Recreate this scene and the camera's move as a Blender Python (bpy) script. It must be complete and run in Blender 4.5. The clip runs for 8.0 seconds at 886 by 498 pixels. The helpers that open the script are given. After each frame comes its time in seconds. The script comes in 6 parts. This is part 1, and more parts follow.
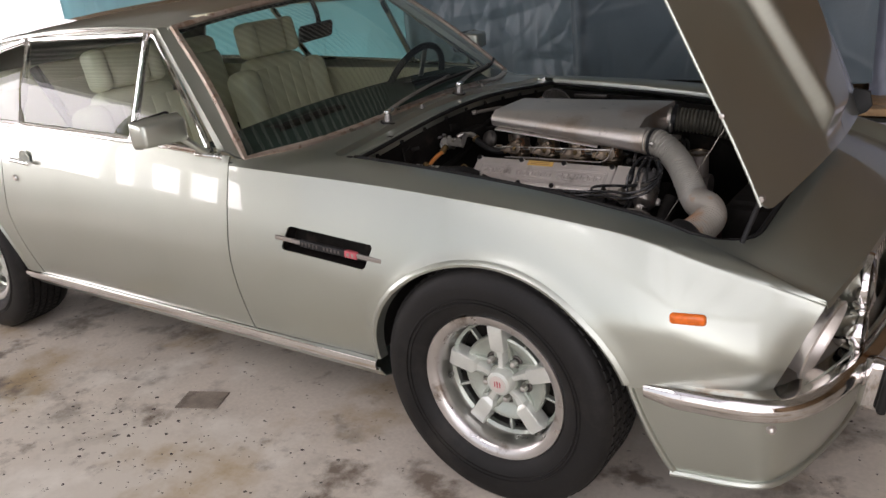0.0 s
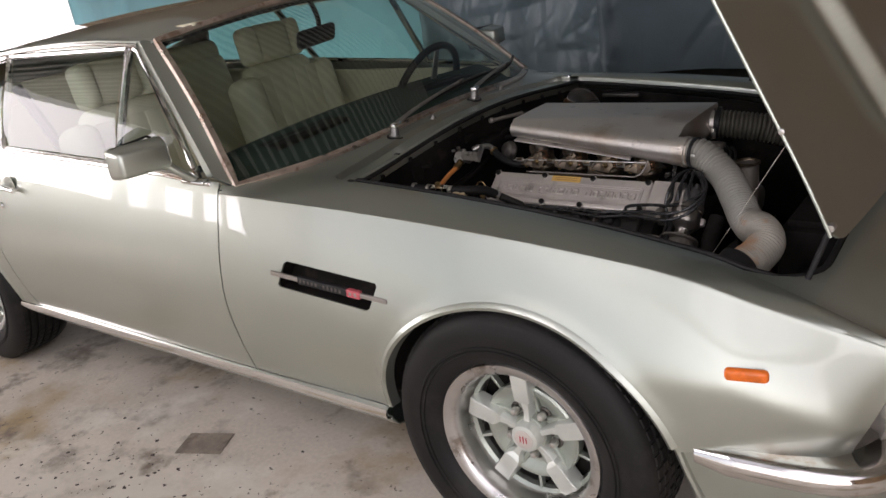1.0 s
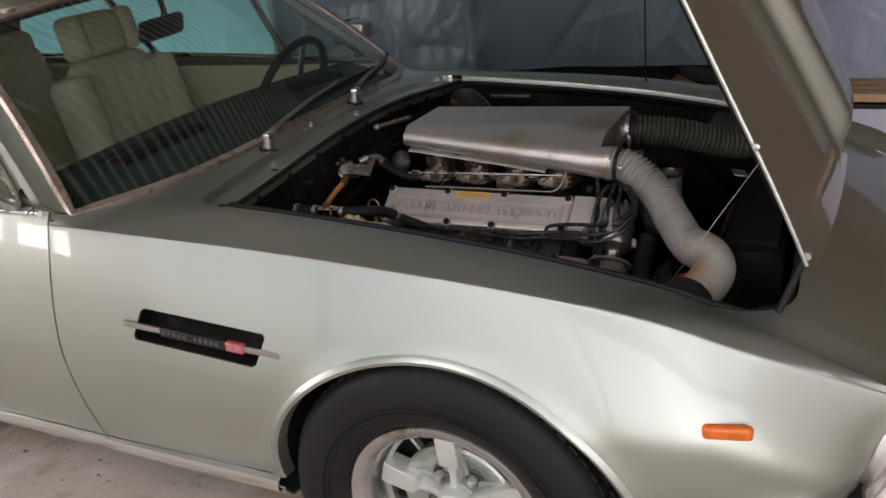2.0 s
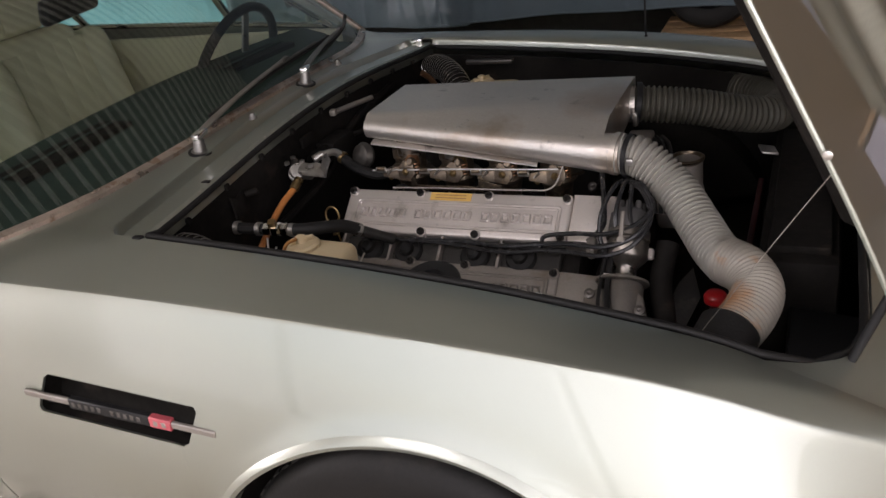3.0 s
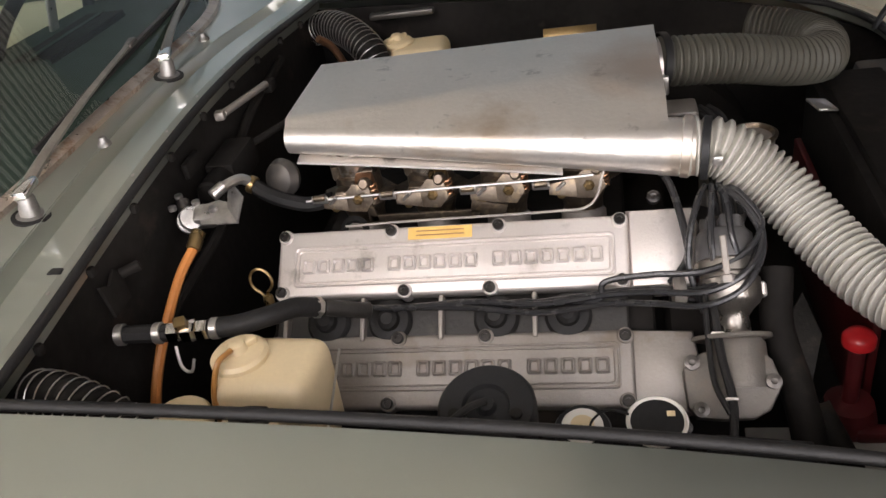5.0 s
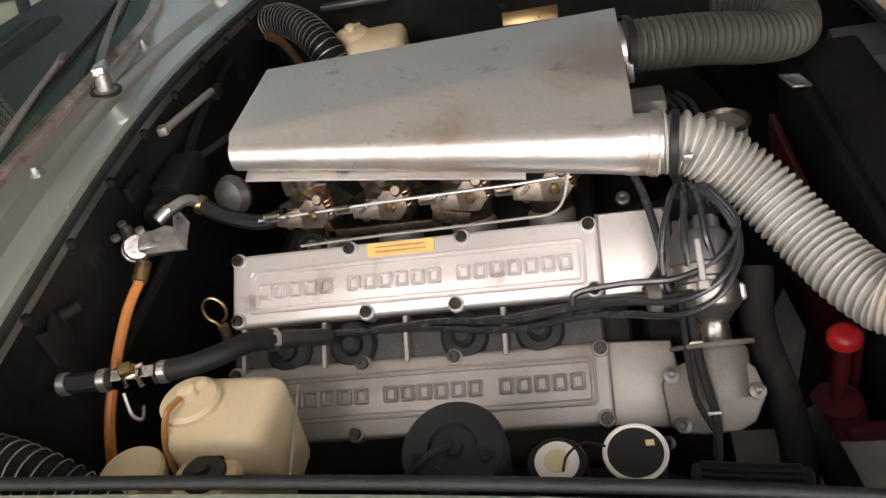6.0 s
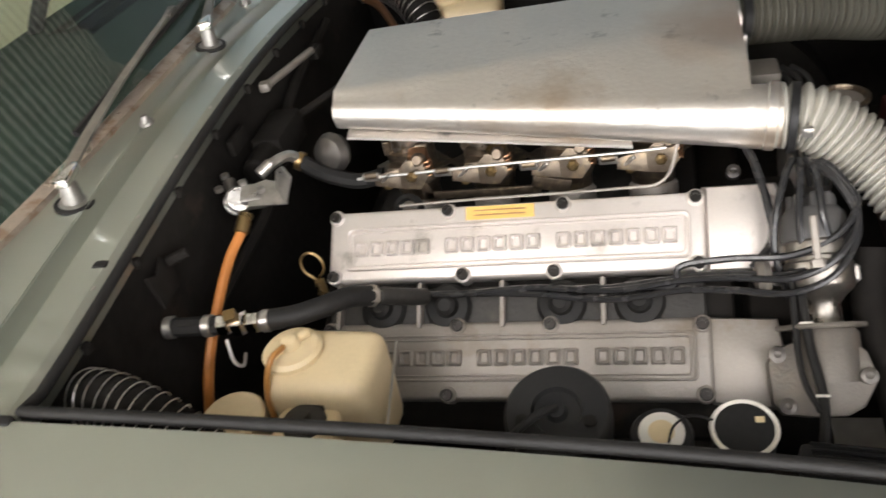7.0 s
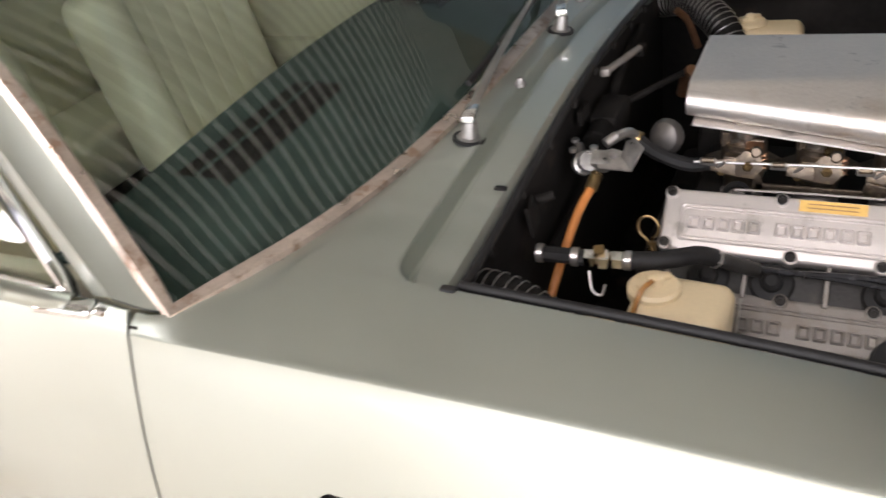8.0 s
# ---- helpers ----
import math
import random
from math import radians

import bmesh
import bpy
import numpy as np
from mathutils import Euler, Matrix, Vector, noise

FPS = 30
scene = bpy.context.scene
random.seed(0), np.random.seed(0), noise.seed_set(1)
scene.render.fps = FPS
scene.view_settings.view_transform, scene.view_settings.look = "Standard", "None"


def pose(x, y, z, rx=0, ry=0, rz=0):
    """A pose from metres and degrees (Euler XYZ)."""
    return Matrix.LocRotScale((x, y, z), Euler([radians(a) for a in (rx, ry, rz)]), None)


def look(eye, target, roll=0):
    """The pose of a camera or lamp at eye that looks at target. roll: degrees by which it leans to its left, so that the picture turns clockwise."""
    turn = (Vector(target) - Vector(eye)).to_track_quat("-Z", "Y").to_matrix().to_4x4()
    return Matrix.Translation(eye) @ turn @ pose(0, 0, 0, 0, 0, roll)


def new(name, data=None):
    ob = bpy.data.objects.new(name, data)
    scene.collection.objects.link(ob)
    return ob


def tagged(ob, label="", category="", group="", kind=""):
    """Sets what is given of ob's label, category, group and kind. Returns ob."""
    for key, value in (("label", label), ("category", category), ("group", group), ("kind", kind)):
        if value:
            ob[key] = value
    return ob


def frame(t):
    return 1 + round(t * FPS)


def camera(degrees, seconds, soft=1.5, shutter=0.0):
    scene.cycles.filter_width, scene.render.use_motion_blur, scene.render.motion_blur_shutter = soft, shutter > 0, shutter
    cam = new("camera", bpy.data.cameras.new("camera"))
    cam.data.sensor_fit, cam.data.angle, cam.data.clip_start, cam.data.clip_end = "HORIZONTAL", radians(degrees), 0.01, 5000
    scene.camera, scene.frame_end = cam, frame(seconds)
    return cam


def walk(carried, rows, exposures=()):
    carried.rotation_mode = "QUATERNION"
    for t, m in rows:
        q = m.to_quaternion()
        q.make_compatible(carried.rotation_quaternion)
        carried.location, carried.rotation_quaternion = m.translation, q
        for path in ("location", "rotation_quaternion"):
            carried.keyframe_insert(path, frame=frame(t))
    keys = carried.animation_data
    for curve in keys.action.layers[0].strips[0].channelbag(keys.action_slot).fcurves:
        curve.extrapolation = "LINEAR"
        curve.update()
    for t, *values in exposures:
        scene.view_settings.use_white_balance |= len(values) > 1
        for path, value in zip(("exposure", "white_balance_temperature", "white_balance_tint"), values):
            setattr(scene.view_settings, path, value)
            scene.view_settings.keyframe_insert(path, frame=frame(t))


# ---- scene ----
cam = camera(56.7, 8.0, shutter=0.25)
PATH = [
    (0, (1.036, -2.379, 1.424), (-0.08, -0.872, 0.728), -5.6),
    (0.5, (0.972, -2.276, 1.411), (-0.173, -0.798, 0.702), -6.3),
    (1, (0.904, -2.114, 1.436), (-0.268, -0.66, 0.718), -8.1),
    (1.5, (0.786, -2.014, 1.415), (-0.263, -0.483, 0.669), -7.3),
    (2, (0.61, -1.913, 1.414), (-0.23, -0.272, 0.639), -5.9),
    (2.2, (0.557, -1.851, 1.411), (-0.243, -0.196, 0.624), -6.0),
    (3.3, (0.402, -1.472, 1.406), (-0.378, 0.116, 0.472), -10.4),
    (3.5, (0.311, -1.421, 1.387), (-0.336, 0.208, 0.423), -9.5),
    (4, (0.149, -1.314, 1.385), (-0.237, 0.38, 0.394), -7.1),
    (4.5, (0.086, -1.235, 1.368), (-0.275, 0.436, 0.33), -7.7),
    (4.7, (0.062, -1.180, 1.345), (-0.323, 0.472, 0.285), -9.0),
    (5.8, (0.092, -1.041, 1.371), (-0.312, 0.522, 0.191), -13.9),
    (6, (0.09, -1.027, 1.36), (-0.299, 0.547, 0.188), -14.2),
    (6.5, (0.092, -1.015, 1.353), (-0.302, 0.551, 0.172), -14.0),
    (7, (0.04, -1.04, 1.353), (-0.494, 0.48, 0.168), -14.5),
    (7.5, (-0.055, -1.149, 1.387), (-0.75, 0.339, 0.247), -13.2),
    (8, (-0.184, -1.305, 1.412), (-1.002, 0.164, 0.329), -9.5),
]
EXPOSURES = ((0, -1.14, 6500, 10), (2, -1.22, 6500, 10), (3.5, -0.45, 6700, 12), (4.5, 0.34, 6720, 10), (6.5, 0.48, 6720, 5), (7.5, 0.72, 6800, 2), (8, 0.32, 6480, 9))
walk(cam, [(t, look(eye, target, roll)) for t, eye, target, roll in PATH], EXPOSURES)

# ---- world and light ----
world = bpy.data.worlds.new("overcast_sky")
scene.world = world
world.use_nodes = True
_wn = world.node_tree.nodes
_sky = _wn.new("ShaderNodeTexSky")
_sky.sky_type = "NISHITA"
_sky.sun_disc = False
_sky.sun_elevation = radians(50)
_sky.sun_rotation = radians(0)
world.node_tree.links.new(_sky.outputs[0], _wn["Background"].inputs[0])
_wn["Background"].inputs[1].default_value = 0.15

sun = new("sun", bpy.data.lights.new("sun", "SUN"))
sun.data.energy, sun.data.angle, sun.data.color = 1.0, radians(12), (1.0, 0.96, 0.9)
sun.matrix_world = look((0, 8, 9.5), (0, 0, 0))


def opening_lamp(name, at, target, sx, sy, radiance, color):
    lamp = new(name, bpy.data.lights.new(name, "AREA"))
    lamp.data.shape, lamp.data.size, lamp.data.size_y = "RECTANGLE", sx, sy
    lamp.data.energy, lamp.data.color = radiance * math.pi * sx * sy, color
    lamp.matrix_world = look(at, target)
    return lamp


DAY = (1.0, 0.922, 0.95)
opening_lamp("doorway_daylight", (-2.75, -5.05, 1.55), (-2.75, 0, 1.55), 3.0, 3.1, 1.8, DAY)
opening_lamp("doorway_daylight", (-0.60, -5.05, 1.55), (-0.60, 0, 1.55), 1.3, 3.1, 2.4, DAY)
opening_lamp("doorway_daylight", (0.75, -5.05, 1.55), (0.75, 0, 1.55), 1.4, 3.1, 4.2, DAY)
opening_lamp("doorway_daylight", (3.35, -5.05, 1.55), (3.35, 0, 1.55), 3.8, 3.1, 7.0, DAY)
opening_lamp("roof_daylight", (-0.4, -3.82, 3.42), (-0.4, -3.82, 0), 2.8, 2.55, 1.6, DAY)
opening_lamp("roof_daylight", (3.15, -3.82, 3.42), (3.15, -3.82, 0), 4.3, 2.55, 5.0, DAY)
opening_lamp("roof_daylight", (3.1, -2.1, 3.42), (3.1, -2.1, 0), 4.4, 0.86, 1.2, DAY)
opening_lamp("end_daylight", (-7.3, 1.7, 1.62), (0, 1.7, 1.62), 7.6, 3.2, 1.6, DAY)
opening_lamp("end_daylight", (-7.3, -3.6, 2.0), (0, -3.6, 2.0), 3.0, 2.3, 11.0, DAY)
opening_lamp("north_daylight", (-3.65, 3.3, 1.0), (-3.65, 0, 1.0), 3.2, 1.8, 1.0, DAY)
opening_lamp("window_daylight", (-5.95, -5.09, 1.22), (-5.95, 0, 1.22), 1.9, 0.62, 16.0, DAY)
opening_lamp("skylight_daylight", (-1.55, -3.75, 3.36), (-1.55, -3.75, 0), 0.54, 1.5, 15.0, DAY)
opening_lamp("skylight_daylight", (-0.80, -3.65, 3.36), (-0.80, -3.65, 0), 0.74, 1.5, 15.0, DAY)

# ---- materials ----


def material(name, color, rough=0.5, metal=0.0, vary=0.12, scale=6.0, bump=0.0, bump_scale=60.0, coat=0.0,
             spots=None, spot_scale=3.0, spot_amount=0.5, rough_vary=0.1, object_random=0.0, spec=0.5):
    """A surface with large and fine variation of colour, gloss and relief."""
    m = bpy.data.materials.new(name)
    m.use_nodes = True
    nt = m.node_tree
    n, l = nt.nodes, nt.links
    b = n["Principled BSDF"]
    b.inputs["Metallic"].default_value = metal
    b.inputs["Specular IOR Level"].default_value = spec
    tc = n.new("ShaderNodeTexCoord")
    big = n.new("ShaderNodeTexNoise")
    big.inputs["Scale"].default_value, big.inputs["Detail"].default_value = scale, 6
    l.new(tc.outputs["Object"], big.inputs["Vector"])
    fine = n.new("ShaderNodeTexNoise")
    fine.inputs["Scale"].default_value, fine.inputs["Detail"].default_value = bump_scale, 4
    l.new(tc.outputs["Object"], fine.inputs["Vector"])
    mix = n.new("ShaderNodeMix")
    mix.data_type = "RGBA"
    lo = [max(0.0, c * (1 - vary)) for c in color]
    hi = [min(1.0, c * (1 + vary)) for c in color]
    mix.inputs[6].default_value, mix.inputs[7].default_value = (*lo, 1), (*hi, 1)
    add = n.new("ShaderNodeMath")
    add.operation = "MULTIPLY_ADD"
    l.new(fine.outputs[0], add.inputs[0])
    add.inputs[1].default_value = 0.35
    l.new(big.outputs[0], add.inputs[2])
    rng = n.new("ShaderNodeMapRange")
    rng.inputs[1].default_value, rng.inputs[2].default_value = 0.45, 0.9
    l.new(add.outputs[0], rng.inputs[0])
    l.new(rng.outputs[0], mix.inputs[0])
    col = mix.outputs[2]
    if spots:
        sp = n.new("ShaderNodeTexNoise")
        sp.inputs["Scale"].default_value, sp.inputs["Detail"].default_value = spot_scale, 8
        sp.inputs["Roughness"].default_value = 0.65
        l.new(tc.outputs["Object"], sp.inputs["Vector"])
        r2 = n.new("ShaderNodeMapRange")
        r2.inputs[1].default_value, r2.inputs[2].default_value = 0.66 - spot_amount * 0.25, 0.74 - spot_amount * 0.2
        l.new(sp.outputs[0], r2.inputs[0])
        mx = n.new("ShaderNodeMix")
        mx.data_type = "RGBA"
        l.new(r2.outputs[0], mx.inputs[0])
        l.new(col, mx.inputs[6])
        mx.inputs[7].default_value = (*spots, 1)
        col = mx.outputs[2]
    if object_random:
        oi = n.new("ShaderNodeObjectInfo")
        hv = n.new("ShaderNodeHueSaturation")
        r3 = n.new("ShaderNodeMapRange")
        r3.inputs[3].default_value, r3.inputs[4].default_value = 1 - object_random, 1 + object_random
        l.new(oi.outputs["Random"], r3.inputs[0])
        l.new(r3.outputs[0], hv.inputs["Value"])
        l.new(col, hv.inputs["Color"])
        col = hv.outputs[0]
    l.new(col, b.inputs["Base Color"])
    rr = n.new("ShaderNodeMapRange")
    rr.inputs[3].default_value, rr.inputs[4].default_value = max(0.02, rough - rough_vary), min(1.0, rough + rough_vary)
    l.new(big.outputs[0], rr.inputs[0])
    l.new(rr.outputs[0], b.inputs["Roughness"])
    if coat:
        b.inputs["Coat Weight"].default_value, b.inputs["Coat Roughness"].default_value = coat, 0.02
    if bump:
        bp = n.new("ShaderNodeBump")
        bp.inputs["Strength"].default_value, bp.inputs["Distance"].default_value = bump, 0.002
        l.new(fine.outputs[0], bp.inputs["Height"])
        l.new(bp.outputs[0], b.inputs["Normal"])
    return m


def stain(m, color, scale, low, high, detail=6, stretch=(1, 1, 1)):
    """Lays a stain with a ragged outline over a material's colour."""
    n, l = m.node_tree.nodes, m.node_tree.links
    b = n["Principled BSDF"]
    old = b.inputs["Base Color"].links[0].from_socket
    tc, mp, no, rg, mx = (n.new(k) for k in ("ShaderNodeTexCoord", "ShaderNodeMapping", "ShaderNodeTexNoise", "ShaderNodeMapRange", "ShaderNodeMix"))
    mp.inputs["Scale"].default_value = stretch
    mp.inputs["Location"].default_value = (scale * 3.7, scale * 1.3, low * 40)
    no.inputs["Scale"].default_value, no.inputs["Detail"].default_value, no.inputs["Roughness"].default_value = scale, detail, 0.62
    rg.inputs[1].default_value, rg.inputs[2].default_value = low, high
    mx.data_type = "RGBA"
    l.new(tc.outputs["Object"], mp.inputs[0])
    l.new(mp.outputs[0], no.inputs["Vector"])
    l.new(no.outputs[0], rg.inputs[0])
    l.new(rg.outputs[0], mx.inputs[0])
    l.new(old, mx.inputs[6])
    mx.inputs[7].default_value = (*color, 1)
    l.new(mx.outputs[2], b.inputs["Base Color"])
    return m


def patch(m, color, centre, inner, outer, amount, scale=30):
    """One patch of colour of its own round a point, fading with a ragged outline."""
    n, l = m.node_tree.nodes, m.node_tree.links
    b = n["Principled BSDF"]
    old = b.inputs["Base Color"].links[0].from_socket
    tc, far, no, add, rg, mx = (n.new(k) for k in ("ShaderNodeTexCoord", "ShaderNodeVectorMath", "ShaderNodeTexNoise", "ShaderNodeMath", "ShaderNodeMapRange", "ShaderNodeMix"))
    far.operation, far.inputs[1].default_value = "DISTANCE", centre
    no.inputs["Scale"].default_value, no.inputs["Detail"].default_value = scale, 5
    add.operation, add.inputs[1].default_value = "MULTIPLY_ADD", outer * 0.9
    rg.inputs[1].default_value, rg.inputs[2].default_value = outer * 1.45, inner + outer * 0.45
    rg.inputs[4].default_value = amount
    mx.data_type = "RGBA"
    l.new(tc.outputs["Object"], far.inputs[0])
    l.new(tc.outputs["Object"], no.inputs["Vector"])
    l.new(no.outputs[0], add.inputs[0])
    l.new(far.outputs["Value"], add.inputs[2])
    l.new(add.outputs[0], rg.inputs[0])
    l.new(rg.outputs[0], mx.inputs[0])
    l.new(old, mx.inputs[6])
    mx.inputs[7].default_value = (*color, 1)
    l.new(mx.outputs[2], b.inputs["Base Color"])
    return m


def glass_material(name, tint, rough=0.0):
    """A thin pane: it mirrors by its angle and lets the rest through, tinted."""
    m = bpy.data.materials.new(name)
    m.use_nodes = True
    nt = m.node_tree
    n, l = nt.nodes, nt.links
    n.remove(n["Principled BSDF"])
    tr, gl, mx, fr = (n.new(k) for k in ("ShaderNodeBsdfTransparent", "ShaderNodeBsdfGlossy", "ShaderNodeMixShader", "ShaderNodeFresnel"))
    tr.inputs[0].default_value = (*tint, 1)
    gl.inputs["Roughness"].default_value = rough
    fr.inputs["IOR"].default_value = 1.75
    l.new(fr.outputs[0], mx.inputs[0])
    l.new(tr.outputs[0], mx.inputs[1])
    l.new(gl.outputs[0], mx.inputs[2])
    l.new(mx.outputs[0], n["Material Output"].inputs[0])
    return m


PAINT = material("silver_green_metallic_paint", (0.472, 0.500, 0.442), 0.40, 0.92, 0.04, 3, 0.0, 900, coat=1.0, rough_vary=0.10)
CHROME = material("chrome", (0.78, 0.77, 0.76), 0.08, 1.0, 0.05, 12, rough_vary=0.05)
# Brown spots in the chrome imitate the floor mirrored in the bumper.
BROWNED_CHROME = material("chrome_with_painted_reflection", (0.72, 0.70, 0.68), 0.12, 1.0, 0.1, 14, spots=(0.34, 0.20, 0.12), spot_scale=7, spot_amount=0.36)
TRIM = material("aged_bright_trim", (0.62, 0.53, 0.46), 0.3, 0.9, 0.25, 14, 0.1, 300, spots=(0.45, 0.32, 0.24), spot_scale=30, spot_amount=0.5)
RUBBER = material("black_rubber", (0.015, 0.0145, 0.014), 0.55, 0, 0.3, 9, 0.3, 240, spec=0.25)
LEAD = material("shiny_black_lead", (0.022, 0.022, 0.023), 0.26, 0, 0.2, 30, 0.05, 200)
DUSTY_GREY = material("dusty_grey_plastic", (0.075, 0.072, 0.07), 0.5, 0, 0.2, 20, 0.1, 200)
TYRE = material("tyre_rubber", (0.010, 0.0095, 0.009), 0.55, 0, 0.35, 7, 0.25, 160, spots=(0.02, 0.018, 0.016), spot_scale=5, spec=0.25)
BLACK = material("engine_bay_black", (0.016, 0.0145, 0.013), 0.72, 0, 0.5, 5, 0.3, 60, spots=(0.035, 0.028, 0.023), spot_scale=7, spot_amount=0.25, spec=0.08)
BLACK_PLASTIC = material("black_plastic", (0.017, 0.017, 0.0175), 0.45, 0, 0.3, 9, 0.1, 200, spec=0.25)
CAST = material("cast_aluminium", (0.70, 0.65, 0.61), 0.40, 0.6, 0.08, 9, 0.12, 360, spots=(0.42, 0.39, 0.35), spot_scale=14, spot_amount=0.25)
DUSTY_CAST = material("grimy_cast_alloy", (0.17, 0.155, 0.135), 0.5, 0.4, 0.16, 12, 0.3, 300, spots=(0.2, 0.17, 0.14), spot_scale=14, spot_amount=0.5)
# Dusty alloy, its base colour lowered for the shade low on the engine.
CAST_DULL = material("dusty_shade_toned_aluminium", (0.325, 0.297, 0.268), 0.5, 0.6, 0.14, 9, 0.14, 300, spots=(0.26, 0.23, 0.2), spot_scale=11, spot_amount=0.35)
SHEET = material("brushed_sheet_aluminium", (0.74, 0.70, 0.655), 0.38, 0.88, 0.07, 5, 0.35, 150)
stain(SHEET, (0.56, 0.47, 0.38), 3.2, 0.55, 0.68)
stain(SHEET, (0.45, 0.42, 0.39), 24, 0.62, 0.70)
# Soft brown patch on top of the plenum's right end.
patch(SHEET, (0.54, 0.41, 0.32), (0.105, -0.02, 0.897), 0.03, 0.105, 0.8, 14)
WHEEL_DISC = material("dusty_wheel_disc", (0.40, 0.43, 0.38), 0.32, 0.7, 0.15, 16, 0.1, 300)
WHEEL_METAL = material("polished_rim", (0.62, 0.60, 0.585), 0.30, 1.0, 0.06, 20, 0.05, 300)
stain(WHEEL_METAL, (0.30, 0.26, 0.22), 9, 0.58, 0.68)
WHEEL_PAINT = material("grey_green_wheel_paint", (0.64, 0.66, 0.61), 0.34, 0.5, 0.08, 16, 0.02, 300)
BOLT = material("oil_blackened_bolt", (0.045, 0.042, 0.04), 0.32, 0.85, 0.3, 60, 0.1, 300)
GLINT = material("rough_bright_casting", (0.40, 0.385, 0.36), 0.30, 0.85, 0.3, 40, 0.7, 110, spots=(0.2, 0.19, 0.17), spot_scale=45, spot_amount=0.3)
DARK_STEEL = material("oily_dark_steel", (0.13, 0.12, 0.11), 0.4, 0.8, 0.2, 40)
GRIME = material("oily_black_casting", (0.035, 0.033, 0.03), 0.5, 0.3, 0.4, 20, 0.3, 200, spots=(0.09, 0.078, 0.066), spot_scale=12, spot_amount=0.3)
STEEL = material("zinc_steel", (0.55, 0.53, 0.5), 0.32, 0.9, 0.15, 40)
BRONZE = material("tarnished_bronze_steel", (0.15, 0.12, 0.09), 0.38, 0.9, 0.35, 40, 0.25, 300, spots=(0.27, 0.21, 0.14), spot_scale=60)
PIVOT = material("satin_pivot_metal", (0.30, 0.29, 0.275), 0.46, 0.85, 0.2, 40, 0.1, 300)
WIPER = material("dull_wiper_steel", (0.36, 0.335, 0.30), 0.34, 0.85, 0.2, 30, 0.1, 300)
BRASS = material("brass", (0.30, 0.21, 0.10), 0.3, 0.9, 0.2, 40)
COPPER = material("copper_red_metal", (0.42, 0.23, 0.13), 0.32, 0.9, 0.2, 40)
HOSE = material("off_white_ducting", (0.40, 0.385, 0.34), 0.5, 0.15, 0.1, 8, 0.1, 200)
HOSE_STAIN = material("rust_stained_ducting", (0.37, 0.34, 0.29), 0.5, 0.1, 0.12, 8, 0.1, 200, spots=(0.38, 0.22, 0.11), spot_scale=11, spot_amount=0.38)
stain(HOSE, (0.20, 0.175, 0.14), 7, 0.58, 0.75)
patch(HOSE_STAIN, (0.36, 0.16, 0.055), (0.385, -0.455, 0.715), 0.012, 0.045, 0.9, 40)
# Grey for the far ducts, taken darker to hold their shading.
HOSE_DARK = material("shade_darkened_ducting", (0.078, 0.074, 0.058), 0.55, 0.1, 0.2, 8, 0.1, 200)
POLY = material("yellowed_polythene", (0.68, 0.55, 0.34), 0.42, 0, 0.08, 8, 0.05, 200, spots=(0.5, 0.38, 0.2), spot_scale=9, spot_amount=0.1)
stain(POLY, (0.46, 0.30, 0.12), 10, 0.60, 0.72)
stain(CAST, (0.46, 0.42, 0.38), 18, 0.60, 0.72)
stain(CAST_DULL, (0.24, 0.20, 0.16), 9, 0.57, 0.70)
CARB = material("dull_carburettor_alloy", (0.26, 0.24, 0.215), 0.30, 0.9, 0.25, 30, 0.2, 300, spots=(0.14, 0.11, 0.08), spot_scale=30, spot_amount=0.35)
TUBE = material("amber_plastic_tube", (0.36, 0.17, 0.05), 0.35, 0, 0.2, 20)
ORANGE = material("orange_rubber_hose", (0.50, 0.19, 0.05), 0.5, 0, 0.2, 20)
RED = material("red_plastic", (0.42, 0.015, 0.018), 0.35, 0, 0.15, 12)
RED_DARK = material("dusty_dark_red", (0.055, 0.004, 0.005), 0.5, 0, 0.2, 12)
YELLOW = material("yellow_foil_label", (0.74, 0.48, 0.14), 0.5, 0, 0.08, 30)
PINK = material("faded_red_enamel", (0.52, 0.10, 0.12), 0.4, 0, 0.1, 30)
AMBER = material("amber_lens", (0.75, 0.16, 0.02), 0.16, 0, 0.15, 60)
LEATHER = material("cream_leather", (0.74, 0.70, 0.52), 0.42, 0, 0.08, 7, 0.25, 180)
CARPET = material("dark_carpet", (0.03, 0.03, 0.025), 0.9, 0, 0.3, 20, 0.4, 300)
DASH = material("dark_green_dash_leather", (0.048, 0.066, 0.057), 0.8, 0, 0.2, 12, 0.2, 260, spec=0.1)
CONCRETE = material("stained_concrete", (0.60, 0.54, 0.46), 0.72, 0, 0.2, 1.6, 0.4, 70, spots=(0.25, 0.215, 0.175), spot_scale=2.1, spot_amount=0.5)
stain(CONCRETE, (0.62, 0.57, 0.49), 0.9, 0.52, 0.60)
stain(CONCRETE, (0.40, 0.30, 0.17), 1.7, 0.54, 0.68)
stain(CONCRETE, (0.20, 0.16, 0.125), 4.5, 0.57, 0.68)
stain(CONCRETE, (0.74, 0.70, 0.62), 2.6, 0.56, 0.72)
stain(CONCRETE, (0.10, 0.085, 0.07), 38, 0.67, 0.72, 3)
PLATE = material("rusty_floor_plate", (0.25, 0.21, 0.17), 0.8, 0.1, 0.3, 14, 0.5, 120, spots=(0.14, 0.11, 0.09), spot_scale=12)
CHIP = material("dark_paint_chips", (0.06, 0.045, 0.04), 0.8, 0, 0.3, 30)
TARP_TEAL = material("pale_teal_tarpaulin", (0.40, 0.62, 0.66), 0.4, 0, 0.12, 3, 0.1, 200)
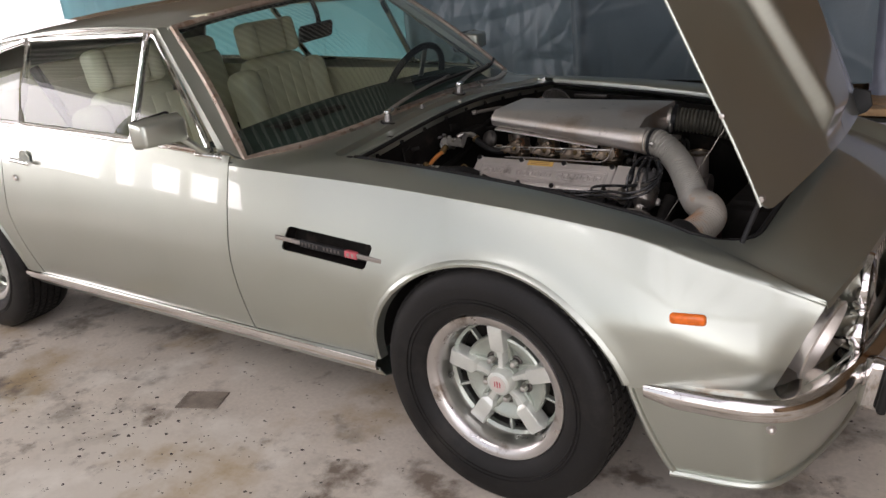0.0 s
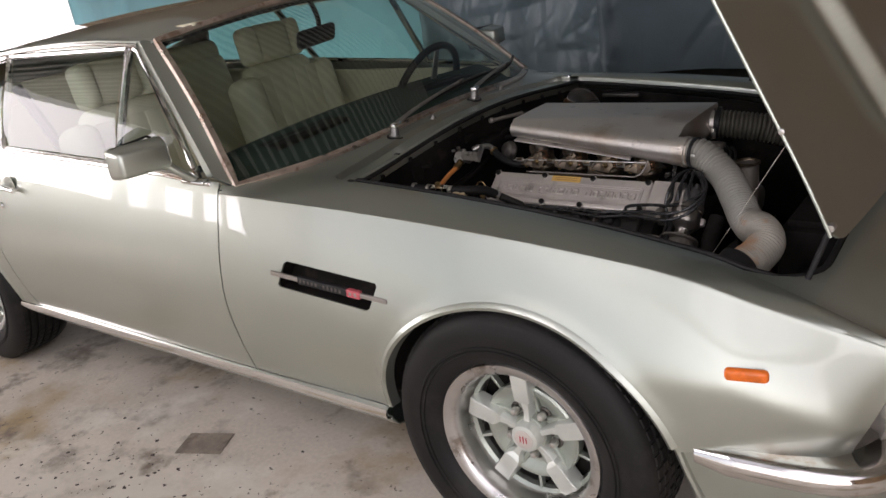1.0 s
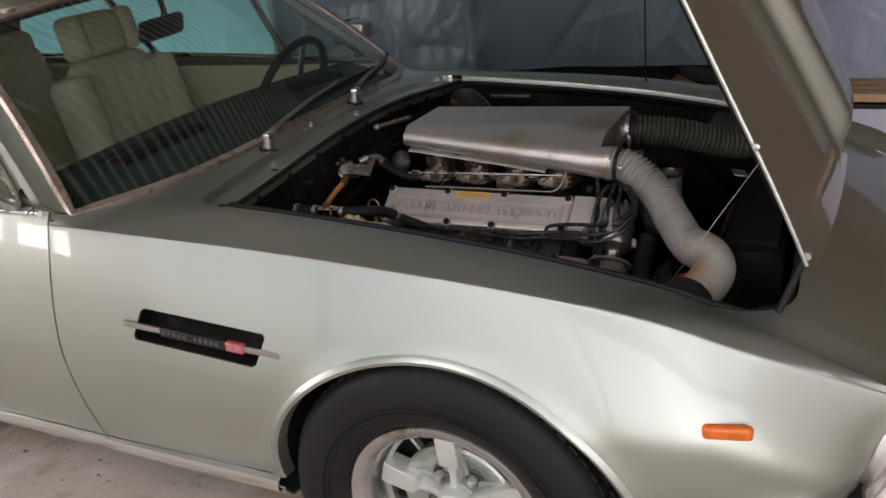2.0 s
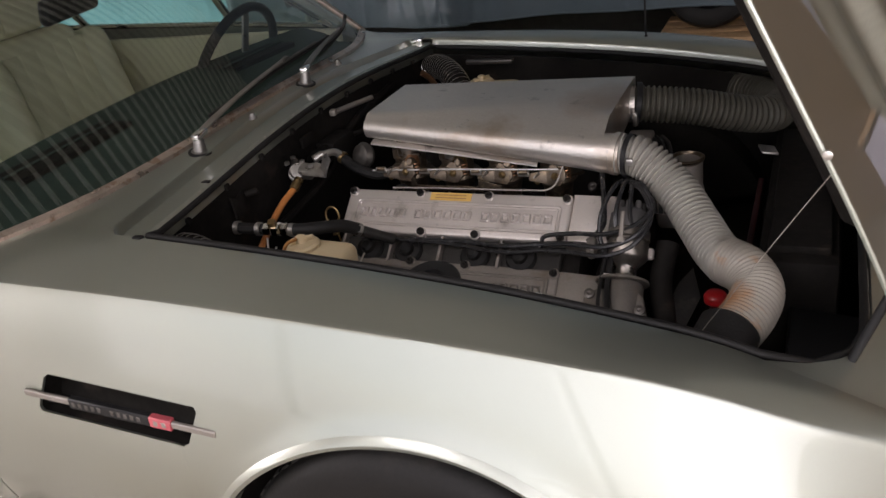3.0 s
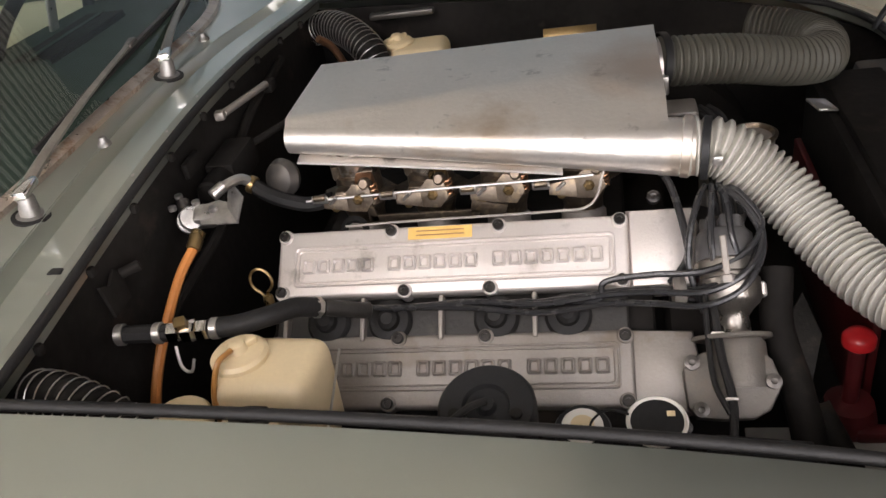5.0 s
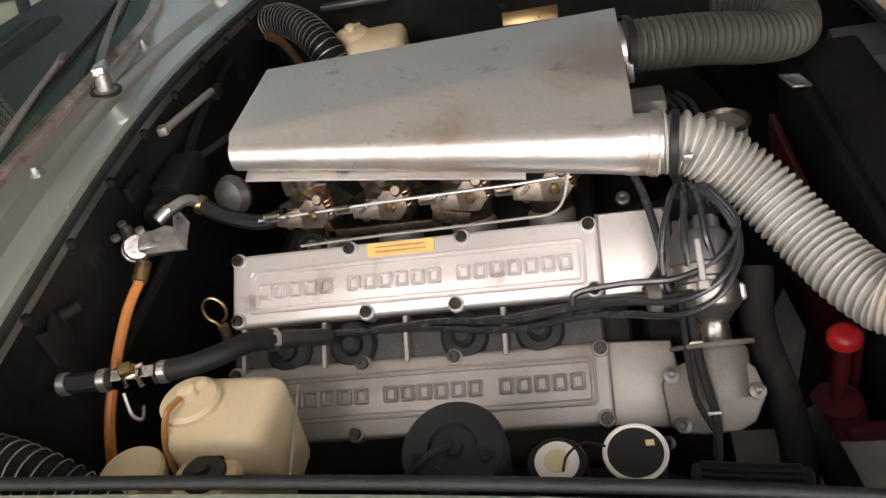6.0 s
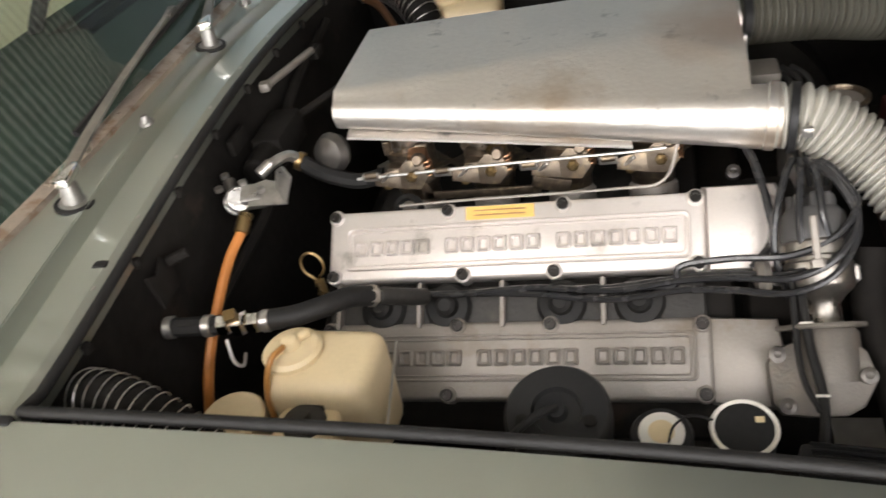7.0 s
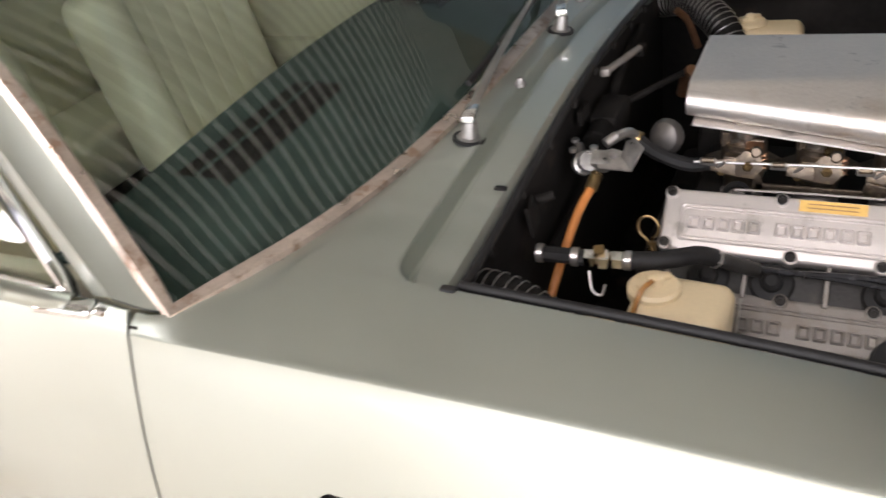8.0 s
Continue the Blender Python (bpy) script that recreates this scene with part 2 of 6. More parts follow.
_n, _l = TARP_TEAL.node_tree.nodes, TARP_TEAL.node_tree.links
_thin, _both = _n.new("ShaderNodeBsdfTranslucent"), _n.new("ShaderNodeMixShader")
_thin.inputs[0].default_value = (0.58, 0.80, 0.84, 1)
_both.inputs[0].default_value = 0.85
_l.new(_n["Principled BSDF"].outputs[0], _both.inputs[1])
_l.new(_thin.outputs[0], _both.inputs[2])
_l.new(_both.outputs[0], _n["Material Output"].inputs[0])
DAYLIGHT = bpy.data.materials.new("bright_overcast_distance")
DAYLIGHT.use_nodes = True
_e = DAYLIGHT.node_tree.nodes.new("ShaderNodeEmission")
_e.inputs[0].default_value, _e.inputs[1].default_value = (*DAY, 1), 4.0
DAYLIGHT.node_tree.links.new(_e.outputs[0], DAYLIGHT.node_tree.nodes["Material Output"].inputs[0])
TARP_MID = material("grey_blue_tarpaulin", (0.17, 0.225, 0.26), 0.40, 0, 0.15, 3, 0.1, 200)
TARP = material("blue_grey_tarpaulin", (0.105, 0.142, 0.168), 0.42, 0, 0.15, 3, 0.1, 200)
TARP_LIGHT = material("light_blue_tarpaulin", (0.34, 0.38, 0.48), 0.45, 0, 0.12, 3, 0.1, 200)
WALL = material("rendered_wall", (0.165, 0.105, 0.055), 0.85, 0, 0.12, 2, 0.3, 90)
ROOF = material("corrugated_roof_sheet", (0.065, 0.068, 0.052), 0.55, 0.2, 0.12, 2, 0.1, 120)
BATTEN = material("pale_roof_batten", (0.82, 0.81, 0.74), 0.6, 0, 0.1, 5, 0.1, 120)
FRAME = material("painted_steel_frame", (0.5, 0.54, 0.58), 0.5, 0, 0.1, 4)
GROUND = material("pale_gravel", (0.42, 0.40, 0.36), 0.9, 0, 0.25, 3, 0.5, 40)
WOOD = material("planed_timber", (0.52, 0.34, 0.18), 0.6, 0, 0.2, 9, 0.2, 120, spots=(0.35, 0.21, 0.1), spot_scale=8)
PANEL = material("pale_lavender_panel", (0.62, 0.61, 0.72), 0.5, 0, 0.06, 3)
PAPER = material("paper", (0.75, 0.72, 0.66), 0.8, 0, 0.05, 12)
GLASS = glass_material("clear_tinted_glass", (0.80, 0.90, 0.85))
LENS = glass_material("headlamp_glass", (0.95, 0.95, 0.95), 0.03)

# ---- mesh helpers ----


def part(name, bm, mat, parent=None, label="", smooth=True, thick=0.0, outward=None, sharp=38):
    """Links a bmesh as one object under a thing or a part. outward: the side to which a single pane faces."""
    bmesh.ops.recalc_face_normals(bm, faces=bm.faces)
    if outward and sum((f.normal.dot(Vector(outward)) for f in bm.faces)) < 0:
        bmesh.ops.reverse_faces(bm, faces=bm.faces[:])
    me = bpy.data.meshes.new(name)
    bm.to_mesh(me)
    bm.free()
    me.materials.append(mat)
    if smooth:
        me.shade_smooth()
        me.set_sharp_from_angle(angle=radians(sharp))
    if thick:
        uses = np.zeros(len(me.edges), int)
        ids = np.zeros(len(me.loops), int)
        me.loops.foreach_get("edge_index", ids)
        np.add.at(uses, ids, 1)
        for i in np.nonzero(uses == 1)[0]:
            me.edges[int(i)].use_edge_sharp = True
    ob = new(name, me)
    if parent:
        ob.parent = parent
    if label:
        tagged(ob, label)
    if thick:
        so = ob.modifiers.new("thickness", "SOLIDIFY")
        so.thickness, so.offset = thick, -1
    return ob


def join(*bms):
    out = bmesh.new()
    for b in bms:
        me = bpy.data.meshes.new("tmp")
        b.to_mesh(me)
        b.free()
        out.from_mesh(me)
        bpy.data.meshes.remove(me)
    return out


def moved(bm, m):
    bmesh.ops.transform(bm, matrix=m, verts=bm.verts)
    return bm


def grid(rows, close_u=False, close_v=False):
    bm = bmesh.new()
    vs = [[bm.verts.new(p) for p in r] for r in rows]
    nr, nc = len(vs), len(vs[0])
    for i in range(nr if close_u else nr - 1):
        for j in range(nc if close_v else nc - 1):
            q = [vs[i][j], vs[(i + 1) % nr][j], vs[(i + 1) % nr][(j + 1) % nc], vs[i][(j + 1) % nc]]
            try:
                bm.faces.new(q)
            except ValueError:
                pass
    return bm


def box(sx, sy, sz, r=0.0, seg=2, m=None):
    bm = bmesh.new()
    bmesh.ops.create_cube(bm, size=1)
    bmesh.ops.scale(bm, vec=(sx, sy, sz), verts=bm.verts)
    if r:
        bmesh.ops.bevel(bm, geom=bm.edges[:], offset=r, segments=seg, affect="EDGES", profile=0.5)
    return moved(bm, m) if m else bm


def boxat(x, y, z, sx, sy, sz, r=0.0, rx=0, ry=0, rz=0, seg=2):
    return box(sx, sy, sz, r, seg, pose(x, y, z, rx, ry, rz))


def frame_to(a, b):
    a, b = Vector(a), Vector(b)
    return Matrix.Translation(a) @ (b - a).to_track_quat("Z", "Y").to_matrix().to_4x4(), (b - a).length


def lathe(profile, n=24, m=None, caps=True):
    """profile: rows of (radius, height) turned round z."""
    rows = [[(r * math.cos(2 * math.pi * k / n), r * math.sin(2 * math.pi * k / n), h) for k in range(n)] for r, h in profile]
    bm = grid(rows, close_v=True)
    if caps:
        bm.verts.ensure_lookup_table()
        for i in (0, len(profile) - 1):
            if profile[i][0] > 1e-5:
                bm.faces.new([bm.verts[i * n + k] for k in range(n)])
    bmesh.ops.remove_doubles(bm, verts=bm.verts, dist=1e-6)
    return moved(bm, m) if m else bm


def rod(a, b, r, n=12, r2=None):
    m, d = frame_to(a, b)
    e = min(r, d / 2) * 0.15
    r2 = r if r2 is None else r2
    return lathe([(r - e, 0), (r, e), (r2, d - e), (r2 - e, d)], n, m)


def curve(pts, n=12):
    """A smooth line through points."""
    p = [Vector(q) for q in pts]
    p = [p[0] * 2 - p[1], *p, p[-1] * 2 - p[-2]]
    out = []
    for i in range(1, len(p) - 2):
        for k in range(n):
            t = k / n
            a, b, c, d = p[i - 1], p[i], p[i + 1], p[i + 2]
            out.append(0.5 * (2 * b + (c - a) * t + (2 * a - 5 * b + 4 * c - d) * t * t + (3 * b - a - 3 * c + d) * t ** 3))
    out.append(p[-2])
    return out


def resample(pts, step):
    out, acc = [Vector(pts[0])], 0.0
    s = [0.0]
    for a, b in zip(pts, pts[1:]):
        s.append(s[-1] + (Vector(b) - Vector(a)).length)
    n = max(2, int(s[-1] / step))
    xs = np.linspace(0, s[-1], n + 1)
    arr = np.array([tuple(p) for p in pts])
    return [Vector((np.interp(x, s, arr[:, 0]), np.interp(x, s, arr[:, 1]), np.interp(x, s, arr[:, 2]))) for x in xs]


def tube(pts, radius, n=10, closed=False):
    """radius: a number or a function of the distance along the line."""
    pts = [Vector(p) for p in pts]
    up = Vector((0, 0, 1))
    t0 = (pts[1] - pts[0]).normalized()
    u = t0.cross(up if abs(t0.z) < 0.9 else Vector((1, 0, 0))).normalized()
    rows, s = [], 0.0
    for i, p in enumerate(pts):
        a = pts[i - 1] if i or closed else p
        b = pts[(i + 1) % len(pts)] if i < len(pts) - 1 or closed else p
        t = (b - a).normalized()
        u = (u - t * u.dot(t)).normalized()
        v = t.cross(u)
        if i:
            s += (p - pts[i - 1]).length
        r = radius(s) if callable(radius) else radius
        rows.append([p + (u * math.cos(2 * math.pi * k / n) + v * math.sin(2 * math.pi * k / n)) * r for k in range(n)])
    bm = grid(rows, close_u=closed, close_v=True)
    if not closed:
        bm.verts.ensure_lookup_table()
        bm.faces.new([bm.verts[k] for k in range(n)])
        bm.faces.new([bm.verts[(len(rows) - 1) * n + k] for k in range(n)])
    return bm


def duct(pts, r, pitch, depth, n=24):
    line = resample(curve(pts, 16), pitch / 6)
    return tube(line, lambda s: r - depth * (0.5 - 0.5 * math.cos(2 * math.pi * s / pitch)) ** 1.6, n)


def plate(outline, thick, m=None, r=0.0):
    """A flat plate: an outline in x, y pushed up by thick."""
    bm = bmesh.new()
    f = bm.faces.new([bm.verts.new((x, y, 0)) for x, y in outline])
    ex = bmesh.ops.extrude_face_region(bm, geom=[f])
    bmesh.ops.translate(bm, vec=(0, 0, thick), verts=[v for v in ex["geom"] if isinstance(v, bmesh.types.BMVert)])
    if r:
        top = [e for e in bm.edges if all(v.co.z > thick * 0.9 for v in e.verts)]
        bmesh.ops.bevel(bm, geom=top, offset=r, segments=2, affect="EDGES", profile=0.5)
    return moved(bm, m) if m else bm


def rounded(w, h, r, n=5):
    out = []
    for cx, cy, a0 in ((w / 2 - r, h / 2 - r, 0), (-w / 2 + r, h / 2 - r, 90), (-w / 2 + r, -h / 2 + r, 180), (w / 2 - r, -h / 2 + r, 270)):
        for k in range(n + 1):
            a = radians(a0 + 90 * k / n)
            out.append((cx + r * math.cos(a), cy + r * math.sin(a)))
    return out


def ring(outline, wide, thick, m=None):
    """A raised border along an outline."""
    cx = sum(p[0] for p in outline) / len(outline)
    cy = sum(p[1] for p in outline) / len(outline)
    w = max(p[0] for p in outline) - cx
    h = max(p[1] for p in outline) - cy
    inner = [(cx + (x - cx) * (w - wide) / w, cy + (y - cy) * (h - wide) / h) for x, y in outline]
    e = thick * 0.4
    mid_o = [(cx + (x - cx) * (w - e) / w, cy + (y - cy) * (h - e) / h) for x, y in outline]
    mid_i = [(cx + (x - cx) * (w - wide + e) / w, cy + (y - cy) * (h - wide + e) / h) for x, y in outline]
    rows = [[(x, y, 0) for x, y in outline], [(x, y, thick - e) for x, y in outline], [(x, y, thick) for x, y in mid_o],
            [(x, y, thick) for x, y in mid_i], [(x, y, thick - e) for x, y in inner], [(x, y, 0) for x, y in inner]]
    bm = grid(rows, close_u=True, close_v=True)
    return moved(bm, m) if m else bm


def lerp(xs, ys):
    """A smooth function through a few points."""
    xs, ys = list(xs), list(ys)

    def f(x):
        if x <= xs[0]:
            return ys[0]
        if x >= xs[-1]:
            return ys[-1]
        i = max(k for k in range(len(xs)) if xs[k] <= x)
        i = min(i, len(xs) - 2)

        def slope(k):
            if k == 0 or k == len(xs) - 1:
                j = min(max(k, 1), len(xs) - 1)
                return (ys[j] - ys[j - 1]) / (xs[j] - xs[j - 1])
            return (ys[k + 1] - ys[k - 1]) / (xs[k + 1] - xs[k - 1])
        h = xs[i + 1] - xs[i]
        t = (x - xs[i]) / h
        return ((2 * t ** 3 - 3 * t * t + 1) * ys[i] + (t ** 3 - 2 * t * t + t) * h * slope(i)
                + (-2 * t ** 3 + 3 * t * t) * ys[i + 1] + (t ** 3 - t * t) * h * slope(i + 1))
    return f


MIRROR = Matrix.Scale(-1, 4, (0, 1, 0))

def columns(a, b, n):
    return [a + (b - a) * k / n for k in range(n + 1)]


# ---- building ----
sky_card = part("backdrop", boxat(-11.0, 1.0, 3.9, 0.05, 24.0, 8.0), DAYLIGHT, smooth=False)
tagged(sky_card, "plain bright overcast distance beyond the open end", "sky", kind="structure")
floor = part("floor", boxat(-0.5, -1.3, -0.06, 13.0, 7.4, 0.12), CONCRETE, smooth=False)
tagged(floor, "stained pale concrete garage floor with chips and oil marks", "floor", kind="structure")
_g = bmesh.new()
bmesh.ops.create_grid(_g, x_segments=8, y_segments=8, size=400)
ground = part("ground", moved(_g, pose(0, 0, -0.02)), GROUND, smooth=False)
tagged(ground, "pale gravel yard outside the garage", "ground", kind="structure")

wall = part("wall_north", join(boxat(1.9, 2.6, 1.7, 8.6, 0.2, 3.4), boxat(-4.75, 2.6, 2.38, 4.7, 0.2, 2.04)), WALL, smooth=False)
tagged(wall, "rendered back wall behind the hanging tarpaulin", "wall", kind="structure")
# Dark board added in place of the shaded gap under the hanging sheets.
gap_shade_board = part("gap_shade_board", boxat(-1.25, 2.47, 0.375, 2.3, 0.05, 0.75, 0.004), CARPET, smooth=False)
tagged(gap_shade_board, "dark board added for the shade in the gap below the tarpaulins", "wall lining", kind="structure")
wall = part("wall_east", boxat(6.1, -1.25, 1.7, 0.2, 7.5, 3.4), WALL, smooth=False)
tagged(wall, "rendered end wall of the garage", "wall", kind="structure")
for nm, b in (("wall_south", join(boxat(-4.65, -5.1, 1.7, 0.7, 0.2, 3.4), boxat(-6.0, -5.1, 0.45, 2.0, 0.2, 0.9), boxat(-6.0, -5.1, 2.47, 2.0, 0.2, 1.86), boxat(-5.6, -5.1, 1.22, 0.1, 0.2, 0.64), boxat(-6.25, -5.1, 1.22, 0.1, 0.2, 0.64), boxat(5.65, -5.1, 1.7, 0.7, 0.2, 3.4), boxat(0.5, -5.1, 3.27, 9.6, 0.2, 0.26))),
              ("wall_west", join(boxat(-7.1, -1.25, 0.42, 0.2, 7.5, 0.84), boxat(-7.1, 0.6, 2.6, 0.2, 4.2, 1.2)))):
    tagged(part(nm, b, WALL, smooth=False), "rendered wall with a wide open doorway", "wall", kind="structure")


def corrugated(x0, x1, y0, y1, z, pitch=0.13):
    """Ribbed roof sheet, its ribs running along x."""
    ys, y = [], y0
    f = pitch / 0.13
    while y < y1:
        ys += [(y, 0.0), (y + 0.090 * f, 0.0), (y + 0.095 * f, -0.030), (y + 0.113 * f, -0.030), (y + 0.118 * f, 0.0)]
        y += pitch
    ys = [(a, b) for a, b in ys if a <= y1] + [(y1, 0.0)]
    return grid([[(x, a, z + b) for a, b in ys] for x in columns(x0, x1, 6)])


ceiling = part("ceiling", join(corrugated(-7.2, 6.2, -1.66, 2.7, 2.75, 0.088), corrugated(-7.2, 0.9, -2.5, -1.66, 3.3), corrugated(5.3, 6.2, -2.5, -1.66, 3.3), corrugated(-7.2, -1.8, -5.2, -3.2, 3.3), corrugated(5.3, 6.2, -5.2, -3.2, 3.3),
                               corrugated(-7.2, -1.8, -3.2, -2.5, 3.3), corrugated(5.3, 6.2, -3.2, -2.5, 3.3)), ROOF, thick=0.01)
ceiling.data.materials.append(BATTEN)
for face in ceiling.data.polygons:
    face.material_index = int(face.center.z < 2.74 or 3.2 < face.center.z < 3.292)
tagged(ceiling, "roof sheeting with pale battens seen from below", "ceiling", kind="structure")
# Unseen board, added so no sky leaks in at the roof step.
fascia = part("fascia", boxat(-0.5, -1.69, 3.02, 13.4, 0.04, 0.62, 0.004), BATTEN)
tagged(fascia, "pale unseen board added to shut out sky light where the roof steps down", "fascia", kind="structure")
for k in range(8):
    r = part("rafter", boxat(-1.12 + k * 0.90, -3.7, 3.24, 0.09, 2.76, 0.12, 0.01), FRAME)
    tagged(r, "painted steel rafter under the translucent roof", "rafter", group="roof rafters", kind="structure")
for k, x in enumerate((-2.6, 0.2, 3.0)):
    p = part("doorway_post", boxat(x, -5.08, 1.57, 0.12, 0.12, 3.14, 0.008), FRAME)
    tagged(p, "painted steel post standing in the open doorway", "post", group="doorway posts", kind="structure")
for k, y in enumerate((-4.55, -1.4, 0.35)):
    p = part("end_post", boxat(-7.02, y, 1.58, 0.14, 0.14, 3.16, 0.008), FRAME)
    tagged(p, "pale blue-grey steel post in the open end", "post", group="end posts", kind="structure")


for x in (-4.4, -5.8):
    p = part("side_post", boxat(x, 2.6, 0.69, 0.12, 0.12, 1.38, 0.008), FRAME)
    tagged(p, "pale blue-grey steel post in the side opening", "post", group="side posts", kind="structure")


def tarpaulin(name, x0, x1, y, z0, z1, mat, seed, label, crumple=1.0):
    """A hanging plastic sheet with drapes and many crossing creases."""
    rng = np.random.default_rng(seed)
    low = min(z1, 1.35)
    xs = np.linspace(x0, x1, int((x1 - x0) / 0.008))
    zs = np.linspace(z0, low, int((low - z0) / 0.009))
    if z1 > low:
        zs = np.concatenate([zs, np.linspace(low, z1, 40)[1:]])
    gx, gz = np.meshgrid(xs, zs)
    depth = 0.020 * np.sin(gx * 5.1 + seed + 0.6 * np.sin(gz * 2.2)) + 0.012 * np.sin(gx * 11.3 + gz * 1.7 + seed * 2)
    depth += 0.030 * np.exp(-((gx - x0 - 0.055) / 0.035) ** 2)
    for k in range(int(30 * crumple * (x1 - x0))):
        cx, cz = rng.uniform(x0, x1), rng.uniform(z0, z0 + 0.9) if k % 3 else rng.uniform(z0, z1)
        ang = rng.choice([rng.normal(1.0, 0.25), rng.normal(-0.75, 0.3), rng.normal(1.57, 0.15), rng.normal(0.05, 0.12)])
        length, wide, high = rng.uniform(0.10, 0.36), rng.uniform(0.015, 0.065), rng.uniform(0.12, 0.42) * rng.choice([-1, 1])
        dx, dz = gx - cx, gz - cz
        along, across = dx * math.cos(ang) + dz * math.sin(ang), -dx * math.sin(ang) + dz * math.cos(ang)
        across = across + 0.25 * along ** 2 * rng.uniform(-1, 1)
        depth += high * np.exp(-(along / length) ** 2) * np.maximum(0.0, wide - np.abs(across) * np.where(across > 0, 1.0, 0.45))
    for k in range(int(110 * crumple ** 2 * (x1 - x0))):
        cx, cz = rng.uniform(x0, x1), rng.uniform(z0, z0 + 0.7)
        ang = rng.choice([rng.normal(0.9, 0.3), rng.normal(-0.7, 0.3), rng.normal(1.5, 0.2)])
        length, wide, high = rng.uniform(0.04, 0.16), rng.uniform(0.006, 0.022), rng.uniform(0.2, 0.5) * rng.choice([-1, 1])
        dx, dz = gx - cx, gz - cz
        along, across = dx * math.cos(ang) + dz * math.sin(ang), -dx * math.sin(ang) + dz * math.cos(ang)
        depth += high * np.exp(-(along / length) ** 2) * np.maximum(0.0, wide - np.abs(across) * np.where(across > 0, 1.0, 0.4))
    rows = [[(gx[j, i], y - 0.06 - depth[j, i], gz[j, i] + 0.02 * math.sin(gx[j, i] * 2.3 + seed) * (z1 > low) * (1 - (gz[j, i] - z0) / (z1 - z0))) for i in range(len(xs))] for j in range(len(zs))]
    ob = part(name, grid(rows), mat, thick=0.003, sharp=60)
    part("hem", tube([Vector(p) for p in rows[0][::6]], 0.006, 6), mat, ob, "rolled lower hem")
    return tagged(ob, label, "tarpaulin")


tarpaulin("tarpaulin", -6.5, -2.28, 2.24, 0.03, 1.37, TARP_TEAL, 5, "pale teal creased tarpaulin hanging behind the car")
tarpaulin("tarpaulin", -2.42, -1.05, 2.2, 0.58, 2.74, TARP_MID, 1, "creased blue-grey tarpaulin hanging behind the car")
tarpaulin("tarpaulin", -1.15, 0.42, 2.08, 0.60, 2.74, TARP, 2, "dark creased tarpaulin overlapping its neighbour on the wall", 0.5)
tarpaulin("tarpaulin", 0.38, 1.5, 2.30, 0.509, 1.12, TARP_LIGHT, 3, "pale blue creased tarpaulin hanging on the wall")

# ---- car: shape ----
car = new("car")
tagged(car, "silver-green metallic classic coupe with its bonnet tilted open", "car")

half = lerp([-3.85, -3.6, -3.2, -2.6, -1.8, -0.9, -0.4, 0, 0.3, 0.42, 0.5, 0.62, 0.70, 0.745], [0.60, 0.72, 0.80, 0.855, 0.857, 0.857, 0.849, 0.843, 0.832, 0.818, 0.80, 0.765, 0.735, 0.70])
crest = lerp([-3.85, -3.2, -2.6, -2.0, -0.9, -0.7, -0.5, -0.3, -0.1, 0.1, 0.3, 0.4, 0.5, 0.6, 0.745],
             [0.82, 0.90, 0.915, 0.90, 0.860, 0.852, 0.845, 0.836, 0.824, 0.806, 0.779, 0.757, 0.721, 0.684, 0.628])
shoulder = lerp([-3.85, -3.2, -2.6, -2.0, -0.9, -0.7, -0.5, -0.3, -0.1, 0.1, 0.3, 0.4, 0.5, 0.6, 0.745],
                [0.55, 0.74, 0.80, 0.803, 0.800, 0.792, 0.784, 0.777, 0.771, 0.760, 0.745, 0.735, 0.716, 0.687, 0.641])
rim = lerp([-0.95, -0.6, -0.3, -0.1, 0.1, 0.3, 0.4, 0.5, 0.6, 0.745], [0.878, 0.868, 0.852, 0.837, 0.817, 0.788, 0.768, 0.733, 0.695, 0.636])
BAY = 0.64


def flank(x, z):
    """Half width of the body at station x and height z."""
    w, c, ys = half(x), crest(x), shoulder(x)
    m = min(0.58, c - 0.15)
    if z <= m:
        y = w - lerp([-0.1, 0.4], [0.125, 0.05])(x) * ((m - z) / (m - 0.12)) ** 1.8
    else:
        t = min(1.0, (z - m) / (c - m))
        p, k = lerp([-0.4, 0.2, 0.5], [1.45, 1.52, 1.6])(x), lerp([-0.4, 0.2, 0.5], [0.0, 0.1, 0.32])(x)
        y = ys + (w - ys) * (1 - t ** p * (1 - k * t) / (1 - k))
    for ax in (0.0, -2.61):
        if abs(x - ax) < 0.48:
            d = math.hypot((x - ax) / 0.385 * 0.350, z - 0.33) - 0.350
            y += 0.007 * math.exp(-(max(d, 0) / 0.022) ** 2)
    return y


def crown(x, y):
    """Height of the upper surface inboard of the wings."""
    return rim(x) + 0.044 * max(0.0, 1 - (y / BAY) ** 2) ** 1.7


def screen_x(y):
    return -0.678 - 0.182 * (abs(y) / 0.768) ** 2.3


def arch(x, ax=0.0):
    return 0.33 + 0.350 * math.sqrt(max(0.0, 1 - ((x - ax) / 0.385) ** 2))


def arch_columns(ax, a0, a1, n=44):
    return [ax - 0.385 * math.cos(radians(a0 + (a1 - a0) * k / n)) for k in range(n + 1)]


